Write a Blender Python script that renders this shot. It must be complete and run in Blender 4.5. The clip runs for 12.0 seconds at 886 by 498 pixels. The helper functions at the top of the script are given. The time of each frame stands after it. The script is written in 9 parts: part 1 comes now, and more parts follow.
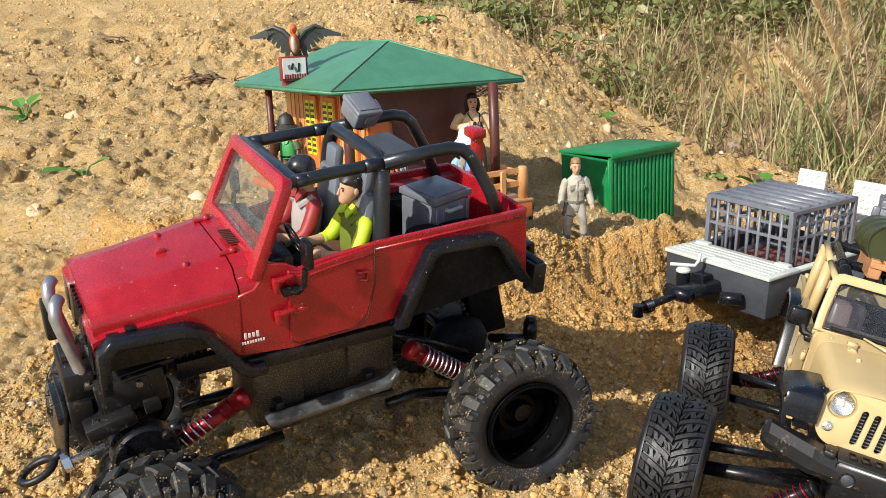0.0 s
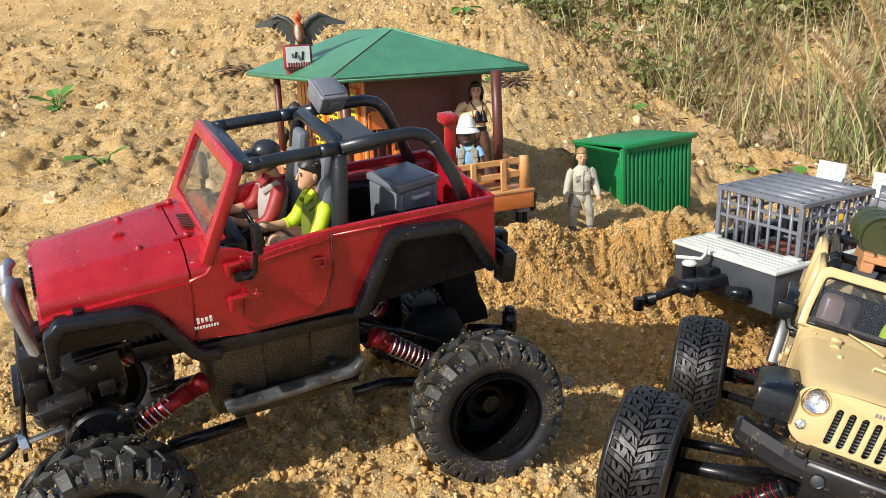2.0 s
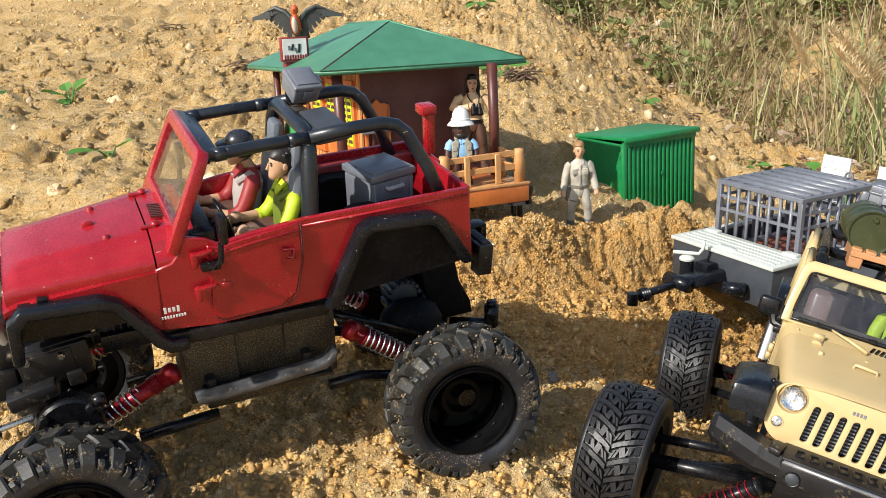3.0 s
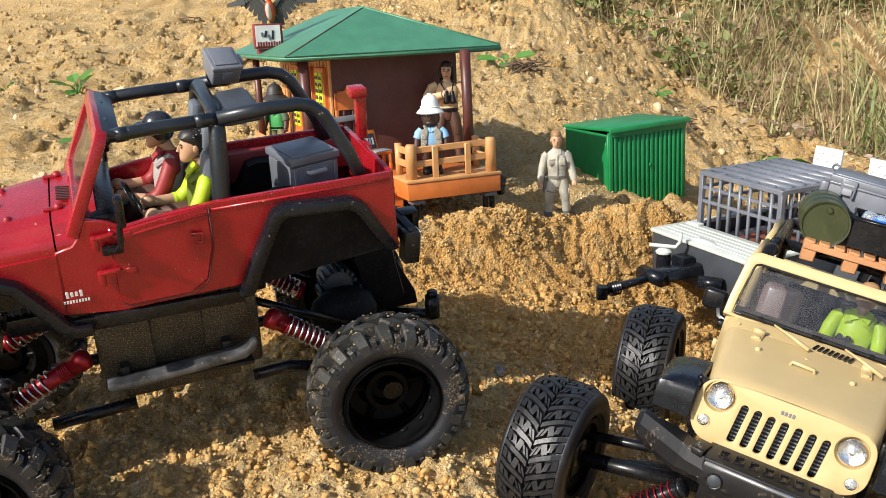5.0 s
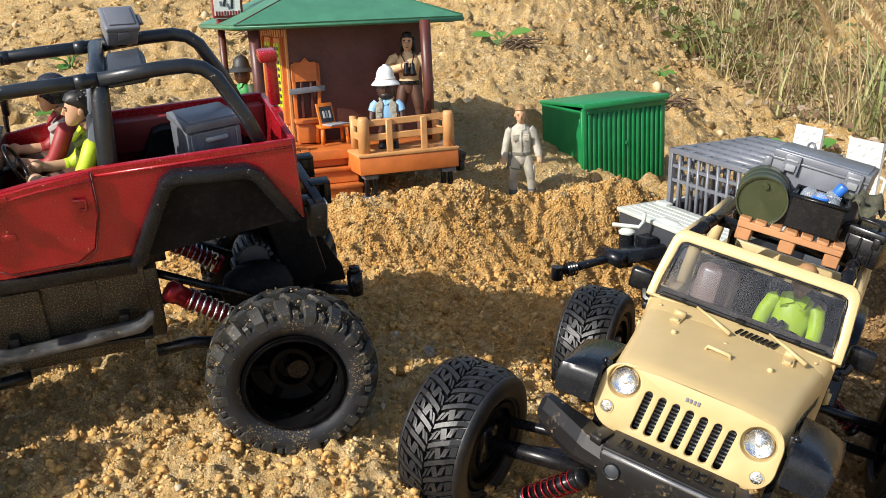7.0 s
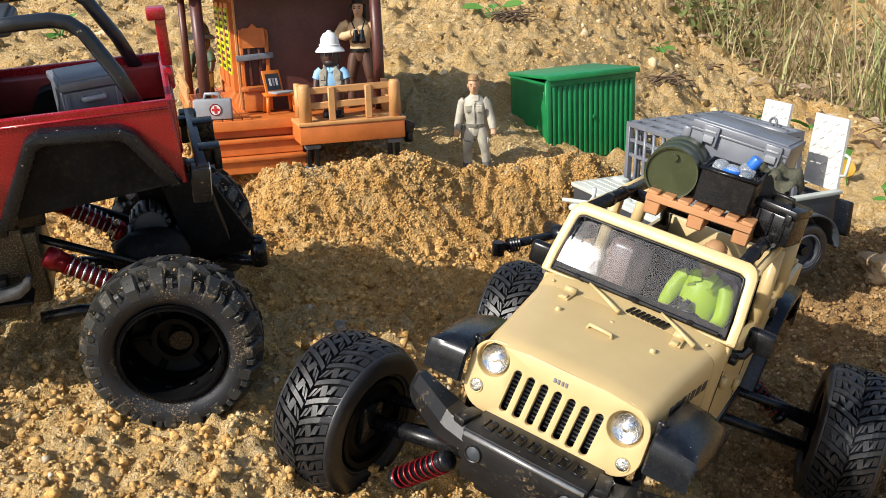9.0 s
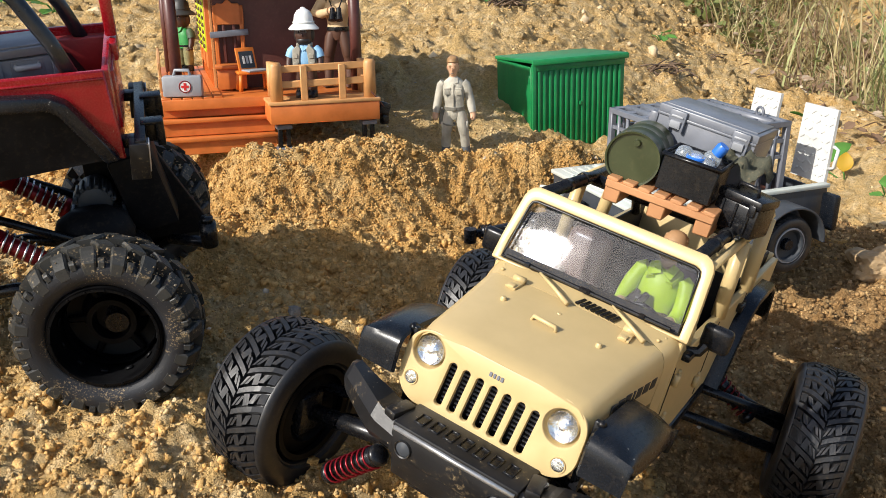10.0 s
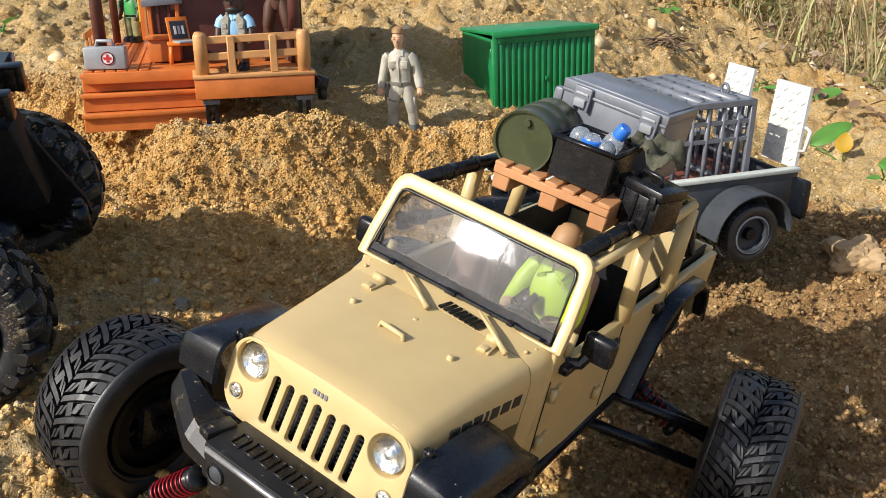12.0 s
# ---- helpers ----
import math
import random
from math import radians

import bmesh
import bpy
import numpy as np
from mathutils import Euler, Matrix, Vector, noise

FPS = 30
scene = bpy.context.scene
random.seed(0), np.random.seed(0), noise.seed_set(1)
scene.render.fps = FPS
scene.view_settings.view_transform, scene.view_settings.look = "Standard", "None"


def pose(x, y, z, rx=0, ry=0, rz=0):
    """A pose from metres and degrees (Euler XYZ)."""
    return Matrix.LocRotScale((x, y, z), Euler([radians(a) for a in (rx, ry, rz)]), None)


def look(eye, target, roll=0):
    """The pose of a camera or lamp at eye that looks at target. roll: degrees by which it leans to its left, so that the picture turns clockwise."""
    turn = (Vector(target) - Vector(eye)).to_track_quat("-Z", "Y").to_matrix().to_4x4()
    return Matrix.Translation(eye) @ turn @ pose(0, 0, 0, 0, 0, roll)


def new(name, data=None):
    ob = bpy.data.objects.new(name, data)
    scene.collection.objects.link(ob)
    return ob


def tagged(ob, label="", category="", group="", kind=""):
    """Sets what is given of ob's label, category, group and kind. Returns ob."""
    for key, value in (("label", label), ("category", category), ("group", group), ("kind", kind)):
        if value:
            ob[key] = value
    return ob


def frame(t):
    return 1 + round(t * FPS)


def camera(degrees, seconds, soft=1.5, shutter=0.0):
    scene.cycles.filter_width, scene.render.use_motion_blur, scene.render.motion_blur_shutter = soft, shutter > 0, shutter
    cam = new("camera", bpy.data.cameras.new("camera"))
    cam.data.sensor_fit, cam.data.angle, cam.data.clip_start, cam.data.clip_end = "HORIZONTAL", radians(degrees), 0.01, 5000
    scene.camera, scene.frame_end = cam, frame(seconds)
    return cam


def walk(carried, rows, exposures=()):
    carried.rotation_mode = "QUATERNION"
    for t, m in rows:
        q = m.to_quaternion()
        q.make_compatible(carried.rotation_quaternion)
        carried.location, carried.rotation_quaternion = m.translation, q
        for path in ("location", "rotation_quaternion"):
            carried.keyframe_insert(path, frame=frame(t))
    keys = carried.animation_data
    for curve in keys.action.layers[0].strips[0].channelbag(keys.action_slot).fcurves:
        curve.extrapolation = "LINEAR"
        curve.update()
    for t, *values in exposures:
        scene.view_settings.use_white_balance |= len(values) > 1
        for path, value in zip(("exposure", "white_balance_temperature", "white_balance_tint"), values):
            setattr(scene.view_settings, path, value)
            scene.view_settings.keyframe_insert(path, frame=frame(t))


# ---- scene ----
cam = camera(52.8, 12.0, soft=0.85)
METRES, EYE, TILT, LEAN, TURN = 0.5, 0.4, -20.0, 2.5, 0.0
ROWS = [
    (0.0, 0.0, 0.0, 0.0, 0.0, 0.0, 0.0),
    (0.5, 0.0295, 0.0064, -0.004, 0.85, -0.11, -0.05),
    (1.0, 0.0577, 0.0106, -0.0051, 1.65, -0.21, -0.17),
    (1.5, 0.0874, 0.0168, -0.006, 2.46, -0.3, -0.37),
    (2.0, 0.1175, 0.0238, -0.0082, 3.26, -0.41, -0.59),
    (2.5, 0.1493, 0.0304, -0.0104, 4.05, -0.58, -0.77),
    (4.5, 0.2958, 0.0865, -0.0222, 6.64, -0.84, -1.27),
    (5.0, 0.331, 0.1005, -0.0229, 7.17, -0.97, -1.42),
    (5.5, 0.3656, 0.119, -0.0251, 7.67, -1.17, -1.6),
    (6.0, 0.4008, 0.1385, -0.0266, 8.11, -1.46, -1.81),
    (6.5, 0.4372, 0.1606, -0.0296, 8.5, -1.77, -2.0),
    (7.0, 0.4758, 0.1828, -0.0319, 8.91, -2.1, -2.16),
    (9.0, 0.6386, 0.2645, -0.0371, 10.73, -3.53, -3.08),
    (9.5, 0.6709, 0.2931, -0.0364, 11.04, -4.01, -3.74),
    (10.0, 0.7015, 0.3272, -0.0388, 11.42, -4.35, -4.3),
    (10.5, 0.7326, 0.36, -0.0336, 11.83, -4.83, -4.71),
    (11.0, 0.7674, 0.4001, -0.0277, 12.32, -5.24, -4.88),
    (11.5, 0.808, 0.4421, -0.0206, 12.92, -5.67, -4.85),
    (12.0, 0.8479, 0.4806, -0.0157, 13.47, -6.07, -4.77),
]
EXPOSURES = ((0.0, 0.32), (2.5, 0.35), (7.0, 0.38), (12.0, 0.36))
walk(cam, [(t, pose(0, 0, EYE, TILT, LEAN, TURN) @ pose(METRES * x, METRES * y, METRES * z, 90 + pitch, roll, yaw)) for t, x, y, z, yaw, pitch, roll in ROWS], EXPOSURES)

# ---- sky and sun ----
SUN_EL, SUN_AZ = radians(39.0), radians(-135.5)
scene.world = bpy.data.worlds.new("sky")
scene.world.use_nodes = True
wn = scene.world.node_tree.nodes
sky = wn.new("ShaderNodeTexSky")
sky.sky_type, sky.sun_disc, sky.sun_elevation, sky.sun_rotation = "NISHITA", False, SUN_EL, SUN_AZ
sky.air_density, sky.dust_density, sky.ozone_density = 1.0, 2.0, 0.6
scene.world.node_tree.links.new(sky.outputs[0], wn["Background"].inputs[0])
wn["Background"].inputs[1].default_value = 0.130
sun = new("sun", bpy.data.lights.new("sun", "SUN"))
sun.data.energy, sun.data.angle, sun.data.color = 4.45, radians(0.55), (1.0, 0.96, 0.89)
sun_way = Vector((math.sin(SUN_AZ) * math.cos(SUN_EL), math.cos(SUN_AZ) * math.cos(SUN_EL), math.sin(SUN_EL)))
sun.matrix_world = look((0, 0, 3), Vector((0, 0, 3)) - sun_way)


# ---- materials ----
def shader(name):
    m = bpy.data.materials.new(name)
    m.use_nodes = True
    return m, m.node_tree.nodes, m.node_tree.links, m.node_tree.nodes["Principled BSDF"]


def node(nodes, kind, **sets):
    n = nodes.new(kind)
    for k, v in sets.items():
        n.inputs[k.replace("_", " ")].default_value = v
    return n


def blend(nodes, links, fac, a, b, mode="MIX"):
    n = nodes.new("ShaderNodeMix")
    n.data_type, n.blend_type = "RGBA", mode
    for sock, v in ((0, fac), (6, a), (7, b)):
        if isinstance(v, (int, float)):
            n.inputs[sock].default_value = v
        elif isinstance(v, tuple):
            n.inputs[sock].default_value = (*v, 1)
        else:
            links.new(v, n.inputs[sock])
    return n.outputs[2]


def ramp(nodes, links, src, lo, hi):
    n = nodes.new("ShaderNodeMapRange")
    n.inputs[1].default_value, n.inputs[2].default_value = lo, hi
    links.new(src, n.inputs[0])
    return n.outputs[0]


def plastic(name, color, rough=0.35, dust=0.25, metal=0.0, grain=900.0, bump=0.04, vary=0.12, chips=None, coat=0.0, speck=330, clump=False, spec=0.5):
    """Moulded or painted plastic (or metal) with faint mottling, sand dust in patches and a fine skin."""
    m, ns, ls, p = shader(name)
    tc = ns.new("ShaderNodeTexCoord").outputs["Object"]
    big, fine, spots = (node(ns, "ShaderNodeTexNoise", Scale=s, Detail=d, Roughness=0.6) for s, d in ((45, 3), (grain, 3), (speck, 4)))
    for n in (big, fine, spots):
        ls.new(tc, n.inputs["Vector"])
    dark = tuple(c * (1 - vary) for c in color)
    light = tuple(min(1, c * (1 + vary) + 0.004) for c in color)
    col = blend(ns, ls, ramp(ns, ls, big.outputs[0], 0.35, 0.65), dark, light)
    if chips:
        col = blend(ns, ls, ramp(ns, ls, spots.outputs[0], 0.70, 0.72), col, chips)
    mul = ns.new("ShaderNodeMath")
    mul.operation = "MULTIPLY"
    ls.new(ramp(ns, ls, spots.outputs[0], 0.52, 0.75), mul.inputs[0])
    mul.inputs[1].default_value = dust
    if clump:
        patch = node(ns, "ShaderNodeTexNoise", Scale=70.0, Detail=3.0)
        ls.new(tc, patch.inputs["Vector"])
        pr = ns.new("ShaderNodeMapRange")
        pr.inputs[1].default_value, pr.inputs[2].default_value, pr.inputs[4].default_value = 0.50, 0.60, dust
        ls.new(patch.outputs[0], pr.inputs[0])
        ls.new(pr.outputs[0], mul.inputs[1])
    col = blend(ns, ls, mul.outputs[0], col, (0.50, 0.36, 0.19))
    ls.new(col, p.inputs["Base Color"])
    r = ns.new("ShaderNodeMapRange")
    r.inputs[3].default_value, r.inputs[4].default_value = rough * 0.8, min(1, rough * 1.25 + 0.03)
    ls.new(fine.outputs[0], r.inputs[0])
    ls.new(r.outputs[0], p.inputs["Roughness"])
    p.inputs["Metallic"].default_value = metal
    p.inputs["Specular IOR Level"].default_value = spec
    p.inputs["Coat Weight"].default_value = coat
    p.inputs["Coat Roughness"].default_value = 0.12
    b = node(ns, "ShaderNodeBump", Strength=bump, Distance=0.0006)
    ls.new(fine.outputs[0], b.inputs["Height"])
    ls.new(b.outputs[0], p.inputs["Normal"])
    return m


def earth(name, a, b, c, stones=0.0, relief=0.8, spread=(0.84, 1.12), coarse=1.0):
    """Crumbly sand: three tones mottled at two scales, grains as relief."""
    m, ns, ls, p = shader(name)
    tc = ns.new("ShaderNodeTexCoord").outputs["Object"]
    n1, n2, n3, n4 = (node(ns, "ShaderNodeTexNoise", Scale=s, Detail=d, Roughness=0.65) for s, d in ((5, 4), (55, 5), (420, 4), (170, 5)))
    for n in (n1, n2, n3, n4):
        ls.new(tc, n.inputs["Vector"])
    col = blend(ns, ls, ramp(ns, ls, n1.outputs[0], 0.35, 0.65), a, b)
    col = blend(ns, ls, ramp(ns, ls, n2.outputs[0], 0.45, 0.75), col, c)
    grit = blend(ns, ls, ramp(ns, ls, n3.outputs[0], 0.34, 0.66), (0.72, 0.69, 0.65), (1.05, 1.05, 1.05))
    col = blend(ns, ls, 0.8, col, grit, "MULTIPLY")
    crumb = blend(ns, ls, ramp(ns, ls, n4.outputs[0], 0.38, 0.62), (0.86, 0.84, 0.81), (1.06, 1.06, 1.05))
    col = blend(ns, ls, 0.8, col, crumb, "MULTIPLY")
    if stones:
        geo = ns.new("ShaderNodeNewGeometry").outputs["Random Per Island"]
        col = blend(ns, ls, ramp(ns, ls, geo, 1 - stones, 1 - stones + 0.03), col, (0.62, 0.56, 0.46))
        tone = ns.new("ShaderNodeHueSaturation")
        mr = ns.new("ShaderNodeMapRange")
        mr.inputs[3].default_value, mr.inputs[4].default_value = spread
        ls.new(geo, mr.inputs[0])
        ls.new(mr.outputs[0], tone.inputs["Value"])
        ls.new(col, tone.inputs["Color"])
        col = tone.outputs[0]
    ls.new(col, p.inputs["Base Color"])
    p.inputs["Roughness"].default_value = 0.95
    p.inputs["Specular IOR Level"].default_value = 0.15
    heights = [(n2.outputs[0], 0.006 * coarse, 1), (n4.outputs[0], 0.004 * coarse, 1)]
    warp = blend(ns, ls, 0.004, tc, n3.outputs["Color"], "ADD")
    for scale, dist in ((330 / coarse, 0.0014 * coarse), (800, 0.0011)):
        crumbs = node(ns, "ShaderNodeTexVoronoi", Scale=scale)
        ls.new(warp, crumbs.inputs["Vector"])
        heights.append((crumbs.outputs["Distance"], dist, -1))
    last = None
    for out, dist, way in heights:
        bp = node(ns, "ShaderNodeBump", Strength=relief, Distance=dist)
        bp.invert = way < 0
        ls.new(out, bp.inputs["Height"])
        if last:
            ls.new(last, bp.inputs["Normal"])
        last = bp.outputs[0]
    ls.new(last, p.inputs["Normal"])
    return m


def leafy(name, a, b, c):
    """Leaves and blades: one of three tones for each, a little light through them."""
    m, ns, ls, p = shader(name)
    geo = ns.new("ShaderNodeNewGeometry").outputs["Random Per Island"]
    tc = ns.new("ShaderNodeTexCoord").outputs["Object"]
    n1 = node(ns, "ShaderNodeTexNoise", Scale=30.0, Detail=3.0)
    ls.new(tc, n1.inputs["Vector"])
    col = blend(ns, ls, ramp(ns, ls, geo, 0.1, 0.6), a, b)
    col = blend(ns, ls, ramp(ns, ls, geo, 0.72, 0.95), col, c)
    col = blend(ns, ls, ramp(ns, ls, n1.outputs[0], 0.3, 0.8), col, tuple(v * 1.5 for v in a))
    ls.new(col, p.inputs["Base Color"])
    p.inputs["Roughness"].default_value = 0.55
    p.inputs["Transmission Weight"].default_value = 0.0
    tr = ns.new("ShaderNodeBsdfTranslucent")
    ls.new(col, tr.inputs[0])
    mx = ns.new("ShaderNodeMixShader")
    mx.inputs[0].default_value = 0.28
    ls.new(p.outputs[0], mx.inputs[1])
    ls.new(tr.outputs[0], mx.inputs[2])
    ls.new(mx.outputs[0], ns["Material Output"].inputs[0])
    return m


def glazing(name, tint=(0.96, 0.98, 0.98), rough=0.02, dust=0.10, sheen=0.07, wave=0.0):
    """Thin clear plastic: see-through, a sharp and a scratched, patchy reflection, specks of dust and water marks."""
    m, ns, ls, p = shader(name)
    tr = ns.new("ShaderNodeBsdfTransparent")
    tr.inputs[0].default_value = (*tint, 1)
    tc = ns.new("ShaderNodeTexCoord").outputs["Object"]
    fine = node(ns, "ShaderNodeTexNoise", Scale=1500.0, Detail=3.0, Roughness=0.6)
    cloud = node(ns, "ShaderNodeTexNoise", Scale=150.0, Detail=6.0, Roughness=0.7)
    for n in (fine, cloud):
        ls.new(tc, n.inputs["Vector"])
    lw = ns.new("ShaderNodeLayerWeight")
    lw.inputs[0].default_value = 0.5
    pw, ma = ns.new("ShaderNodeMath"), ns.new("ShaderNodeMath")
    pw.operation, ma.operation = "POWER", "MULTIPLY_ADD"
    pw.inputs[1].default_value = 5.0
    ma.inputs[1].default_value, ma.inputs[2].default_value = 0.80, 0.035
    ls.new(lw.outputs["Facing"], pw.inputs[0])
    ls.new(pw.outputs[0], ma.inputs[0])
    sharp, hazy = ns.new("ShaderNodeBsdfGlossy"), ns.new("ShaderNodeBsdfGlossy")
    sharp.inputs["Roughness"].default_value, hazy.inputs["Roughness"].default_value = rough, 0.075
    if wave:
        bp = node(ns, "ShaderNodeBump", Strength=wave, Distance=0.0006)
        ls.new(cloud.outputs[0], bp.inputs["Height"])
        ls.new(bp.outputs[0], hazy.inputs["Normal"])
        ls.new(bp.outputs[0], sharp.inputs["Normal"])
    df = ns.new("ShaderNodeBsdfDiffuse")
    df.inputs[0].default_value = (0.55, 0.52, 0.46, 1)
    specks = ns.new("ShaderNodeMapRange")
    specks.inputs[1].default_value, specks.inputs[2].default_value, specks.inputs[4].default_value = 0.63, 0.70, dust * 3.0
    ls.new(fine.outputs[0], specks.inputs[0])
    film = ns.new("ShaderNodeMapRange")
    film.inputs[1].default_value, film.inputs[2].default_value, film.inputs[4].default_value = 0.48, 0.78, dust * 0.30
    ls.new(cloud.outputs[0], film.inputs[0])
    top = ns.new("ShaderNodeMath")
    top.operation, top.use_clamp = "ADD", True
    ls.new(specks.outputs[0], top.inputs[0])
    ls.new(film.outputs[0], top.inputs[1])
    worn = ns.new("ShaderNodeMapRange")
    worn.inputs[1].default_value, worn.inputs[2].default_value, worn.inputs[3].default_value, worn.inputs[4].default_value = 0.35, 0.65, sheen * 0.15, sheen * 1.7
    ls.new(cloud.outputs[0], worn.inputs[0])
    last = tr.outputs[0]
    for fac, sh in ((ma.outputs[0], sharp), (worn.outputs[0], hazy), (top.outputs[0], df)):
        mx = ns.new("ShaderNodeMixShader")
        ls.new(fac, mx.inputs[0])
        ls.new(last, mx.inputs[1])
        ls.new(sh.outputs[0], mx.inputs[2])
        last = mx.outputs[0]
    ls.new(last, ns["Material Output"].inputs[0])
    return m


SAND = earth("sand", (0.72, 0.455, 0.172), (0.80, 0.56, 0.255), (0.87, 0.69, 0.415), relief=1.0, coarse=1.9)
# Brown of moist sand, with shade by car and trailer put into the colour.
WETSHADE = earth("moist_and_shaded_sand", (0.30, 0.17, 0.07), (0.42, 0.255, 0.105), (0.58, 0.39, 0.19), relief=0.9)
WETSHADECLODS = earth("moist_and_shaded_clods", (0.34, 0.20, 0.085), (0.45, 0.275, 0.12), (0.60, 0.41, 0.20), stones=0.006, relief=0.5, spread=(0.55, 1.35))
SOIL = earth("leafy_soil", (0.30, 0.20, 0.105), (0.48, 0.34, 0.18), (0.68, 0.52, 0.31), relief=0.9)
CLODS = earth("sand_clods", (0.70, 0.447, 0.176), (0.78, 0.54, 0.246), (0.86, 0.67, 0.395), stones=0.010, relief=0.5, spread=(0.72, 1.12))
DAMP = earth("damp_sand", (0.70, 0.398, 0.128), (0.79, 0.480, 0.172), (0.86, 0.605, 0.285), relief=1.0)
DAMPCLODS = earth("damp_sand_clods", (0.70, 0.400, 0.130), (0.78, 0.480, 0.175), (0.85, 0.610, 0.29), stones=0.003, relief=0.4, spread=(0.66, 1.14))
CAKED = earth("caked_sand_crust", (0.30, 0.22, 0.13), (0.40, 0.30, 0.18), (0.54, 0.43, 0.28), stones=0.02, relief=0.4)
RED = plastic("red_plastic", (0.31, 0.005, 0.011), 0.25, 0.025, chips=(0.75, 0.62, 0.5), coat=0.3)
TAN = plastic("tan_plastic", (0.520, 0.385, 0.180), 0.34, 0.04, vary=0.03)
BLACK = plastic("black_plastic", (0.004, 0.0044, 0.0060), 0.26, 0.03, spec=0.34)
DUSTY = plastic("dusty_black_plastic", (0.030, 0.033, 0.040), 0.75, 0.40, vary=0.3, speck=1900, spec=0.15)
TRIM = plastic("black_trim_plastic", (0.0042, 0.0060, 0.0095), 0.24, 0.02, chips=(0.45, 0.42, 0.38), spec=0.34)
CAGE = plastic("slate_black_tube", (0.011, 0.0155, 0.022), 0.28, 0.03, chips=(0.45, 0.42, 0.38), spec=0.5)
SEAM = plastic("dark_red_seam", (0.045, 0.002, 0.003), 0.5, 0.0)
SLATE = plastic("slate_grey_plastic", (0.040, 0.046, 0.055), 0.42, 0.04, spec=0.4)
STEPGREY = plastic("worn_dark_step", (0.105, 0.107, 0.112), 0.30, 0.35, metal=0.4, vary=0.6, clump=True, chips=(0.55, 0.53, 0.48))
WELL = plastic("black_arch_plastic", (0.005, 0.005, 0.006), 0.55, 0.03, spec=0.12)
RUBBER = plastic("tyre_rubber", (0.009, 0.0095, 0.0115), 0.43, 0.05, bump=0.15, spec=0.55)
MUDDY = plastic("sandy_tyre_rubber", (0.015, 0.0162, 0.0195), 0.40, 0.80, bump=0.25, speck=900, clump=True, chips=(0.5, 0.45, 0.36), spec=0.36)
DUSTTREAD = plastic("sand_dusted_tread", (0.026, 0.026, 0.024), 0.46, 0.75, bump=0.3, speck=520, clump=True, chips=(0.42, 0.37, 0.27), spec=0.36)
STEEL = plastic("bare_metal", (0.55, 0.55, 0.55), 0.25, 0.1, metal=1.0)
PIPE = plastic("grey_metal_tube", (0.40, 0.41, 0.44), 0.30, 0.16, metal=0.7, vary=0.3)
RIM = plastic("black_rim", (0.0016, 0.0016, 0.0020), 0.36, 0.0, spec=0.10, speck=900)
RINGBROWN = plastic("dusty_brown_ring", (0.17, 0.135, 0.10), 0.5, 0.5, speck=600, vary=0.3, spec=0.3)
SCUFFED = plastic("scuffed_black_plastic", (0.006, 0.006, 0.007), 0.42, 0.28, chips=(0.42, 0.34, 0.22), spec=0.4, speck=420, clump=True)
WORN = plastic("worn_silver_edge", (0.45, 0.45, 0.45), 0.4, 0.1, metal=0.8, vary=0.3)
REDMETAL = plastic("red_anodised_metal", (0.25, 0.006, 0.014), 0.28, 0.08, metal=0.55)
GREY = plastic("grey_plastic", (0.145, 0.155, 0.180), 0.33, 0.05)
PALEGREY = plastic("light_grey_plastic", (0.30, 0.31, 0.33), 0.4, 0.05)
SEAT = plastic("seat_grey", (0.12, 0.14, 0.17), 0.5, 0.1)
WHITE = plastic("white_plastic", (0.72, 0.73, 0.70), 0.42, 0.08, vary=0.04)
OFFWHITE = plastic("off_white_plastic", (0.52, 0.55, 0.50), 0.45, 0.10, vary=0.05)
GREEN = plastic("green_plastic", (0.006, 0.20, 0.055), 0.38, 0.06, vary=0.1)
ROOFGREEN = plastic("roof_green_plastic", (0.055, 0.20, 0.115), 0.42, 0.06, vary=0.1)
BROWN = plastic("brown_plastic", (0.10, 0.030, 0.022), 0.45, 0.05)
DARKBROWN = plastic("dark_brown_plastic", (0.085, 0.022, 0.016), 0.4, 0.05)
ORANGE = plastic("orange_brown_plastic", (0.55, 0.15, 0.028), 0.4, 0.06)
BRIGHTORANGE = plastic("bright_orange_plastic", (0.75, 0.20, 0.02), 0.4, 0.03)
WOODTAN = plastic("wood_tan_plastic", (0.56, 0.28, 0.10), 0.45, 0.05)
PALLET = plastic("dull_pallet_plastic", (0.44, 0.205, 0.085), 0.48, 0.06)
LIME = plastic("lime_plastic", (0.50, 0.66, 0.02), 0.45, 0.03)
SKIN = plastic("skin_plastic", (0.58, 0.34, 0.20), 0.45, 0.0)
DARKSKIN = plastic("dark_skin_plastic", (0.06, 0.025, 0.016), 0.4, 0.0)
HAIR = plastic("dark_hair_plastic", (0.016, 0.013, 0.012), 0.45, 0.0)
FATIGUE = plastic("khaki_grey_plastic", (0.42, 0.39, 0.315), 0.6, 0.05, vary=0.3, grain=320, bump=0.9)
GEARBOX = plastic("sand_dusted_black", (0.026, 0.022, 0.015), 0.36, 0.75, vary=0.5, speck=1000, spec=0.4)
OLIVE = plastic("olive_plastic", (0.034, 0.042, 0.014), 0.33, 0.04)
BLUE = plastic("blue_plastic", (0.02, 0.14, 0.55), 0.35, 0.0)
SHIRTBLUE = plastic("light_blue_plastic", (0.22, 0.42, 0.62), 0.5, 0.0)
VESTGREEN = plastic("vest_green_plastic", (0.03, 0.26, 0.06), 0.45, 0.0)
VESTGREY = plastic("vest_grey_plastic", (0.16, 0.15, 0.12), 0.55, 0.0)
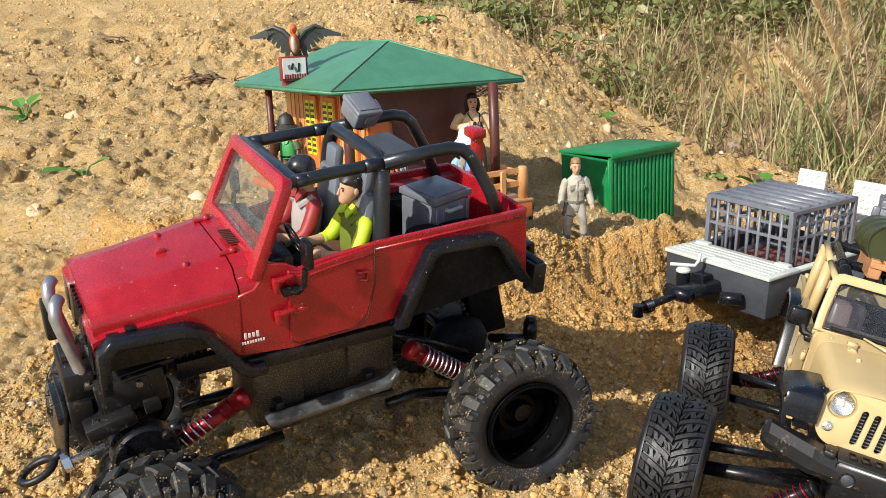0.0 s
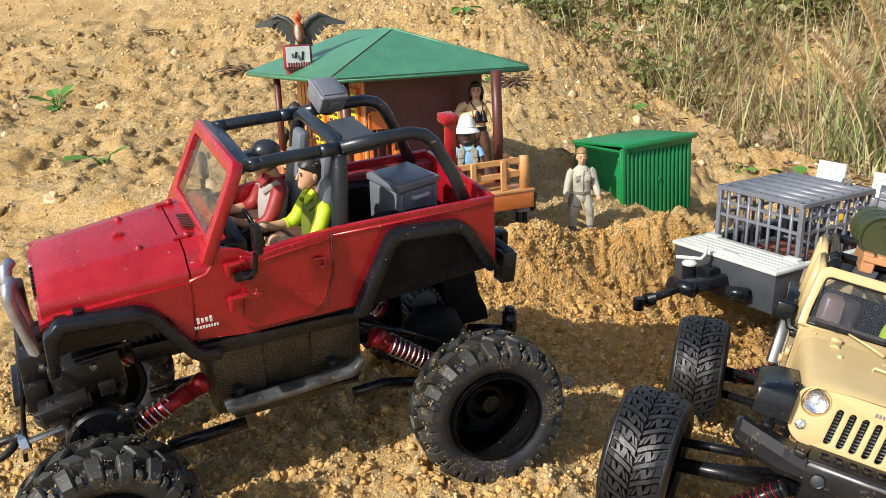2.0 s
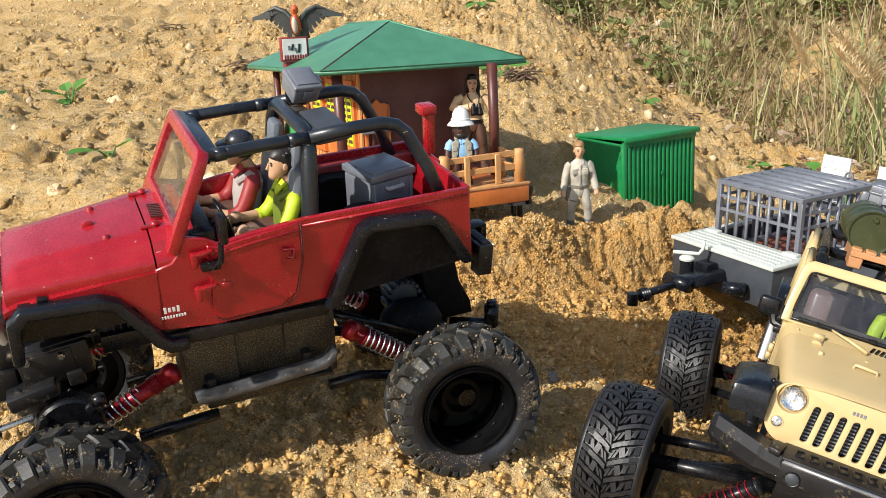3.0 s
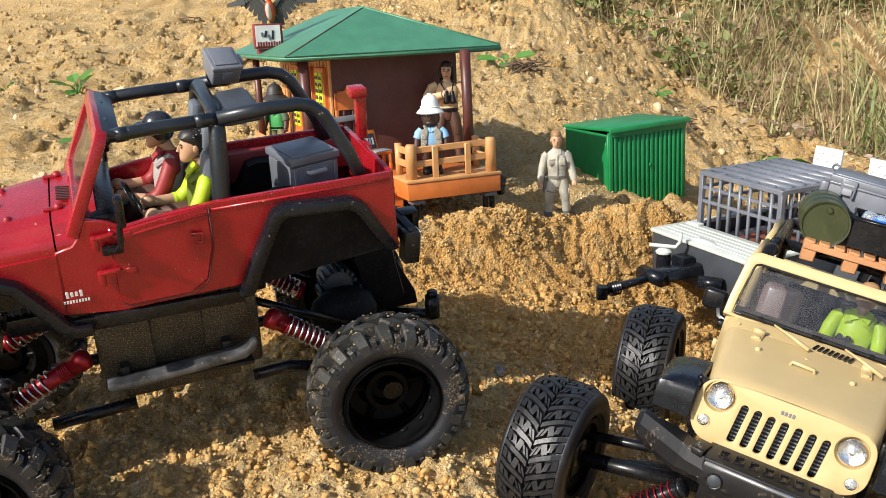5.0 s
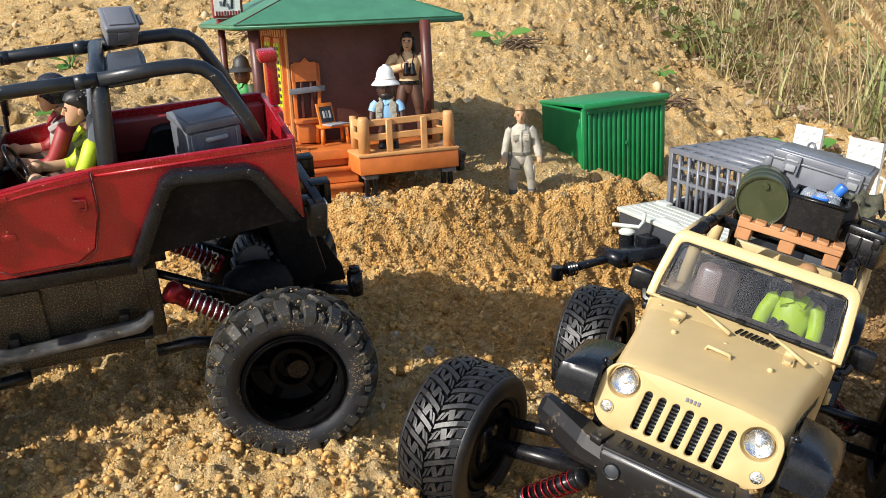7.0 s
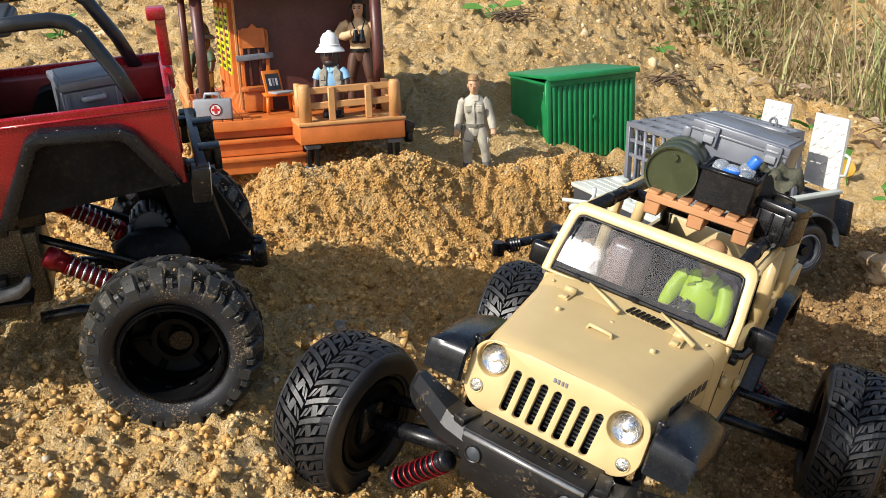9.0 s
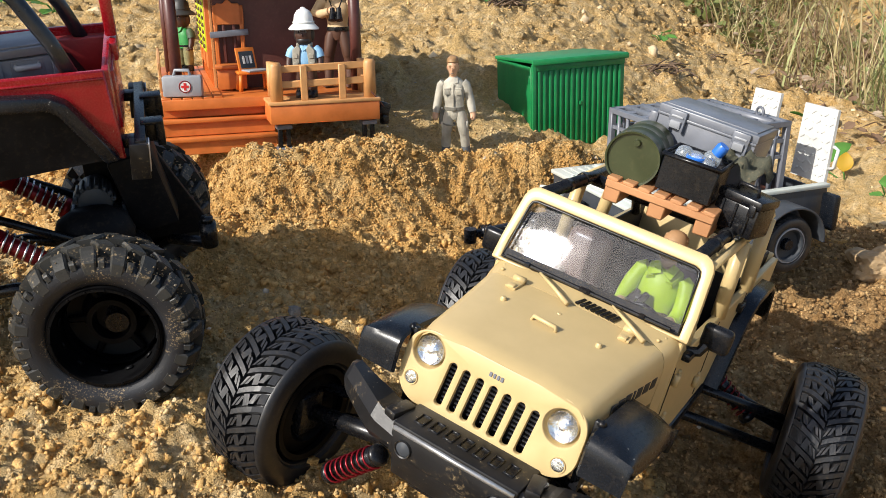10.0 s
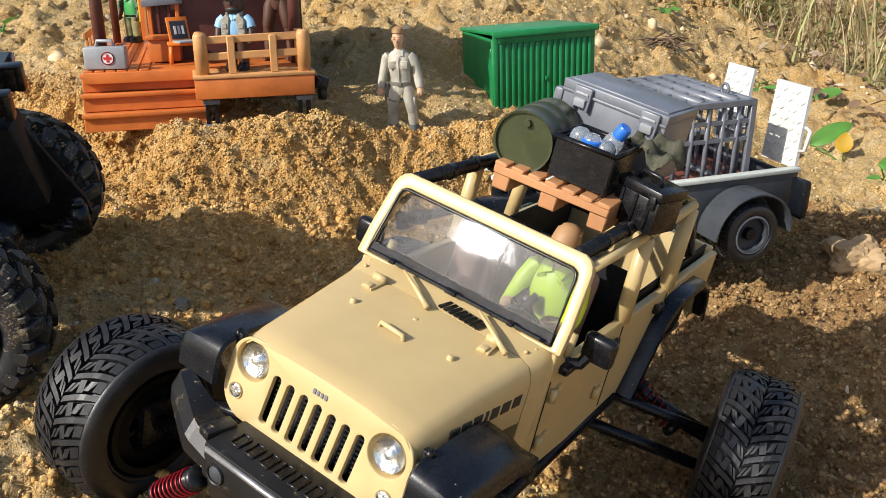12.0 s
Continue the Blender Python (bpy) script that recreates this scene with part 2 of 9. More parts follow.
TROUSERS = plastic("trouser_brown_plastic", (0.080, 0.034, 0.019), 0.5, 0.0)
MAROON = plastic("maroon_plastic", (0.22, 0.02, 0.02), 0.45, 0.05)
DECAL = plastic("pale_print", (0.72, 0.70, 0.66), 0.5, 0.0)
DARKDECAL = plastic("black_print", (0.02, 0.02, 0.02), 0.5, 0.0)
GLASS = glazing("clear_dusty_plastic", (0.71, 0.75, 0.81), dust=0.12, sheen=0.009, wave=0.11)
OLDGLASS = glazing("dull_scratched_plastic", (0.88, 0.86, 0.82), 0.05, 0.26, 0.02)
LENS = glazing("clear_lens", rough=0.05)
WATERJUG = plastic("milky_clear_plastic", (0.66, 0.72, 0.78), 0.16, 0.0, vary=0.1)
WATERJUG.node_tree.nodes["Principled BSDF"].inputs["Transmission Weight"].default_value = 0.80
RAMPWHITE = plastic("diamond_plate_white", (0.60, 0.60, 0.57), 0.5, 0.12, vary=0.08)
FACETS = plastic("faceted_reflector", (0.85, 0.85, 0.85), 0.10, 0.0, metal=1.0, grain=420, bump=1.0)
GRASS = leafy("dry_and_green_grass", (0.29, 0.25, 0.105), (0.54, 0.43, 0.225), (0.76, 0.62, 0.39))
STRAW = leafy("straw_plume", (0.52, 0.40, 0.22), (0.68, 0.54, 0.32), (0.80, 0.66, 0.42))
LEAVES = leafy("bramble_leaves", (0.115, 0.145, 0.045), (0.26, 0.27, 0.085), (0.46, 0.36, 0.20))
GREENBLADE = leafy("green_blades", (0.20, 0.24, 0.08), (0.36, 0.38, 0.15), (0.62, 0.54, 0.29))
LITTER = leafy("dead_leaves", (0.17, 0.105, 0.062), (0.32, 0.21, 0.13), (0.66, 0.56, 0.42))
SPROUT = leafy("sprout_leaves", (0.07, 0.20, 0.03), (0.12, 0.26, 0.05), (0.14, 0.28, 0.06))
YELLOWLEAF = leafy("yellow_leaf", (0.42, 0.24, 0.02), (0.62, 0.44, 0.03), (0.30, 0.34, 0.05))
BARK = plastic("dry_twigs", (0.12, 0.075, 0.045), 0.8, 0.2)


# ---- building blocks ----
class Shape:
    """One mesh in the making; mi is the material slot of what is added next."""

    def __init__(self):
        self.bm, self.mi, self.flat = bmesh.new(), 0, False

    def take(self, verts, m=None):
        if m is not None:
            bmesh.ops.transform(self.bm, matrix=m, verts=verts)
        for f in {f for v in verts for f in v.link_faces}:
            f.material_index = self.mi
        return self

    def box(self, c, s, rot=None, bev=0.0, seg=2, taper=1.0, taper_y=None):
        vs = bmesh.ops.create_cube(self.bm, size=1.0)["verts"]
        ty = taper if taper_y is None else taper_y
        for v in vs:
            k, ky = (taper, ty) if v.co.z > 0 else (1.0, 1.0)
            v.co = Vector((v.co.x * s[0] * k, v.co.y * s[1] * ky, v.co.z * s[2]))
        if bev > 0:
            es = list({e for v in vs for e in v.link_edges})
            vs = bmesh.ops.bevel(self.bm, geom=es, offset=min(bev, 0.49 * min(s)), segments=seg, profile=0.5, affect="EDGES")["verts"]
        return self.take(vs, Matrix.Translation(c) @ (pose(0, 0, 0, *rot) if rot else Matrix()))

    def prism(self, pts, y0, y1, bev=0.0, seg=2, m=None):
        """A side outline of (x, z) pairs, run from y0 to y1."""
        a = [self.bm.verts.new((x, y0, z)) for x, z in pts]
        b = [self.bm.verts.new((x, y1, z)) for x, z in pts]
        k = len(pts)
        fs = [self.bm.faces.new(a), self.bm.faces.new(b[::-1])] + [self.bm.faces.new((a[i], b[i], b[(i + 1) % k], a[(i + 1) % k])) for i in range(k)]
        bmesh.ops.recalc_face_normals(self.bm, faces=fs)
        vs = a + b
        if bev > 0:
            es = list({e for v in vs for e in v.link_edges})
            vs = bmesh.ops.bevel(self.bm, geom=es, offset=bev, segments=seg, profile=0.5, affect="EDGES")["verts"]
        return self.take(vs, m)

    def tube(self, pts, r, seg=10, closed=False, caps=True, flat=1.0):
        """A round bar along a line of points; r is one radius or one for each point."""
        pts = [Vector(p) for p in pts]
        k = len(pts)
        rs = r if isinstance(r, (list, tuple)) else [r] * k
        rings, side = [], None
        for i, p in enumerate(pts):
            a, b = (pts[i - 1], pts[(i + 1) % k]) if closed else (pts[max(i - 1, 0)], pts[min(i + 1, k - 1)])
            d = (b - a).normalized()
            if side is None:
                side = d.orthogonal().normalized()
            side = (side - d * side.dot(d)).normalized()
            up = d.cross(side)
            rings.append([self.bm.verts.new(p + (side * math.cos(t) + up * math.sin(t) * flat) * rs[i]) for t in (2 * math.pi * j / seg for j in range(seg))])
        for i in range(k if closed else k - 1):
            a, b = rings[i], rings[(i + 1) % k]
            for j in range(seg):
                self.bm.faces.new((a[j], a[(j + 1) % seg], b[(j + 1) % seg], b[j]))
        if caps and not closed:
            self.bm.faces.new(rings[0][::-1])
            self.bm.faces.new(rings[-1])
        return self.take([v for ring in rings for v in ring])

    def lathe(self, prof, seg=32, m=None, y=True):
        """A profile of (radius, offset along the axis) turned about the y axis."""
        rings = []
        for r, o in prof:
            if r < 1e-6:
                rings.append([self.bm.verts.new((0, o, 0))])
            else:
                rings.append([self.bm.verts.new((r * math.cos(t), o, r * math.sin(t))) for t in (2 * math.pi * j / seg for j in range(seg))])
        fs = []
        for a, b in zip(rings, rings[1:]):
            for j in range(seg):
                q = [a[j % len(a)], a[(j + 1) % len(a)], b[(j + 1) % len(b)], b[j % len(b)]]
                q = list(dict.fromkeys(q))
                if len(q) > 2:
                    fs.append(self.bm.faces.new(q))
        bmesh.ops.recalc_face_normals(self.bm, faces=fs)
        return self.take([v for ring in rings for v in ring], m)

    def ball(self, c, s, seg=12, rot=None):
        vs = bmesh.ops.create_uvsphere(self.bm, u_segments=seg, v_segments=max(6, seg * 2 // 3), radius=1.0)["verts"]
        return self.take(vs, Matrix.Translation(c) @ (pose(0, 0, 0, *rot) if rot else Matrix()) @ Matrix.Diagonal((*s, 1)))

    def stack(self, rings, seg=16, m=None):
        """A soft body of ellipses, each (x, y, z, half width, half depth), closed at both ends."""
        vr = [[self.bm.verts.new((x + a * math.cos(t), y + b * math.sin(t), z)) for t in (2 * math.pi * j / seg for j in range(seg))] for x, y, z, a, b in rings]
        fs = [self.bm.faces.new((p[j], p[(j + 1) % seg], q[(j + 1) % seg], q[j])) for p, q in zip(vr, vr[1:]) for j in range(seg)]
        fs += [self.bm.faces.new(vr[0][::-1]), self.bm.faces.new(vr[-1])]
        bmesh.ops.recalc_face_normals(self.bm, faces=fs)
        return self.take([v for r in vr for v in r], m)

    def sheet(self, corners, t):
        """A quad (or more corners) given thickness t along its normal."""
        c = [Vector(p) for p in corners]
        n = (c[1] - c[0]).cross(c[2] - c[0]).normalized() * t
        a, b = [self.bm.verts.new(p) for p in c], [self.bm.verts.new(p + n) for p in c]
        k = len(c)
        fs = [self.bm.faces.new(a[::-1]), self.bm.faces.new(b)] + [self.bm.faces.new((a[i], a[(i + 1) % k], b[(i + 1) % k], b[i])) for i in range(k)]
        bmesh.ops.recalc_face_normals(self.bm, faces=fs)
        return self.take(a + b)

    def m(self, i):
        self.mi = i
        return self

    def mesh(self, name, mats):
        for e in self.bm.edges:
            e.smooth = len(e.link_faces) == 2 and e.calc_face_angle(0.0) < 0.66
        for f in self.bm.faces:
            f.smooth = not self.flat
        me = bpy.data.meshes.new(name)
        self.bm.to_mesh(me)
        self.bm.free()
        for x in mats if isinstance(mats, (list, tuple)) else [mats]:
            me.materials.append(x)
        return me


def part(name, shape, mats, parent, label="", m=None, kind=""):
    ob = new(name, shape.mesh(name, mats) if isinstance(shape, Shape) else shape)
    ob.parent = parent
    if m is not None:
        ob.matrix_basis = m
    return tagged(ob, label, kind=kind)


def thing(name, m, label, category, group="", kind=""):
    ob = new(name)
    ob.empty_display_size = 0.01
    ob.matrix_basis = m
    return tagged(ob, label, category, group, kind)


def solid(name, shape, mats, m, label, category, group="", kind=""):
    ob = new(name, shape.mesh(name, mats))
    ob.matrix_basis = m
    return tagged(ob, label, category, group, kind)


def axes(o, x, y):
    """The pose with origin o, the x axis along x and the y axis near y."""
    x = Vector(x).normalized()
    y = Vector(y)
    y = (y - x * y.dot(x)).normalized()
    z = x.cross(y)
    m = Matrix((x, y, z)).transposed().to_4x4()
    m.translation = o
    return m


# ---- ground ----
def lattice(ix, iy, seed):
    h = (ix * 374761393 + iy * 668265263 + seed * 1442695041) & 0x7FFFFFFF
    h = ((h ^ (h >> 13)) * 1274126177) & 0x7FFFFFFF
    return ((h ^ (h >> 16)) & 0xFFFF) / 65535.0


def waves(x, y, scale, seed):
    """Smooth value noise, -1 to 1, over arrays."""
    u, v = x * scale, y * scale
    iu, iv = np.floor(u).astype(np.int64), np.floor(v).astype(np.int64)
    fu, fv = u - iu, v - iv
    fu, fv = fu * fu * (3 - 2 * fu), fv * fv * (3 - 2 * fv)
    a = lattice(iu, iv, seed) * (1 - fu) + lattice(iu + 1, iv, seed) * fu
    b = lattice(iu, iv + 1, seed) * (1 - fu) + lattice(iu + 1, iv + 1, seed) * fu
    return 2 * (a * (1 - fv) + b * fv) - 1


def step(t):
    t = np.clip(t, 0, 1)
    return t * t * (3 - 2 * t)


def hump(x, y, cx, cy, r, h):
    return h * np.exp(-((x - cx) ** 2 + (y - cy) ** 2) / (r * r))


def verge(y):
    """x at which the sand ends and the grass begins."""
    return np.interp(y, [0.6, 1.5, 1.9, 2.07, 2.3, 2.5, 2.7, 2.9, 3.2, 3.7, 4.3, 6, 60], [1.25, 0.93, 0.80, 0.73, 0.66, 0.60, 0.52, 0.43, 0.24, 0.0, -0.25, -0.7, -12]) + 0.03 * waves(y, y * 0 + 7, 4, 44)


def bare(x, y):
    """Open sand showing through the brambles on the far bank, 0 to 1."""
    d = np.exp(-(((x - 0.52) / 0.34) ** 2 + ((y - 3.22) / 0.24) ** 2)) + np.exp(-(((x - 0.95) / 0.20) ** 2 + ((y - 2.75) / 0.10) ** 2))
    return step((d + 0.35 * waves(x, y, 6, 91) + 0.2 * waves(x, y, 17, 92) - 0.62) / 0.3)


def wet_shade(x, y):
    """Brown, damp patch of the track with shade painted in, also beside the trailer, 0 to 1."""
    # First blob: damp track and its shade; second: the trailer's shade as colour.
    d = np.exp(-(((x - 0.60) / 0.27) ** 2 + ((y - 0.84) / 0.27) ** 2) ** 2) + np.exp(-(((x - 0.56) / 0.13) ** 2 + ((y - 1.24) / 0.17) ** 2) ** 2)
    return step((d + 0.22 * waves(x, y, 7, 93) + 0.16 * waves(x, y, 22, 94) - 0.22) / 0.4) * np.maximum(step((foot(x) - y) / 0.03), step((x - 0.40) / 0.06))


def foot(x):
    return np.where(x > 0, 0.845 + 0.55 * x, 0.845 - 0.5 * x) + 0.012 * waves(x, x * 0 + 3, 14, 5)


def terrain(x, y):
    low = 0.012 - 0.135 * step((x - 0.05) / 0.35)
    fall = (0.15 + 0.07 * step((y - 1.0) / 0.5)) * step((y + 2.2) / 1.9)
    high = 0.046 - 0.015 * step((y - 1.1) / 0.4) + 0.012 * np.clip(y - 1.3, 0, 3) - fall * step((x - 0.06) / 0.58)
    w = np.maximum(step((y - foot(x)) / 0.10), step((np.hypot(x, y - 0.8) - 1.0) / 0.8))
    z = low * (1 - w) + high * w
    z += 0.012 * np.exp(-(((y - foot(x) - 0.085) / 0.03) ** 2)) * step((0.42 - np.abs(x - 0.1)) / 0.2)
    z += hump(x, y, 0.14, 0.85, 0.075, -0.022) + hump(x, y, -0.03, 0.73, 0.06, 0.012)
    z += hump(x, y, 0.152, 1.070, 0.045, -0.017) + hump(x, y, 0.150, 1.000, 0.035, -0.009)
    z += hump(x, y, 0.272, 1.075, 0.035, 0.014) + hump(x, y, 0.20, 0.64, 0.05, 0.012)
    z += hump(x, y, 0.262, 1.165, 0.055, -0.014) + hump(x, y, 0.150, 1.062, 0.055, -0.012)
    e = x - verge(y)
    veg = step((e + 0.02) / 0.25) * step((y - 0.7 + 0.15 * waves(x, y, 1.7, 61)) / 0.7)
    bank = -0.26 + 0.42 * np.clip(0.6 * x + 0.8 * y - 2.35, -0.1, 2.2)
    far = step((np.hypot(x, y) - 6) / 14)
    z = z * (1 - veg) + bank * veg
    z = z * (1 - far) + (0.3 + 0.25 * waves(x, y, 0.13, 62)) * far
    big = 0.004 * waves(x, y, 9, 1) + 0.016 * waves(x, y, 4.3, 63) * step((y - 1.75) / 0.5) + 0.03 * waves(x, y, 1.3, 2) * step((np.hypot(x, y - 0.9) - 0.7) / 0.8)
    return z + big


def rough(x, y):
    """Clods and crumbs: heaped on the bank, finer on the trodden sand."""
    w = np.exp(-(((y - foot(x) - 0.055) / 0.055) ** 2)) * step((0.6 - np.abs(x - 0.1)) / 0.2)
    near = 1 - step((np.hypot(x, y - 0.8) - 1.3) / 1.0)
    a = 1 - np.abs(waves(x, y, 38, 11))
    b = 1 - np.abs(waves(x, y, 90, 12))
    c = waves(x, y, 210, 13)
    far = 0.018 * (1 - np.abs(waves(x, y, 11, 14))) + 0.008 * waves(x, y, 24, 15) + 0.006 * (1 - np.abs(waves(x, y, 52, 16))) + 0.003 * waves(x, y, 120, 17)
    lumps = 0.019 * step((waves(x, y, 15, 18) + 0.6 * waves(x, y, 33, 19) - 0.25) / 0.7) + 0.006 * step((waves(x, y, 47, 20) - 0.15) / 0.5) + 0.0028 * waves(x, y, 85, 24) - 0.010 * step((waves(x, y, 12, 23) - 0.45) / 0.4)
    dist = np.maximum(np.maximum(-0.44 - x, x - 0.66), np.maximum((y - 1.3) * 0.55, (0.44 - y) * 2.5))
    calm = 1 - step((dist - 1.2) / 1.6)
    far = far * calm
    track = step((foot(x) - y + 0.02) / 0.05)
    lumps = lumps * calm * step((y - 1.12) / 0.15) + track * near * (0.0035 * (1 - np.abs(waves(x, y, 75, 28))) + 0.0022 * waves(x, y, 190, 29) + 0.005 * (1 - np.abs(waves(x, y, 26, 27))) + 0.005 * step((waves(x, y, 45, 21) + 0.4 * waves(x, y, 100, 22) - 0.2) / 0.6) + 0.004 * step((waves(x, y, 120, 25) - 0.1) / 0.5))
    return lumps + (0.0040 * calm + 0.011 * w) * (a - 0.6) + (0.0034 + 0.0065 * w) * (b - 0.5) * near + (0.0018 + 0.0014 * w) * c * near + far * (1 - near) + 0.25 * far * near * step((y - 1.15) / 0.3)


def ground_at(x, y):
    xa, ya = np.array([x], float), np.array([y], float)
    return float((terrain(xa, ya) + rough(xa, ya))[0])


def span(lo, hi, fine, before, after, far):
    """Even steps between lo and hi, then growing ones out to far on both sides."""
    mid = list(np.arange(lo, hi, fine))
    sides = []
    for grow in (before, after):
        s, d, out = fine, 0.0, []
        while d < far:
            s *= grow
            d += s
            out.append(d)
        sides.append(out)
    return np.array([lo - d for d in sides[0][::-1]] + mid + [mid[-1] + d for d in sides[1]])


def sheet_mesh(name, gx, gy, zf, mat):
    X, Y = np.meshgrid(gx, gy)
    Z = zf(X, Y)
    nx, ny = len(gx), len(gy)
    co = np.stack([X, Y, Z], -1).reshape(-1, 3)
    i = (np.arange(ny - 1)[:, None] * nx + np.arange(nx - 1)[None, :]).ravel()
    faces = np.stack([i, i + 1, i + nx + 1, i + nx], -1)
    me = bpy.data.meshes.new(name)
    me.vertices.add(len(co))
    me.vertices.foreach_set("co", co.ravel())
    me.loops.add(faces.size)
    me.loops.foreach_set("vertex_index", faces.ravel())
    me.polygons.add(len(faces))
    me.polygons.foreach_set("loop_start", np.arange(0, faces.size, 4))
    me.update(calc_edges=True)
    me.polygons.foreach_set("use_smooth", np.ones(len(faces), bool))
    me.materials.append(mat)
    return me


ground = new("ground", sheet_mesh("ground", span(-0.44, 0.66, 0.0029, 1.018, 1.045, 60), span(0.44, 1.22, 0.0029, 1.06, 1.016, 60), lambda x, y: terrain(x, y) + rough(x, y), SAND))
ground.data.materials.append(SOIL)
centre = np.empty(len(ground.data.polygons) * 3)
ground.data.polygons.foreach_get("center", centre)
centre = centre.reshape(-1, 3)
away = step((np.hypot(centre[:, 0] - 0.5, centre[:, 1] - 2.0) - 1.5) / 3.0)
soil = centre[:, 0] - verge(centre[:, 1]) - 2.5 * np.clip(1.35 - centre[:, 1], 0, 9) + away * (0.5 * waves(centre[:, 0], centre[:, 1], 1.1, 55) + 0.3 * waves(centre[:, 0], centre[:, 1], 3.2, 56)) + 0.05 * waves(centre[:, 0], centre[:, 1], 9, 51) + 0.03 * waves(centre[:, 0], centre[:, 1], 30, 52) > 0.03
soil &= bare(centre[:, 0], centre[:, 1]) < 0.5
soil &= np.hypot(centre[:, 0] - 0.7, centre[:, 1] - 3.1) + 0.5 * waves(centre[:, 0], centre[:, 1], 0.9, 81) + 0.25 * waves(centre[:, 0], centre[:, 1], 3.0, 82) < 2.1
over = centre[:, 1] - foot(centre[:, 0])
ragged = 0.03 * waves(centre[:, 0], centre[:, 1], 12, 53) + 0.02 * waves(centre[:, 0], centre[:, 1], 40, 54)
# Moist sand and the painted trailer shade share one material slot.
wet_shaded = wet_shade(centre[:, 0], centre[:, 1]) > 0.5
damp = (over + ragged > -0.17) & (over + ragged < 0.105) & (np.abs(centre[:, 0] - 0.1) < 0.6)
ground.data.materials.append(DAMP)
ground.data.materials.append(WETSHADE)
ground.data.polygons.foreach_set("material_index", np.where(wet_shaded, 3, np.where(damp, 2, soil)).astype(np.int32))
tagged(ground, "crumbly yellow sand heap with trodden track", "ground", kind="structure")


def scatter_mesh(name, base_v, base_f, places, sizes, turns, jitter, mat, seed):
    """Many small solids in one mesh: base shape, jittered, scaled and turned for each place."""
    rng = np.random.default_rng(seed)
    bv, bf = np.array(base_v, float), np.array(base_f)
    n = len(places)
    v = bv[None] * (1 + jitter * (rng.random((n, len(bv), 3)) - 0.5))
    v = v * sizes[:, None, :]
    c, s = np.cos(turns)[:, None], np.sin(turns)[:, None]
    v = np.stack([v[..., 0] * c - v[..., 1] * s, v[..., 0] * s + v[..., 1] * c, v[..., 2]], -1) + places[:, None, :]
    f = (bf[None] + (np.arange(n) * len(bv))[:, None, None]).reshape(-1, bf.shape[1])
    me = bpy.data.meshes.new(name)
    me.vertices.add(n * len(bv))
    me.vertices.foreach_set("co", v.ravel())
    me.loops.add(f.size)
    me.loops.foreach_set("vertex_index", f.ravel())
    me.polygons.add(len(f))
    me.polygons.foreach_set("loop_start", np.arange(0, f.size, bf.shape[1]))
    me.update(calc_edges=True)
    me.materials.append(mat)
    return me


def lump():
    bm = bmesh.new()
    bmesh.ops.create_icosphere(bm, subdivisions=1, radius=1.0)
    out = [tuple(v.co) for v in bm.verts], [[v.index for v in f.verts] for f in bm.faces]
    bm.free()
    return out


LUMP = lump()


def strew(name, label, category, n, box, lo, hi, seed, mat, weight=None, sink=0.3, power=2.5, base=LUMP):
    rng = np.random.default_rng(seed)
    x, y = rng.uniform(box[0], box[1], n), rng.uniform(box[2], box[3], n)
    if weight is not None:
        keep = rng.random(n) < weight(x, y)
        x, y = x[keep], y[keep]
    r = lo + (hi - lo) * rng.random(len(x)) ** power
    sz = r[:, None] * rng.uniform(0.75, 1.25, (len(x), 3))
    z = terrain(x, y) + rough(x, y) + r * (0.6 - sink)
    ob = new(name, scatter_mesh(name, *base, np.stack([x, y, z], -1), sz, rng.uniform(0, 6.3, len(x)), 0.95, mat, seed))
    return tagged(ob, label, category, kind="stuff")


TIPPED = Matrix.Rotation(0.62, 3, "X") @ Matrix.Rotation(0.45, 3, "Y")
GRIT = ([tuple(TIPPED @ Vector(v)) for v in ((1, 0, 0), (-1, 0, 0), (0, 1, 0), (0, -1, 0), (0, 0, 0.8), (0, 0, -0.8))], [(0, 2, 4), (2, 1, 4), (1, 3, 4), (3, 0, 4), (2, 0, 5), (1, 2, 5), (3, 1, 5), (0, 3, 5)])
CHIP = ([(-1, -0.8, -0.7), (0.9, -1, -0.8), (1, 0.9, -0.7), (-0.8, 1, -0.9), (-0.7, -0.7, 0.7), (0.8, -0.5, 0.9), (0.6, 0.8, 0.6), (-0.9, 0.6, 0.8)], [(0, 2, 1), (0, 3, 2), (4, 5, 6), (4, 6, 7), (0, 1, 5), (0, 5, 4), (1, 2, 6), (1, 6, 5), (2, 3, 7), (2, 7, 6), (3, 0, 4), (3, 4, 7)])
on_sand = lambda x, y: (x < verge(y) - 0.02) * 1.0
bank_face = lambda x, y: np.exp(-(((y - foot(x) - 0.055) / 0.05) ** 2))
is_damp = lambda x, y: ((y - foot(x) > -0.17) & (y - foot(x) < 0.105)) * 1.0
is_wet_shade = wet_shade
# Crumbs toned like the patch below: moist brown plus painted shade.
strew("wet_shade_crumbs", "clumps of moist brown sand, darkened as if shaded", "sand", 36000, (0.30, 0.76, 0.55, 1.42), 0.0006, 0.0038, 17, WETSHADECLODS, is_wet_shade, power=3.0, base=GRIT)
strew("sand_crumbs", "loose crumbs and grains of yellow sand", "sand", 50000, (-0.42, 0.62, 0.44, 1.14), 0.0005, 0.0024, 3, CLODS, lambda x, y: on_sand(x, y) * (1 - is_damp(x, y)) * (1 - 0.8 * is_wet_shade(x, y)), power=2.6, base=GRIT)
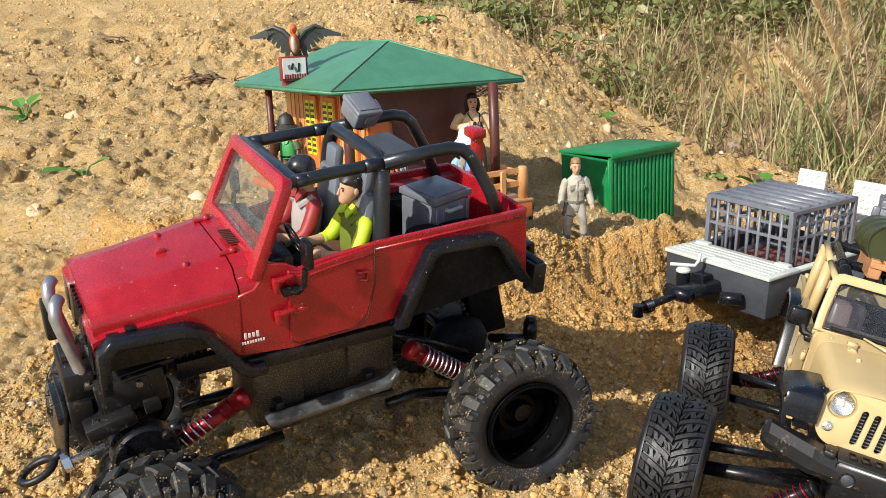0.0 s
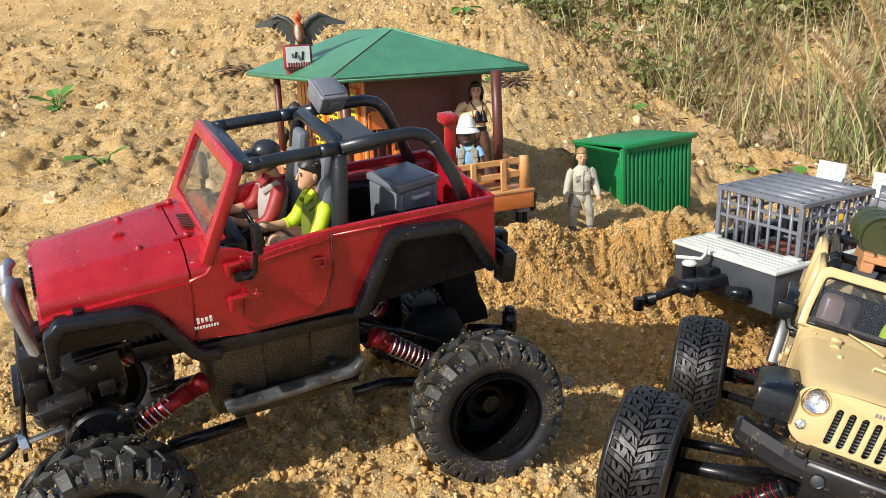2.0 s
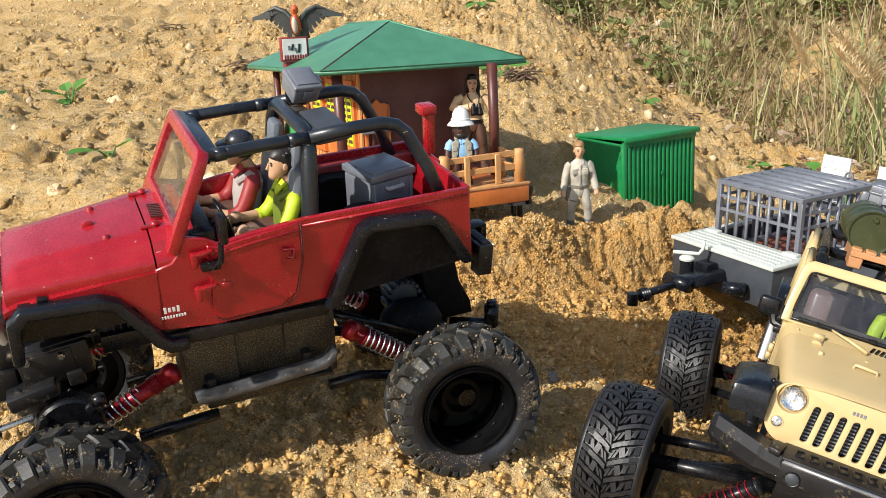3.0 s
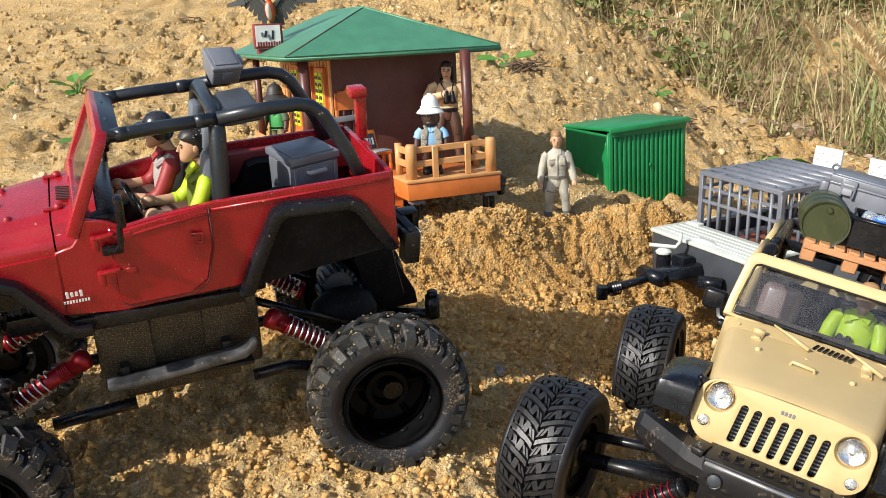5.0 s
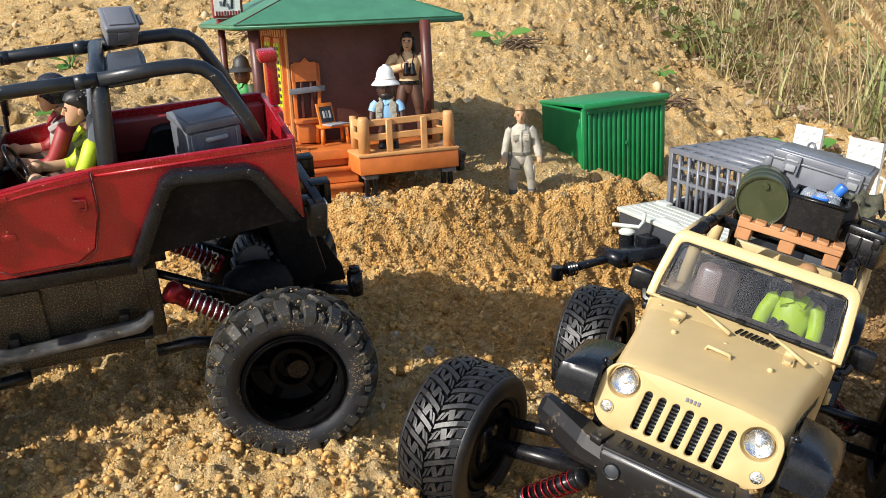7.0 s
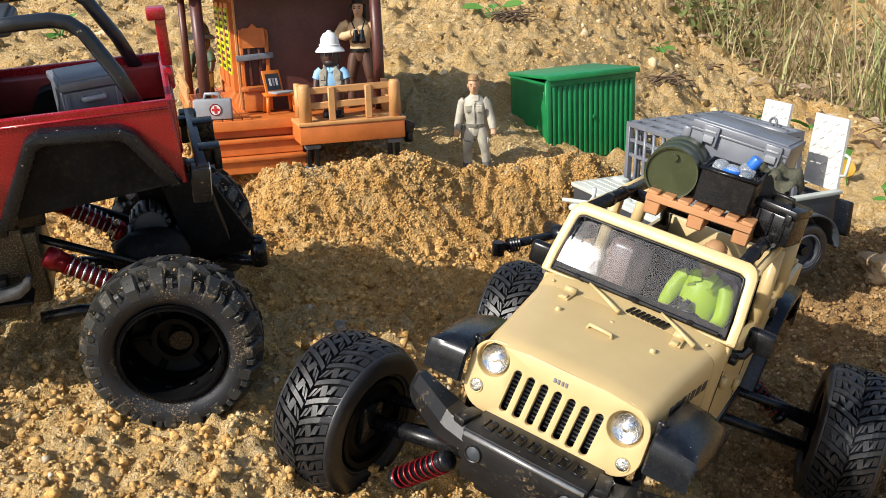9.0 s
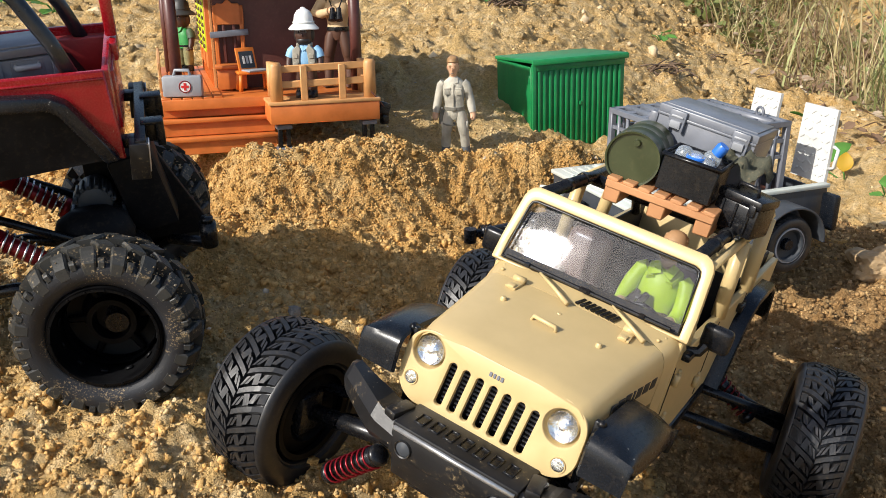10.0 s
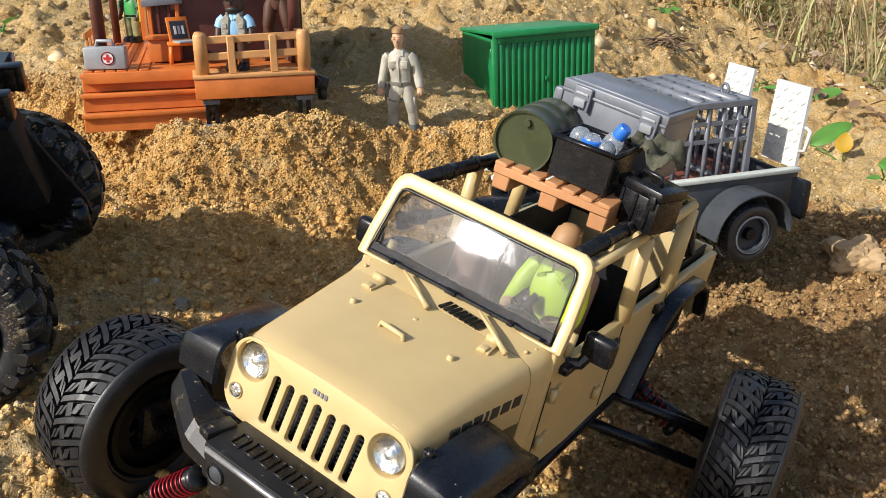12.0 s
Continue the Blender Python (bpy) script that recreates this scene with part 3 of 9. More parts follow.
strew("damp_crumbs", "crumbs of damp brown-yellow sand", "sand", 115000, (-0.42, 0.62, 0.60, 1.25), 0.0004, 0.0017, 5, DAMPCLODS, lambda x, y: on_sand(x, y) * is_damp(x, y) * (1 - is_wet_shade(x, y)), power=2.6, base=GRIT)
strew("sand_clods", "crumbly clods of damp sand on the bank", "sand", 130000, (-0.38, 0.56, 0.78, 1.20), 0.0006, 0.0016, 4, DAMPCLODS, lambda x, y: bank_face(x, y) * 0.9, power=1.5, sink=0.35, base=GRIT)
strew("bank_clumps", "clumps of damp crumbly sand on the bank", "sand", 20000, (-0.40, 0.60, 0.76, 1.20), 0.0012, 0.0032, 18, DAMP, lambda x, y: bank_face(x, y) * (0.25 + 0.75 * (waves(x, y, 40, 91) > 0)), power=1.6, sink=0.6, base=CHIP)
strew("gravel", "small stones and clods on the sand slope", "gravel", 28000, (-1.4, 0.95, 1.05, 3.2), 0.0008, 0.0046, 6, CLODS, on_sand, power=3.4, sink=0.6, base=GRIT)
strew("far_clods", "loose clods on the upper sand slope", "gravel", 9000, (-2.6, 0.8, 2.6, 6.0), 0.003, 0.012, 14, CLODS, on_sand, power=4.0, sink=0.6, base=GRIT)
strew("track_clods", "broken clods of sand on the trodden track", "sand", 19000, (-0.42, 0.62, 0.44, 1.05), 0.0008, 0.0034, 15, DAMPCLODS, lambda x, y: on_sand(x, y) * (1 - is_wet_shade(x, y)) * (1 - bank_face(x, y)), power=3.2, sink=0.6, base=CHIP)
strew("slope_clods", "broken lumps of sand on the slope", "sand", 6000, (-1.7, 0.7, 1.2, 3.2), 0.0025, 0.012, 16, SAND, lambda x, y: on_sand(x, y) * (0.15 + 0.85 * (waves(x, y, 7, 92) + 0.5 * waves(x, y, 19, 93) > 0.15)), power=2.8, sink=0.6, base=CHIP)
strew("pebbles", "pale pebbles lying in the sand", "gravel", 240, (-0.6, 0.7, 0.44, 1.3), 0.0012, 0.0034, 8, plastic("pale_pebble", (0.60, 0.50, 0.36), 0.8, 0.2, vary=0.3, bump=0.4), on_sand, power=2.6, sink=0.6)
strew("slope_stones", "bigger pale stones on the far sand slope", "gravel", 150, (-1.9, 0.8, 1.2, 4.0), 0.005, 0.016, 9, plastic("slope_stone", (0.62, 0.47, 0.28), 0.85, 0.4, vary=0.3, bump=0.5), on_sand, power=3.0, sink=0.6)


# ---- wheels ----
def tread(s, R, h, rise, n, u0, u1, a0, a1, share, side, shift, taper=0.8, skew=0.0):
    """n lugs round the tyre, each running from u0 to u1 of the half width while it turns from a0 to a1 of a pitch; skew slants its ends."""
    pitch = 2 * math.pi / n
    cross = ((-1.0, 0.0), (-0.97, 0.80), (-taper, 1.0), (taper, 1.0), (0.97, 0.80), (1.0, 0.0))
    k = max(2, int((u1 - u0) * 8))
    steps = [0.0, 0.03] + [j / k for j in range(1, k)] + [0.97, 1.0]
    for i in range(n):
        rows = []
        for f in steps:
            end = 0.1 if f in (0.0, 1.0) else 1.0
            mid = (i + shift + a0 + (a1 - a0) * f ** 0.8) * pitch
            row = []
            for c, e in cross:
                u = max(0.0, u0 + (u1 - u0) * f + skew * c)
                r0 = R * (1 - rise) - R * (0.05 * max(0, u - 0.45) ** 2 / 0.09 if u < 0.75 else 0.05 + 0.30 * (u - 0.75))
                y = side * h * (0.90 + 0.32 * (u - 0.90) if u > 0.90 else u)
                r, a = r0 + R * rise * e * (end if e else 1) + (0 if e else -0.002), mid + c * share * pitch / 2
                row.append(s.bm.verts.new((r * math.cos(a), y + side * (0.12 * h * e * min(1, max(0, (u - 0.75) / 0.2))), r * math.sin(a))))
            rows.append(row)
        fs = []
        for a, b in zip(rows, rows[1:]):
            for q in range(5):
                fs.append(s.bm.faces.new((a[q], a[q + 1], b[q + 1], b[q])))
        fs += [s.bm.faces.new(rows[0]), s.bm.faces.new(rows[-1][::-1])]
        if side < 0:
            for f in fs:
                f.normal_flip()


def tyre_shape(R, W, style, turn=1):
    """A tyre about the y axis: its casing, and its tread lugs."""
    s = Shape()
    rim = R * (0.60 if style == "chunky" else 0.62)
    h = W / 2
    rise = 0.135 if style == "chunky" else 0.090
    b = R * (1 - rise)
    if style == "chunky":
        wall = [(rim, 0.80), (rim * 1.03, 0.88), (rim * 1.06, 0.90), (R * 0.665, 0.97), (R * 0.72, 1.03), (R * 0.78, 1.045), (R * 0.83, 1.01), (b * 0.985, 0.90), (b * 0.99, 0.72), (b, 0.5)]
    else:
        wall = [(rim, 0.80), (rim * 1.03, 0.87), (rim * 1.06, 0.88), (R * 0.68, 0.96), (R * 0.75, 1.0), (R * 0.82, 0.99), (R * 0.88, 0.955), (R * 0.922, 0.90), (R * 0.938, 0.85), (R * 0.940, 0.81), (b * 0.975, 0.78), (b * 0.985, 0.5)]
    s.lathe([(r, -h * y) for r, y in wall] + [(b, 0)] + [(r, h * y) for r, y in wall[::-1]] + [(rim * 0.97, h * 0.6), (rim * 0.97, -h * 0.6), (rim, -h * 0.80)], 72)
    casing, s = s, Shape()
    s.flat = True
    for side in (-1, 1):
        if style == "chunky":
            o = 0.0 if side < 0 else 0.5
            tread(s, R, h, rise, 19, 0.50, 0.99, 0.15, 0.26, 0.54, side, o, 0.72)
            tread(s, R, h, rise, 19, 0.05, 0.44, 0.30, 0.66, 0.58, side, o + 0.1, 0.76)
            tread(s, R, h, rise * 0.5, 19, 0.84, 0.96, 0.66, 0.70, 0.24, side, o, 0.7)
        else:
            # a smooth curved arm from the middle to the shoulder; between two arms slanted bars, then wedge-shaped blocks
            o = 0.0 if side < 0 else 0.20
            sweep = lambda u: turn * 1.0 * u ** 0.85
            tread(s, R, h, rise, 25, 0.00, 0.86, 0.00, sweep(0.86), 0.29, side, o, 0.90)
            for u0, u1, slant in ((0.03, 0.115, 0.05), (0.145, 0.230, 0.05), (0.265, 0.42, -0.04), (0.455, 0.60, 0.04), (0.635, 0.78, 0.0)):
                tread(s, R, h, rise * 0.94, 25, u0, u1, 0.5 + sweep(u0), 0.5 + sweep(u1), 0.53, side, o, 0.94, slant * turn)
    return casing, s


def rim_shape(R, W, out):
    """A dished black rim with a ring of holes; out is the side (+1 or -1) that faces away from the car."""
    s = Shape()
    r, h = R * 0.605, W / 2 * out
    s.lathe([(r, h * 0.84), (r * 0.97, h * 0.92), (r * 0.90, h * 0.90), (r * 0.88, h * 0.55), (r * 0.85, -h * 0.70), (r * 0.60, -h * 0.80), (r * 0.52, -h * 0.60), (r * 0.46, -h * 0.55), (r * 0.44, -h * 0.12), (r * 0.34, -h * 0.12), (r * 0.31, -h * 0.55), (0, -h * 0.60)], 40)
    s.lathe([(r * 0.86, -h * 0.86), (r * 0.98, -h * 0.88), (r, -h * 0.80), (r * 0.86, -h * 0.5), (r * 0.80, h * 0.05)], 40)
    s.lathe([(r * 0.94, h * 0.93), (r * 0.945, h * 0.96), (r * 0.90, h * 0.965), (r * 0.885, h * 0.90)], 48)
    for i in range(18):
        t = 2 * math.pi * i / 18
        s.lathe([(0, 0.0008), (0.0007, 0.0006), (0.0009, -0.0004)], 6, Matrix.Translation((r * 0.92 * math.cos(t), h * 0.965, r * 0.92 * math.sin(t))) @ pose(0, 0, 0, 0, 0, 0 if out > 0 else 180))
    for i in range(12):
        t = 2 * math.pi * (i + 0.5) / 12
        s.box((r * 0.845 * math.cos(t), h * 0.30, r * 0.845 * math.sin(t)), (0.0016, abs(h) * 0.16, 0.0050), (0, -math.degrees(t), 0), 0.0007, 1)
    for i in range(6):
        t = 2 * math.pi * i / 6
        s.box((r * 0.62 * math.cos(t), -h * 0.62, r * 0.62 * math.sin(t)), (r * 0.42, abs(h) * 0.16, r * 0.13), (0, -math.degrees(t), 0), 0.0010, 1)
    return s


def wheel(parent, m, R, W, style, out, rubber, rim_mat=None, turn=1):
    hub = part("wheel", Shape().lathe([(0, -W * 0.22 * out), (R * 0.035, -W * 0.22 * out), (R * 0.040, -W * 0.10 * out), (R * 0.085, -W * 0.10 * out), (R * 0.095, -W * 0.14 * out), (R * 0.10, -W * 0.4 * out), (0, -W * 0.4 * out)], 6), RIM, parent, m=m)
    casing, lugs = tyre_shape(R, W, style, turn)
    part("tyre", casing, rubber, hub, "black rubber tyre")
    part("tread", lugs, DUSTTREAD if style == "chunky" else rubber, hub, "deep tread blocks dusted with sand" if style == "chunky" else "wavy tread blocks", kind="stuff")
    if style == "chunky":
        rng = np.random.default_rng(int(R * 1e5) + int(abs(m.translation.x) * 1e4))
        a, u = rng.uniform(0, 6.2832, 2400), rng.uniform(-0.85, 0.85, 2400)
        keep = waves(a * 3, u * 2, 1.5, 71) > -0.15
        a, u = a[keep], u[keep]
        r = R * (0.866 + 0.122 * rng.random(len(a)) ** 1.2 - 0.05 * u * u)
        sz = (0.0005 + 0.0011 * rng.random(len(a)) ** 2.2)[:, None] * rng.uniform(0.6, 1.3, (len(a), 3))
        part("caked_sand", scatter_mesh("caked_sand", *GRIT, np.stack([r * np.cos(a), u * W / 2, r * np.sin(a)], -1), sz, a * 0, 0.9, CAKED, 72), None, hub, "dry sand caked between the lugs", kind="stuff")
        a, f = rng.uniform(0, 6.2832, 150), rng.random(150)
        spots = np.stack([R * (0.70 + 0.16 * f) * np.cos(a), out * W * (0.502 - 0.055 * np.clip(f - 0.55, 0, 1)), R * (0.70 + 0.16 * f) * np.sin(a)], -1)
        part("sand_grains", scatter_mesh("sand_grains", *GRIT, spots, (0.00018 + 0.0004 * rng.random(150) ** 3)[:, None] * np.ones((150, 3)), a * 0, 0.8, CLODS, 73), None, hub, "pale grains of sand on the tyre wall", kind="stuff")
    rim_ob = part("rim", rim_shape(R, W, out), rim_mat or RIM, hub, "black dished rim")
    if style == "chevron":
        part("beadlock_ring", Shape().lathe([(R * 0.640, out * W * 0.430), (R * 0.638, out * W * 0.447), (R * 0.590, out * W * 0.447), (R * 0.560, out * W * 0.425), (R * 0.558, out * W * 0.40)], 56), RINGBROWN, rim_ob, "dusty brown clamping ring")
    return hub


def coil(p0, p1, r, turns, wire):
    a, b = Vector(p0), Vector(p1)
    d = b - a
    u = d.orthogonal().normalized()
    v = d.normalized().cross(u)
    k = int(turns * 14)
    return Shape().tube([a + d * (i / k) + (u * math.cos(6.2832 * turns * i / k) + v * math.sin(6.2832 * turns * i / k)) * r for i in range(k + 1)], wire, 6)


def shock(parent, p0, p1, r, turns, spring_mat, body_mat, cap=0.22, sleeve=0.0):
    """A damper from its body end p0 to its rod end p1 with a spring round it."""
    a, b = Vector(p0), Vector(p1)
    at = a.lerp
    body = Shape().tube([a, at(b, 0.03), at(b, cap * 0.6), at(b, cap * 0.62), at(b, cap)], [r * 0.70, r * 0.98, r * 0.98, r * 0.86, r * 0.86], 18)
    body.tube([at(b, cap), at(b, 0.80)], r * 0.76, 16).tube([at(b, 0.80), b], r * 0.30, 8)
    body.tube([at(b, 0.90), at(b, 0.92), at(b, 0.98), b], [r * 0.8, r * 1.04, r * 1.04, r * 0.6], 16)
    for k in range(5):
        f = cap + 0.012 + 0.022 * k
        body.tube([at(b, f), at(b, f + 0.010)], r * 0.92, 16)
    ob = part("shock_absorber", body, body_mat, parent, "anodised red damper" if body_mat is REDMETAL else "black damper")
    part("spring", coil(at(b, cap + sleeve), at(b, 0.92), r * 0.98, turns, r * 0.10), spring_mat, ob, "bright wire coil spring" if spring_mat is STEEL else "red wire coil spring")
    return ob


# ---- red off-roader ----
RJ = axes((-0.1077, 0.5135, 0.1536), (-0.8716, -0.4902, 0.0054), (0.487, -0.8671, -0.105))
red_car = thing("toy_offroader", RJ, "open-top red plastic toy off-roader on a lifted black chassis", "toy car")
W = 0.110


for y0, y1 in ((-0.004, 0.0), (-W, -W + 0.004)):
    part("side_panel", Shape().prism([(-0.077, -0.002), (-0.100, 0.045), (-0.148, 0.042), (-0.172, 0.006), (-0.181, 0.004), (-0.1775, 0.0585), (-0.062, 0.0575), (-0.030, 0.0545), (-0.008, 0.0510), (-0.001, 0.0560), (0.0120, 0.0595), (0.0160, 0.0500), (0.0210, 0.0440), (0.031, 0.0415), (0.033, 0.0), (0.0, -0.004)], y0, y1, 0.0008, 1), RED, red_car)
part("floor_pan", Shape().box((-0.075, -W / 2, 0.012), (0.21, W - 0.008, 0.003)).box((0.012, -W / 2, 0.034), (0.003, W - 0.01, 0.046)), BLACK, red_car)
part("tailgate", Shape().box((-0.178, -W / 2, 0.031), (0.004, W - 0.006, 0.054), bev=0.0008).box((-0.180, -W / 2, 0.034), (0.003, W * 0.62, 0.036), bev=0.001), RED, red_car)
part("bed_liner", Shape().box((-0.12, -W + 0.010, 0.042), (0.112, 0.012, 0.022), bev=0.001).box((-0.12, -0.0125, 0.036), (0.112, 0.016, 0.022), bev=0.001), MAROON, red_car)

# nose: hood over a narrower engine bay, grille and wings
EDGE = W / 2 - 0.0015


def red_ring(x):
    """Cross-section of the bonnet at x: raised flat panel, soft shoulder, flank sloping to the body edge; narrower to the front."""
    f = (0.119 - x) / 0.089
    z, hw, zb = 0.0476 + 0.0105 * f, 0.0335 + 0.0088 * min(f, 1.1), 0.0370 + 0.0060 * f
    edge = EDGE - 0.0050 * max(0.0, 1 - f)
    if x > 0.1105:
        z, zb = z - 0.0030, zb - 0.001
    lift = 0.0009 if x < 0.1035 else 0.0
    out = [(edge, zb - 0.010), (edge, zb), (edge - 0.0003, zb + 0.0022), (edge - 0.0014, zb + 0.0042), (edge - 0.0034, zb + 0.0057), (edge - 0.0060, zb + 0.0066)]
    out += [(hw + 0.0022, z - 0.0030), (hw, z - 0.0019), (hw - 0.0025, z - 0.0012), (hw - 0.006, z - 0.0009), (hw - 0.0072, z - 0.0009 + lift), (hw - 0.012, z - 0.0005 + lift)]
    return [(x, -W / 2 - y, zz) for y, zz in out] + [(x, -W / 2 + y, zz) for y, zz in out[::-1]]


def skin(shape, rings, cap):
    vr = [[shape.bm.verts.new(p) for p in r] for r in rings]
    for a, b in zip(vr, vr[1:]):
        for q in range(len(a) - 1):
            shape.bm.faces.new((a[q], a[q + 1], b[q + 1], b[q]))
    if cap:
        shape.bm.faces.new(vr[0])
    bmesh.ops.recalc_face_normals(shape.bm, faces=shape.bm.faces)
    return shape


hood = skin(Shape(), [red_ring(x) for x in (0.1140, 0.1125, 0.1090, 0.1045, 0.1030, 0.090, 0.070, 0.050, 0.0302)], True)
hood_ob = part("hood", hood, RED, red_car, "red bonnet with small raised bumpers")
for x, y in ((0.0535, -0.028), (0.0585, -0.080)):
    part("hood_bumper", Shape().lathe([(0, 0.0022), (0.0014, 0.0020), (0.0022, 0.0012), (0.0026, -0.001)], 12, pose(x, y, 0.0552 - (x - 0.06) * 0.118, 90, 0, 0)), RED, hood_ob)
part("hood_pull", Shape().prism([(0.0580, 0.0535), (0.0660, 0.0525), (0.0655, 0.0568), (0.0628, 0.0580), (0.0590, 0.0575)], -0.0572, -0.0535, 0.0008), RED, hood_ob)
part("hood_latch", Shape().box((0.0945, -0.0022, 0.0305), (0.0045, 0.004, 0.0100), (0, -4, 0), 0.0008).box((0.0945, -0.0017, 0.0360), (0.0060, 0.005, 0.003), (0, -4, 0), 0.0008), BLACK, hood_ob, "black rubber bonnet latch")
cowl = skin(Shape(), [red_ring(x) for x in (0.0292, 0.020, 0.0100, 0.0040)], True)
cowl.box((0.0165, -W / 2, 0.030), (0.024, W - 0.012, 0.022))
cowl_ob = part("cowl", cowl, RED, red_car)
for k in range(8):
    part("vent_slat", Shape().box((0.0190, -0.0540 + k * 0.0029, 0.0617), (0.0130, 0.0014, 0.0012), (0, -6, 0)), DARKBROWN, cowl_ob)
for y in (-0.026, -0.084):
    part("hood_hinge", Shape().box((0.0285, y, 0.0592), (0.010, 0.0035, 0.0022), (0, -4, 0), 0.0008).ball((0.0245, y, 0.0605), (0.0028, 0.003, 0.0022), 10), RED, cowl_ob)
grille = Shape().prism([(0.1095, 0.003), (0.1145, 0.004), (0.1155, 0.028), (0.1130, 0.0425), (0.1095, 0.0440)], -W / 2 - 0.036, -W / 2 + 0.036, 0.0015)
grille_ob = part("grille", grille, RED, red_car)
for k in range(7):
    part("grille_slot", Shape().box((0.1152, -W / 2 + (k - 3) * 0.0058, 0.024), (0.0022, 0.0028, 0.026), bev=0.0006), BLACK, grille_ob)
for s in (-1, 1):
    part("headlight", Shape().lathe([(0, 0.0035), (0.004, 0.003), (0.0062, 0.001), (0.0068, -0.002)], 20, pose(0.1152, -W / 2 + s * 0.0275, 0.031, 0, 0, -90)), LENS, grille_ob)
for s, y in ((1, -0.0195), (-1, -W + 0.0195)):
    wing = Shape().prism([(0.1135, 0.007), (0.1160, 0.029), (0.107, 0.0345), (0.062, 0.0325), (0.046, 0.020), (0.034, 0.001), (0.0295, 0.001), (0.0295, 0.0400), (0.060, 0.0385), (0.108, 0.0350), (0.1160, 0.0325)], y - 0.0195, y + 0.0195)
    part("front_wing", wing, RED, red_car)

# black flares and sill
for s, y in ((1, 0.0), (-1, -W)):
    arch_f = [(0.1165, 0.001), (0.1155, 0.028), (0.1075, 0.0358), (0.0640, 0.0338), (0.0530, 0.0285), (0.0320, -0.001), (0.0270, -0.005), (0.0180, -0.006), (0.0180, -0.0125), (0.0300, -0.0125), (0.0380, -0.006), (0.0580, 0.0235), (0.0670, 0.0262), (0.1035, 0.0282), (0.1085, 0.0230), (0.1100, 0.001)]
    part("fender_flare", Shape().prism(arch_f, y - s * 0.004, y + s * 0.0095, 0.0018, 2), TRIM, red_car, "broad black plastic wheel arch")
    arch_r = [(-0.0700, -0.006), (-0.0765, 0.008), (-0.0960, 0.0465), (-0.1040, 0.0508), (-0.1475, 0.0482), (-0.1560, 0.0435), (-0.1785, 0.007), (-0.1700, 0.006), (-0.1500, 0.0375), (-0.1450, 0.0405), (-0.1060, 0.0425), (-0.1015, 0.0400), (-0.0850, 0.006), (-0.0800, -0.006)]
    part("fender_flare", Shape().prism(arch_r, y - s * 0.004, y + s * 0.0100, 0.0018, 2), TRIM, red_car, "broad black plastic wheel arch")
    part("arch_liner", Shape().prism([(0.1165, 0.004), (0.1150, 0.0315), (0.1080, 0.0330), (0.0640, 0.0305), (0.0540, 0.0235), (0.0400, 0.003)], y - s * 0.014, y - s * 0.030), BLACK, red_car)
    part("wheel_well", Shape().prism([(-0.074, -0.004), (-0.078, 0.008), (-0.0985, 0.0470), (-0.1050, 0.0490), (-0.1475, 0.0465), (-0.1530, 0.0435), (-0.176, 0.006)], y + s * 0.0012, y - s * 0.030), WELL, red_car, "plain black inner wheel arch")
    part("sill", Shape().box((-0.022, y - s * 0.001, -0.0085), (0.104, 0.006, 0.009), (0, -1, 0), 0.0012), BLACK, red_car)

# doors
for s, y in ((1, 0.0008), (-1, -W - 0.0008)):
    door = Shape().prism([(-0.0005, 0.0520), (0.0005, 0.003), (-0.005, 0.000), (-0.042, 0.0005), (-0.053, 0.008), (-0.0585, 0.030), (-0.0585, 0.0560), (-0.030, 0.0532), (-0.008, 0.0498)], y - s * 0.0025, y + s * 0.0012, 0.0007, 1)
    d = part("door", door, RED, red_car)
    part("door_gap", Shape().tube([(x, y + s * 0.0013, z) for x, z in ((-0.0590, 0.0560), (-0.0592, 0.030), (-0.0535, 0.0075), (-0.0500, 0.0030), (-0.0430, 0.0000), (-0.0050, -0.0005), (0.0005, 0.0030))], 0.0004, 6), SEAM, d)
    for z in (0.0455, 0.0225):
        part("hinge", Shape().box((0.0080, y + s * 0.0026, z - 0.0008), (0.0042, 0.0046, 0.0100), (0, 3, 0), 0.0012).box((0.0030, y + s * 0.0030, z + 0.0030), (0.0125, 0.0038, 0.0026), (0, 5, 0), 0.0009), RED, d)
        part("hinge_plate", Shape().box((-0.0075, y + s * 0.0014, z + 0.0004), (0.0105, 0.0016, 0.0052), (0, 5, 0), 0.0007), RED, d)
    part("belt_ridge", Shape().tube([(-0.0580, y + s * 0.0012, 0.0515), (-0.030, y + s * 0.0012, 0.0488), (-0.009, y + s * 0.0012, 0.0455), (-0.002, y + s * 0.0012, 0.0470)], 0.0009, 8), RED, d)
    part("belt_ridge", Shape().tube([(-0.0600, y - s * 0.0008, 0.0528), (-0.1765, y - s * 0.0008, 0.0540)], 0.0009, 8), RED, red_car)
    part("door_handle", Shape().tube([(-0.047, y + s * 0.0005, 0.0405), (-0.047, y + s * 0.0032, 0.0405), (-0.053, y + s * 0.0032, 0.0405), (-0.053, y + s * 0.0030, 0.034), (-0.0485, y + s * 0.0005, 0.034)], 0.0011, 8), RED, d)
    mir = Shape().tube([(0.002, y + s * 0.002, 0.040), (-0.003, y + s * 0.010, 0.041), (-0.006, y + s * 0.0135, 0.046), (-0.007, y + s * 0.014, 0.058)], 0.0018, 8).box((-0.0085, y + s * 0.0145, 0.0675), (0.005, 0.012, 0.018), bev=0.0018).box((-0.001, y + s * 0.004, 0.040), (0.012, 0.006, 0.005), bev=0.001)
    part("mirror", mir, BLACK, d, "black wing mirror")
marks = Shape()
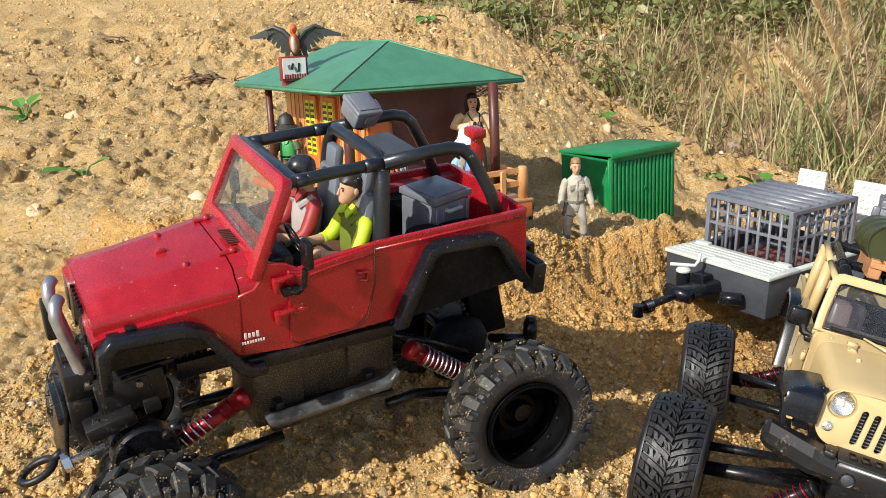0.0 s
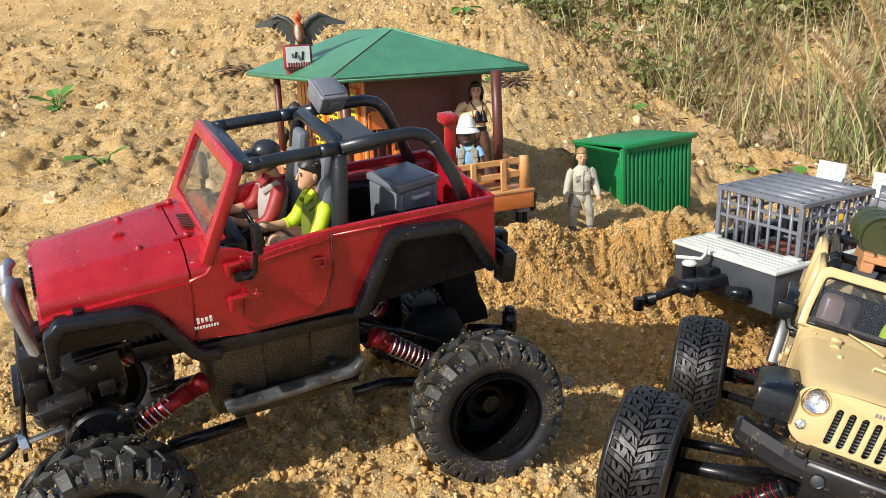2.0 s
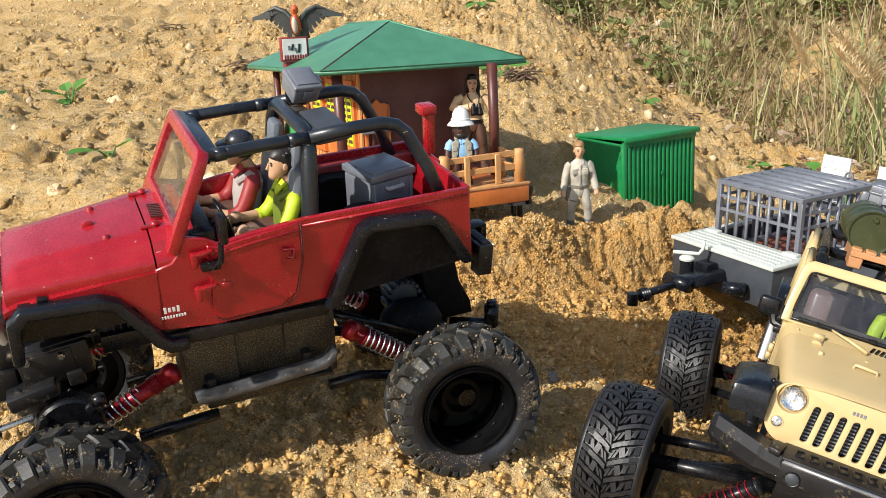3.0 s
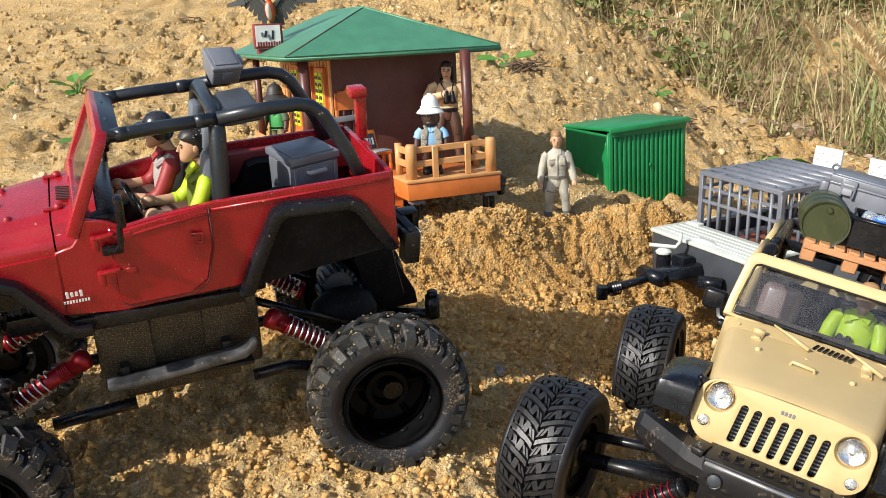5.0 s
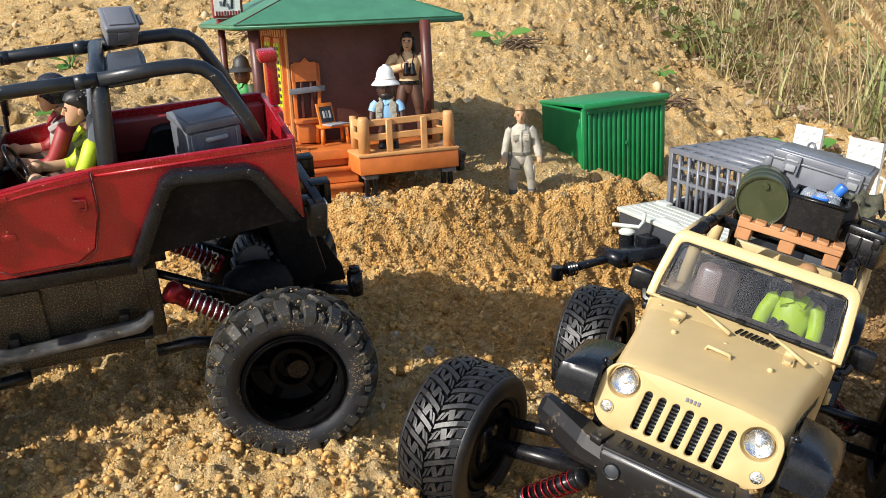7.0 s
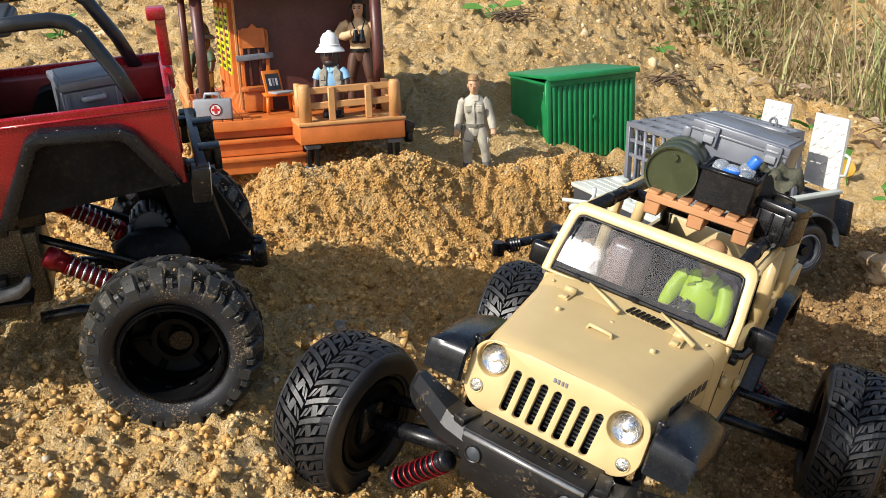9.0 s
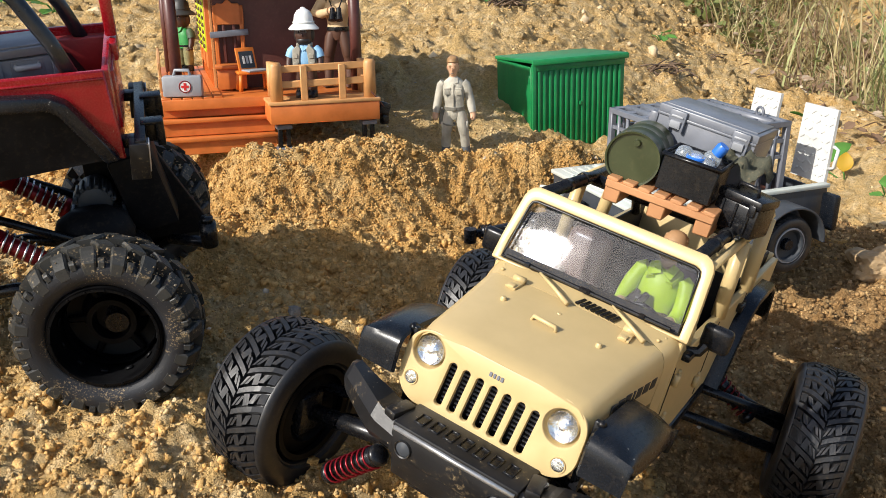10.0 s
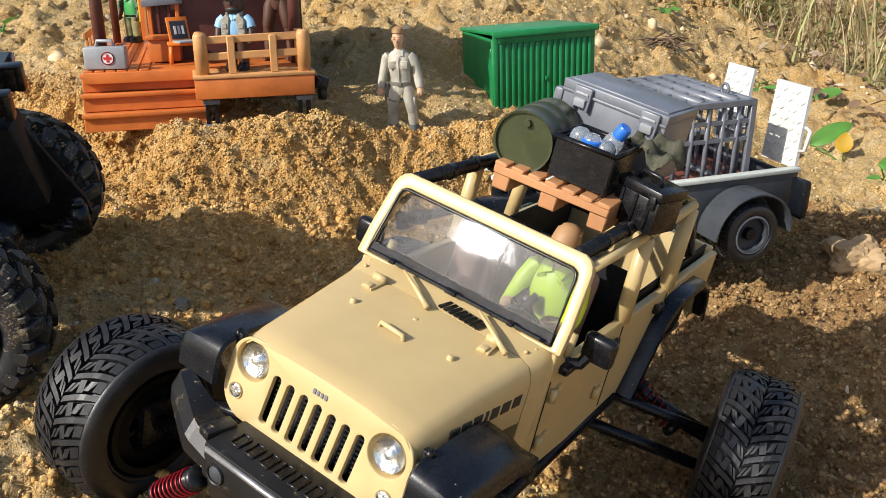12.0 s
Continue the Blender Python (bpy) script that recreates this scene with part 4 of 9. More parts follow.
for k in range(4):
    marks.box((0.0290 - k * 0.0026, 0.0013, 0.0140), (0.0017, 0.0004, 0.0044 if k in (0, 3) else 0.0032), bev=0.0002, seg=1)
for k in range(9):
    marks.box((0.0312 - k * 0.0017, 0.0013, 0.0092), (0.0011, 0.0004, 0.0020), bev=0.0001, seg=1)
part("side_marking", marks, DECAL, red_car, "two rows of pale block markings")

# windscreen, leaning back
lean = Vector((-0.020, 0, 0.043))
foot_w = Vector((0.0145, -W / 2, 0.0605))
def ring_frame(shape, rings, place, d0, d1, bev):
    """A flat frame between an outer and an inner outline, thick from d0 to d1."""
    rows = [[[shape.bm.verts.new(place(a, b, d)) for a, b in ring] for ring in rings] for d in (d0, d1)]
    (fo, fi), (bo, bi) = rows
    k = len(fo)
    for i in range(k):
        n = (i + 1) % k
        for q in ((fo[i], fo[n], fi[n], fi[i]), (bo[n], bo[i], bi[i], bi[n]), (fo[n], fo[i], bo[i], bo[n]), (fi[i], fi[n], bi[n], bi[i])):
            shape.bm.faces.new(q)
    bmesh.ops.recalc_face_normals(shape.bm, faces=shape.bm.faces)
    bmesh.ops.bevel(shape.bm, geom=[e for e in shape.bm.edges if e.calc_face_angle(0) > 1.0], offset=bev, segments=2, profile=0.5, affect="EDGES")
    return shape


up_w = lean.normalized()
out_w = Vector((up_w.z, 0, -up_w.x))
HW = lean.length
red_place = lambda y, u, d: foot_w + up_w * u - out_w * d + Vector((0, y, 0))
half = [(0.0560, -0.012), (0.0548, 0.010), (0.0520, HW - 0.002), (0.0495, HW + 0.003), (0.0460, HW + 0.005)]
inner = [(0.0450, 0.003), (0.0448, 0.012), (0.0440, HW - 0.008), (0.0430, HW - 0.0055), (0.0405, HW - 0.004)]
ws = ring_frame(Shape(), [[(-y, u) for y, u in o] + [(y, u) for y, u in o[::-1]] for o in (half, inner)], red_place, -0.0035, 0.0035, 0.0010)
ws_ob = part("windscreen_frame", ws, RED, red_car)
part("windscreen", Shape().sheet([foot_w + Vector((0, -0.047, 0.002)), foot_w + Vector((0, 0.047, 0.002)), foot_w + lean + Vector((0, 0.0455, 0)), foot_w + lean + Vector((0, -0.0455, 0))], 0.001), OLDGLASS, ws_ob, "scratched dusty clear windscreen").visible_shadow = False
part("header_bar", Shape().box(foot_w + lean + Vector((-0.006, 0, 0.001)), (0.011, 0.092, 0.005), (0, -15, 0), 0.0012).box(foot_w + lean + Vector((-0.004, -0.020, 0.0035)), (0.004, 0.006, 0.001)).box(foot_w + lean + Vector((-0.004, 0.020, 0.0035)), (0.004, 0.006, 0.001)), CAGE, red_car)

# roll cage
NEAR, FAR, LEANIN = -0.0085, -W + 0.0085, 0.0045
for y, k in ((NEAR, -LEANIN), (FAR, LEANIN)):
    part("side_bar", Shape().tube([(-0.008, y + 0.5 * k, 0.1015), (-0.010, y + k, 0.1030), (-0.040, y + k, 0.1045), (-0.073, y + k, 0.1052)], [0.0036, 0.0040, 0.0040, 0.0040], 12), CAGE, red_car)
    for x in (-0.014, -0.060):
        part("bar_collar", Shape().tube([(x, y + k, 0.1030 - (x + 0.014) * 0.04), (x - 0.007, y + k, 0.1034 - (x + 0.014) * 0.04)], 0.0044, 12), CAGE, red_car)
    part("rear_bar", Shape().tube([(-0.073, y + k, 0.1050), (-0.104, y + k, 0.1075), (-0.122, y + k, 0.1078), (-0.131, y + k * 0.9, 0.1055), (-0.138, y + k * 0.8, 0.0995), (-0.152, y + k * 0.3, 0.074), (-0.1615, y, 0.050)], 0.0044, 14), CAGE, red_car)
hoop = [(-0.067, NEAR, 0.020), (-0.069, NEAR, 0.060), (-0.072, NEAR - LEANIN * 0.8, 0.095), (-0.073, NEAR - LEANIN - 0.004, 0.1040), (-0.073, NEAR - LEANIN - 0.012, 0.1075), (-0.073, FAR + LEANIN + 0.012, 0.1075), (-0.073, FAR + LEANIN + 0.004, 0.1040), (-0.072, FAR + LEANIN * 0.8, 0.095), (-0.069, FAR, 0.060), (-0.067, FAR, 0.020)]
part("roll_hoop", Shape().tube(hoop, [0.0058, 0.0058, 0.0052, 0.0050, 0.0046, 0.0046, 0.0050, 0.0052, 0.0058, 0.0058], 14), CAGE, red_car)
part("sound_bar", Shape().box((-0.0885, -0.0345, 0.1042), (0.0250, 0.0480, 0.0085), (0, 4, 0), 0.0030, 3).box((-0.0885, -0.0345, 0.1090), (0.0190, 0.0420, 0.0030), (0, 4, 0), 0.0012), SLATE, red_car, "slate pod between the roll bars")
LB = Matrix.Translation((-0.0895, -0.0815, 0.1195)) @ pose(0, 0, 0, -26, -4, 10) @ Matrix.Diagonal((0.94, 0.94, 0.92, 1))
lb = part("lamp_box", Shape().box((0, 0, -0.0020), (0.0200, 0.0215, 0.0125), bev=0.0016, seg=3, taper=1.06), GREY, red_car, "grey case strapped on the roll bar", m=LB)
part("lid", Shape().box((0, 0, 0.0058), (0.0225, 0.0240, 0.0042), bev=0.0014, seg=3).box((0, 0, 0.0083), (0.0170, 0.0180, 0.0012), bev=0.0005), GREY, lb)
part("mount", Shape().stack([(0, 0, -0.0130, 0.006, 0.007), (0, 0, -0.0110, 0.0100, 0.0095), (0, 0, -0.0082, 0.0105, 0.0105)], 18), BLACK, lb)
part("latch", Shape().box((0.000, 0.0125, 0.0010), (0.0070, 0.0016, 0.0060), bev=0.0005), GREY, lb)
part("hinge", Shape().tube([(-0.0130, -0.004, 0.0045), (-0.0130, 0.004, 0.0045)], 0.0018, 8), GREY, lb)

# inside
for y in (-0.030, -W + 0.030):
    seat = Shape().box((-0.044, y, 0.024), (0.034, 0.032, 0.016), bev=0.004).box((-0.0625, y, 0.056), (0.010, 0.032, 0.056), (0, -10, 0), 0.004).box((-0.068, y, 0.090), (0.008, 0.018, 0.018), (0, -8, 0), 0.0035)
    part("seat", seat, SEAT, red_car, "grey bucket seat")
part("dashboard", Shape().box((0.000, -W / 2, 0.050), (0.016, W - 0.010, 0.018), bev=0.003), BLACK, red_car)
steer = Shape().tube([(-0.018 + 0.0045 * math.sin(t), -0.030 + 0.012 * math.cos(t), 0.056 + 0.0115 * math.sin(t)) for t in (6.2832 * i / 20 for i in range(20))], 0.0012, 6, closed=True).tube([(-0.018, -0.030, 0.056), (-0.004, -0.030, 0.050)], 0.0018, 8).tube([(-0.0175, -0.041, 0.056), (-0.0175, -0.019, 0.056)], 0.001, 6)
part("steering_wheel", steer, BLACK, red_car)
carrier = Shape().box((-0.181, -0.074, 0.076), (0.007, 0.009, 0.034), bev=0.0014).box((-0.179, -0.074, 0.093), (0.012, 0.014, 0.007), bev=0.0014).box((-0.181, -0.074, 0.052), (0.006, 0.030, 0.012), bev=0.002)
part("carrier_post", carrier, RED, red_car)
bumper = part("rear_bumper", Shape().box((-0.1905, -W / 2, 0.0080), (0.0065, W + 0.004, 0.0150), bev=0.0008), BLACK, red_car, "black rear bumper with square blocks")
for y, k in ((-0.030, 1), (-W + 0.030, -1)):
    part("bumper_block", Shape().box((-0.1975, y, 0.0155), (0.0130, 0.0110, 0.0022), bev=0.0006).box((-0.2020, y, 0.0085), (0.0050, 0.0110, 0.0160), bev=0.0008).box((-0.1960, y - 0.0040 * k, 0.0080), (0.0100, 0.0030, 0.0140), bev=0.0006), BLACK, bumper)
    part("bumper_arm", Shape().box((-0.1840, y + 0.018 * k, 0.0110), (0.0080, 0.0090, 0.0060), bev=0.0006), BLACK, bumper)
for y in (-0.001, -W + 0.001):
    corner = part("corner_block", Shape().box((-0.1885, y, 0.0030), (0.0110, 0.0120, 0.0225), (0, -4, 0), 0.0008), SCUFFED, bumper, "scuffed black corner block")
    part("end_plate", Shape().box((-0.1945, y, 0.0050), (0.0008, 0.0100, 0.0180), (0, -4, 0), 0.0002, 1), PIPE, corner, "grey metal end plate")

# chassis
part("gearbox", Shape().box((-0.032, -0.050, -0.050), (0.106, 0.052, 0.052), bev=0.003).box((-0.062, -0.024, -0.036), (0.030, 0.008, 0.034), bev=0.002).box((0.003, -0.024, -0.046), (0.034, 0.008, 0.044), bev=0.002).box((-0.030, -0.050, -0.079), (0.078, 0.048, 0.010), bev=0.002), GEARBOX, red_car, "sand-dusted black gearbox case")
for y in (-0.006, -W + 0.006):
    step_bar = Shape().prism([(0.0185, -0.0560), (0.0170, -0.0605), (0.0100, -0.0620), (-0.0700, -0.0575), (-0.0775, -0.0520), (-0.0790, -0.0455), (-0.0750, -0.0455), (-0.0715, -0.0500), (-0.0640, -0.0525), (0.0080, -0.0565), (0.0140, -0.0550)], y - 0.0065, y + 0.0055, 0.0014, 2)
    part("step_plate", Shape().box((-0.032, y - 0.012, -0.0625), (0.088, 0.024, 0.003), (0, -3, 0), 0.001).box((0.006, y - 0.016, -0.055), (0.006, 0.020, 0.008), bev=0.001).box((-0.060, y - 0.016, -0.052), (0.006, 0.020, 0.008), bev=0.001), SCUFFED, red_car)
    part("step_bar", step_bar, STEPGREY, red_car, "worn grey side step")
    part("frame_rail", Shape().box((-0.012, (y + -W / 2) / 2 + 0.004, -0.014), (0.160, 0.008, 0.012), bev=0.001), BLACK, red_car)
    part("side_rail", Shape().tube([(-0.012, y, -0.011), (-0.058, y, -0.0095), (-0.062, y, -0.006)], 0.003, 8), PIPE, red_car)
AX_R, AX_F = Vector((-0.1563, 0, -0.0865)), Vector((0.1035, 0, -0.0856))
part("rear_axle", Shape().tube([AX_R + Vector((-0.004, 0.034, 0)), AX_R + Vector((-0.016, -0.136, -0.002))], 0.007, 12).ball(AX_R + Vector((-0.010, -0.05, 0)), (0.020, 0.020, 0.020), 14), BLACK, red_car)
part("front_axle", Shape().tube([AX_F + Vector((0, 0.030, 0)), AX_F + Vector((0, -0.140, 0))], 0.007, 12).ball(AX_F + Vector((0, -0.03, 0.002)), (0.022, 0.020, 0.022), 14).box(AX_F + Vector((-0.004, 0.012, 0.012)), (0.024, 0.020, 0.034), bev=0.004), BLACK, red_car)
case = part("gear_case", Shape().lathe([(0, 0.012), (0.006, 0.012), (0.0110, 0.010), (0.0124, 0.006), (0.0124, -0.010), (0.0110, -0.014), (0, -0.014)], 28, pose(-0.152, -0.070, -0.049, 0, 0, 0)).box((-0.172, -0.068, -0.058), (0.030, 0.014, 0.013), (0, 28, 0), 0.003), SLATE, red_car, "ribbed dark grey gear case")
for k in range(8):
    a = math.radians(15 + 22 * k)
    part("rib", Shape().box((-0.152 + 0.0126 * math.cos(a), -0.066, -0.049 + 0.0126 * math.sin(a)), (0.0030, 0.016, 0.0030), (0, -math.degrees(a), 0), 0.0006, 1), SLATE, case)
for x, z in ((-0.139, -0.053), (-0.165, -0.055)):
    part("bolt_boss", Shape().lathe([(0, 0.003), (0.0030, 0.0026), (0.0036, 0), (0.0036, -0.012)], 14, pose(x, -0.058, z)), BLACK, case)
part("axle_cover", Shape().stack([(-0.150, -0.044, -0.090, 0.020, 0.014), (-0.150, -0.044, -0.062, 0.026, 0.014), (-0.150, -0.046, -0.052, 0.022, 0.011), (-0.150, -0.048, -0.047, 0.013, 0.006)], 20), WELL, red_car, "plain black axle cover")
part("gear_housing", Shape().box((-0.184, -0.078, -0.046), (0.030, 0.040, 0.056), (0, 12, 0), 0.003), WELL, red_car, "plain black housing")
part("frame_plate", Shape().box((-0.2010, -0.1040, -0.0820), (0.0030, 0.0140, 0.0480), (0, 6, 0), 0.001).box((-0.2080, -0.0960, -0.0860), (0.0025, 0.0060, 0.0360), (0, -22, 0), 0.0006), BLACK, red_car)
part("rear_frame", Shape().prism([(-0.146, -0.010), (-0.190, -0.016), (-0.206, -0.050), (-0.222, -0.082), (-0.224, -0.094), (-0.146, -0.094)], -W + 0.018, -W + 0.024, 0.001), WELL, red_car, "plain black rear frame")
part("mount_bar", Shape().tube([(-0.196, -0.070, -0.088), (-0.222, -0.048, -0.084)], 0.0040, 10), BLACK, red_car)
part("body_mount", Shape().tube([(-0.222, -0.048, -0.086), (-0.222, -0.048, -0.068)], 0.0058, 14).tube([(-0.222, -0.048, -0.068), (-0.222, -0.048, -0.064)], 0.0042, 14), BLACK, red_car)
for y in (-0.020, -W + 0.020):
    part("link", Shape().tube([(0.056, y, -0.087), (0.003, y - 0.002, -0.0855)], 0.0042, 10), BLACK, red_car)
    part("link", Shape().tube([(-0.076, y, -0.084), (-0.100, y, -0.083), (-0.150, y + 0.004, -0.094)], 0.0042, 10), BLACK, red_car)
    part("upper_link", Shape().tube([(-0.080, y - 0.012, -0.030), (-0.150, y - 0.010, -0.066)], 0.003, 8), BLACK, red_car)
for y in (-0.012, -W + 0.012):
    shock(red_car, (-0.0885, y, -0.0350), (-0.131, y + 0.004, -0.0665), 0.0074, 8, STEEL, REDMETAL, 0.26)
    shock(red_car, (0.026, y - 0.004, -0.0395), (0.0830, y - 0.006, -0.0680), 0.0072, 7, STEEL, REDMETAL, 0.20, 0.22)
servo = part("servo", Shape().box((0.096, -0.036, -0.020), (0.042, 0.030, 0.024), (0, 6, 0), 0.0015), SCUFFED, red_car, "black steering servo")
part("servo_ear", Shape().box((0.0955, -0.036, -0.0085), (0.054, 0.022, 0.003), (0, 6, 0), 0.0008), SCUFFED, servo)
for x, y in ((0.071, -0.028), (0.071, -0.044), (0.120, -0.028), (0.120, -0.044)):
    part("screw", Shape().lathe([(0, 0.0012), (0.0018, 0.0010), (0.0020, -0.001)], 10, pose(x, y, -0.0062 - (x - 0.0955) * 0.105, 90, 0, 0)), STEEL, servo)
mot = part("drive_motor", Shape().tube([(0.046, -0.040, -0.008), (0.080, -0.040, -0.012)], 0.0105, 20), SCUFFED, red_car, "ribbed black drive motor")
for k in range(7):
    part("cooling_fin", Shape().lathe([(0.0104, -0.0007), (0.0122, -0.0006), (0.0122, 0.0006), (0.0104, 0.0007)], 20, axes((0.050 + 0.0045 * k, -0.040, -0.0085 - 0.0005 * k), (0, 1, 0), (-1, 0, 0.1))), SCUFFED, mot)
part("servo_cover", Shape().box((0.100, -0.022, -0.020), (0.030, 0.004, 0.020), (0, 6, 0), 0.001).box((0.086, -0.0205, -0.030), (0.010, 0.006, 0.010), (0, 6, 0), 0.001), SCUFFED, servo)
part("mount_plate", Shape().box((0.112, -0.020, -0.034), (0.030, 0.018, 0.010), (0, 12, 0), 0.002), SCUFFED, red_car)
for x, z in ((0.104, -0.034), (0.120, -0.031), (0.112, -0.012), (0.092, -0.012)):
    part("hex_bolt", Shape().lathe([(0, 0.0016), (0.0022, 0.0014), (0.0024, -0.002)], 6, pose(x, -0.0175, z)), STEEL, red_car)
part("steering_arm", Shape().tube([(0.112, -0.030, -0.034), (0.100, -0.020, -0.046), (0.092, -0.006, -0.058)], [0.004, 0.0045, 0.0035], 10), SCUFFED, red_car)
housing = part("axle_housing", Shape().lathe([(0, 0.0070), (0.0120, 0.0070), (0.0150, 0.0062), (0.0195, 0.0062), (0.0210, 0.0045), (0.0210, -0.0060), (0.0190, -0.0080), (0, -0.0085)], 32, pose(0.0950, -0.0140, -0.0600)), BLACK, red_car, "round black axle housing")
part("filler_ring", Shape().tube([(0.0760, -0.0080, -0.0460), (0.0760, -0.0080, -0.0400)], [0.0040, 0.0040], 14), BLACK, housing)
for x, z in ((0.1090, -0.0480), (0.0820, -0.0470), (0.1120, -0.0680)):
    part("bolt_boss", Shape().lathe([(0, 0.0090), (0.0024, 0.0088), (0.0030, 0.0075), (0.0030, 0.0050)], 12, pose(x, -0.0140, z)), SCUFFED, housing)
part("gear_case", Shape().box((0.070, -0.070, -0.020), (0.044, 0.030, 0.030), bev=0.003), SCUFFED, red_car)
part("skid_plate", Shape().box((0.138, -0.055, -0.052), (0.003, 0.050, 0.050), (0, -8, 0), 0.001).box((0.128, -0.055, -0.034), (0.024, 0.044, 0.006), bev=0.001), BLACK, red_car)
for y in (-0.034, -0.062):
    bump = Shape().tube([(0.1195, y, -0.022), (0.1215, y, -0.006), (0.1250, y, 0.012), (0.1285, y, 0.028), (0.1300, y, 0.036), (0.1290, y - 0.003, 0.0425), (0.1260, y - 0.008, 0.0440)], 0.0039, 14)
    part("bull_bar", bump, PIPE, red_car, "bent grey metal bull bar")
part("winch", Shape().box((0.124, -0.052, -0.012), (0.018, 0.044, 0.020), bev=0.002).box((0.126, -0.034, -0.030), (0.014, 0.016, 0.020), bev=0.0015).box((0.124, -0.056, 0.000), (0.014, 0.020, 0.006), bev=0.001).box((0.128, -0.098, 0.004), (0.012, 0.016, 0.026), bev=0.002), SCUFFED, red_car)
part("tow_hook", Shape().tube([(0.146 + 0.0105 * (1 - math.cos(t)), -0.052 + 0.0085 * math.sin(t), -0.074 - 0.004 * (1 - math.cos(t))) for t in (6.2832 * i / 18 for i in range(18))], 0.0026, 8, closed=True).tube([(0.140, -0.052, -0.068), (0.147, -0.052, -0.073)], 0.003, 8), SCUFFED, red_car)
part("bolt", Shape().tube([(0.116, -0.030, -0.058), (0.140, -0.030, -0.062)], 0.0022, 8).lathe([(0.0062, -0.002), (0.0062, 0.003), (0, 0.003)], 6, axes((0.139, -0.030, -0.062), (0, 1, 0), (1, 0, -0.2))), STEEL, red_car)


def wheel_pose(inv, c, axis):
    """A wheel's pose in its car, from the place and the outward axle in the world."""
    a = Vector(axis).normalized()
    x = a.cross(Vector((0, 0, 1))).normalized()
    m = Matrix((x, a, x.cross(a))).transposed().to_4x4()
    m.translation = c
    return inv @ m


RI = RJ.inverted()
wheel(red_car, wheel_pose(RI, (0.0405, 0.5685, 0.063), (0.36, -0.93, 0.03)), 0.0550, 0.042, "chunky", 1, MUDDY)
wheel(red_car, wheel_pose(RI, (-0.183, 0.440, 0.0625), (0.42, -0.90, -0.06)), 0.0550, 0.042, "chunky", 1, MUDDY)
wheel(red_car, wheel_pose(RI, (-0.030, 0.727, 0.0770), (0.42, -0.90, -0.06)), 0.0550, 0.042, "chunky", -1, MUDDY)
wheel(red_car, wheel_pose(RI, (-0.256, 0.600, 0.0780), (0.42, -0.90, -0.06)), 0.0550, 0.042, "chunky", -1, MUDDY)


# ---- tan off-roader ----
YJ = axes((0.3227, 0.5909, 0.0925), (-0.3346, -0.9318, 0.1406), (0.9086, -0.3586, -0.2142))
tan_car = thing("toy_offroader", YJ, "tan plastic toy off-roader with black bumper and a loaded roof", "toy car")


def loft(shape, rings, cap0=True, cap1=True):
    vr = [[shape.bm.verts.new(p) for p in r] for r in rings]
    for a, b in zip(vr, vr[1:]):
        for j in range(len(a) - 1):
            shape.bm.faces.new((a[j], a[j + 1], b[j + 1], b[j]))
    if cap0:
        shape.bm.faces.new(vr[0])
    if cap1:
        shape.bm.faces.new(vr[-1][::-1])
    bmesh.ops.recalc_face_normals(shape.bm, faces=shape.bm.faces)
    return shape.take([v for r in vr for v in r])


def hood_ring(x, z, hw, low, soft=1.0):
    return [(x, k * hw, z + (d * soft if -low < d < 0 else d)) for k, d in ((-1.0, -low), (-1.005, -0.012), (-0.985, -0.0065), (-0.94, -0.0028), (-0.86, -0.0008), (-0.45, 0.0006), (0, 0.001), (0.45, 0.0006), (0.86, -0.0008), (0.94, -0.0028), (0.985, -0.0065), (1.005, -0.012), (1.0, -low))]


tan_hood = part("hood", loft(Shape(), [hood_ring(0.0905, -0.0135, 0.0478, 0.0275, 1.75), hood_ring(0.0880, -0.0122, 0.0484, 0.0280, 1.7), hood_ring(0.080, -0.0110, 0.0494, 0.0285, 1.4), hood_ring(0.050, -0.0085, 0.0515, 0.026), hood_ring(0.0135, -0.0055, 0.0555, 0.032)], False), TAN, tan_car, "smooth tan bonnet")
for s in (-1, 1):
    part("inner_wing", Shape().box((0.046, s * 0.0460, -0.044), (0.080, 0.004, 0.034), (0, 0, s * 4)), BLACK, tan_car)
part("cowl", loft(Shape(), [hood_ring(0.0128, -0.0055, 0.0555, 0.060), hood_ring(0.006, -0.0040, 0.0570, 0.064), hood_ring(-0.004, -0.0015, 0.0580, 0.066)]), TAN, tan_car)
for k in range(8):
    part("vent_slot", Shape().box((0.0085 + 0.0003 * k, 0.0015 + k * 0.0031, -0.0031), (0.0075, 0.0016, 0.0010), (0, 6, -18)), BLACK, tan_hood)
part("hood_grip", Shape().tube([(0.0445, -0.0095, -0.0085), (0.0448, -0.0085, -0.0050), (0.0458, 0.0045, -0.0050), (0.0460, 0.0055, -0.0085)], 0.0012, 8), TAN, tan_hood)
for x, y in ((0.0385, -0.0300), (0.0400, 0.0270), (0.0280, -0.0015)):
    part("hood_bumper", Shape().lathe([(0, 0.0016), (0.0012, 0.0014), (0.0017, 0.0006), (0.0019, -0.001)], 12, pose(x, y, -0.0068, 90, 0, 0)), TAN, tan_hood)
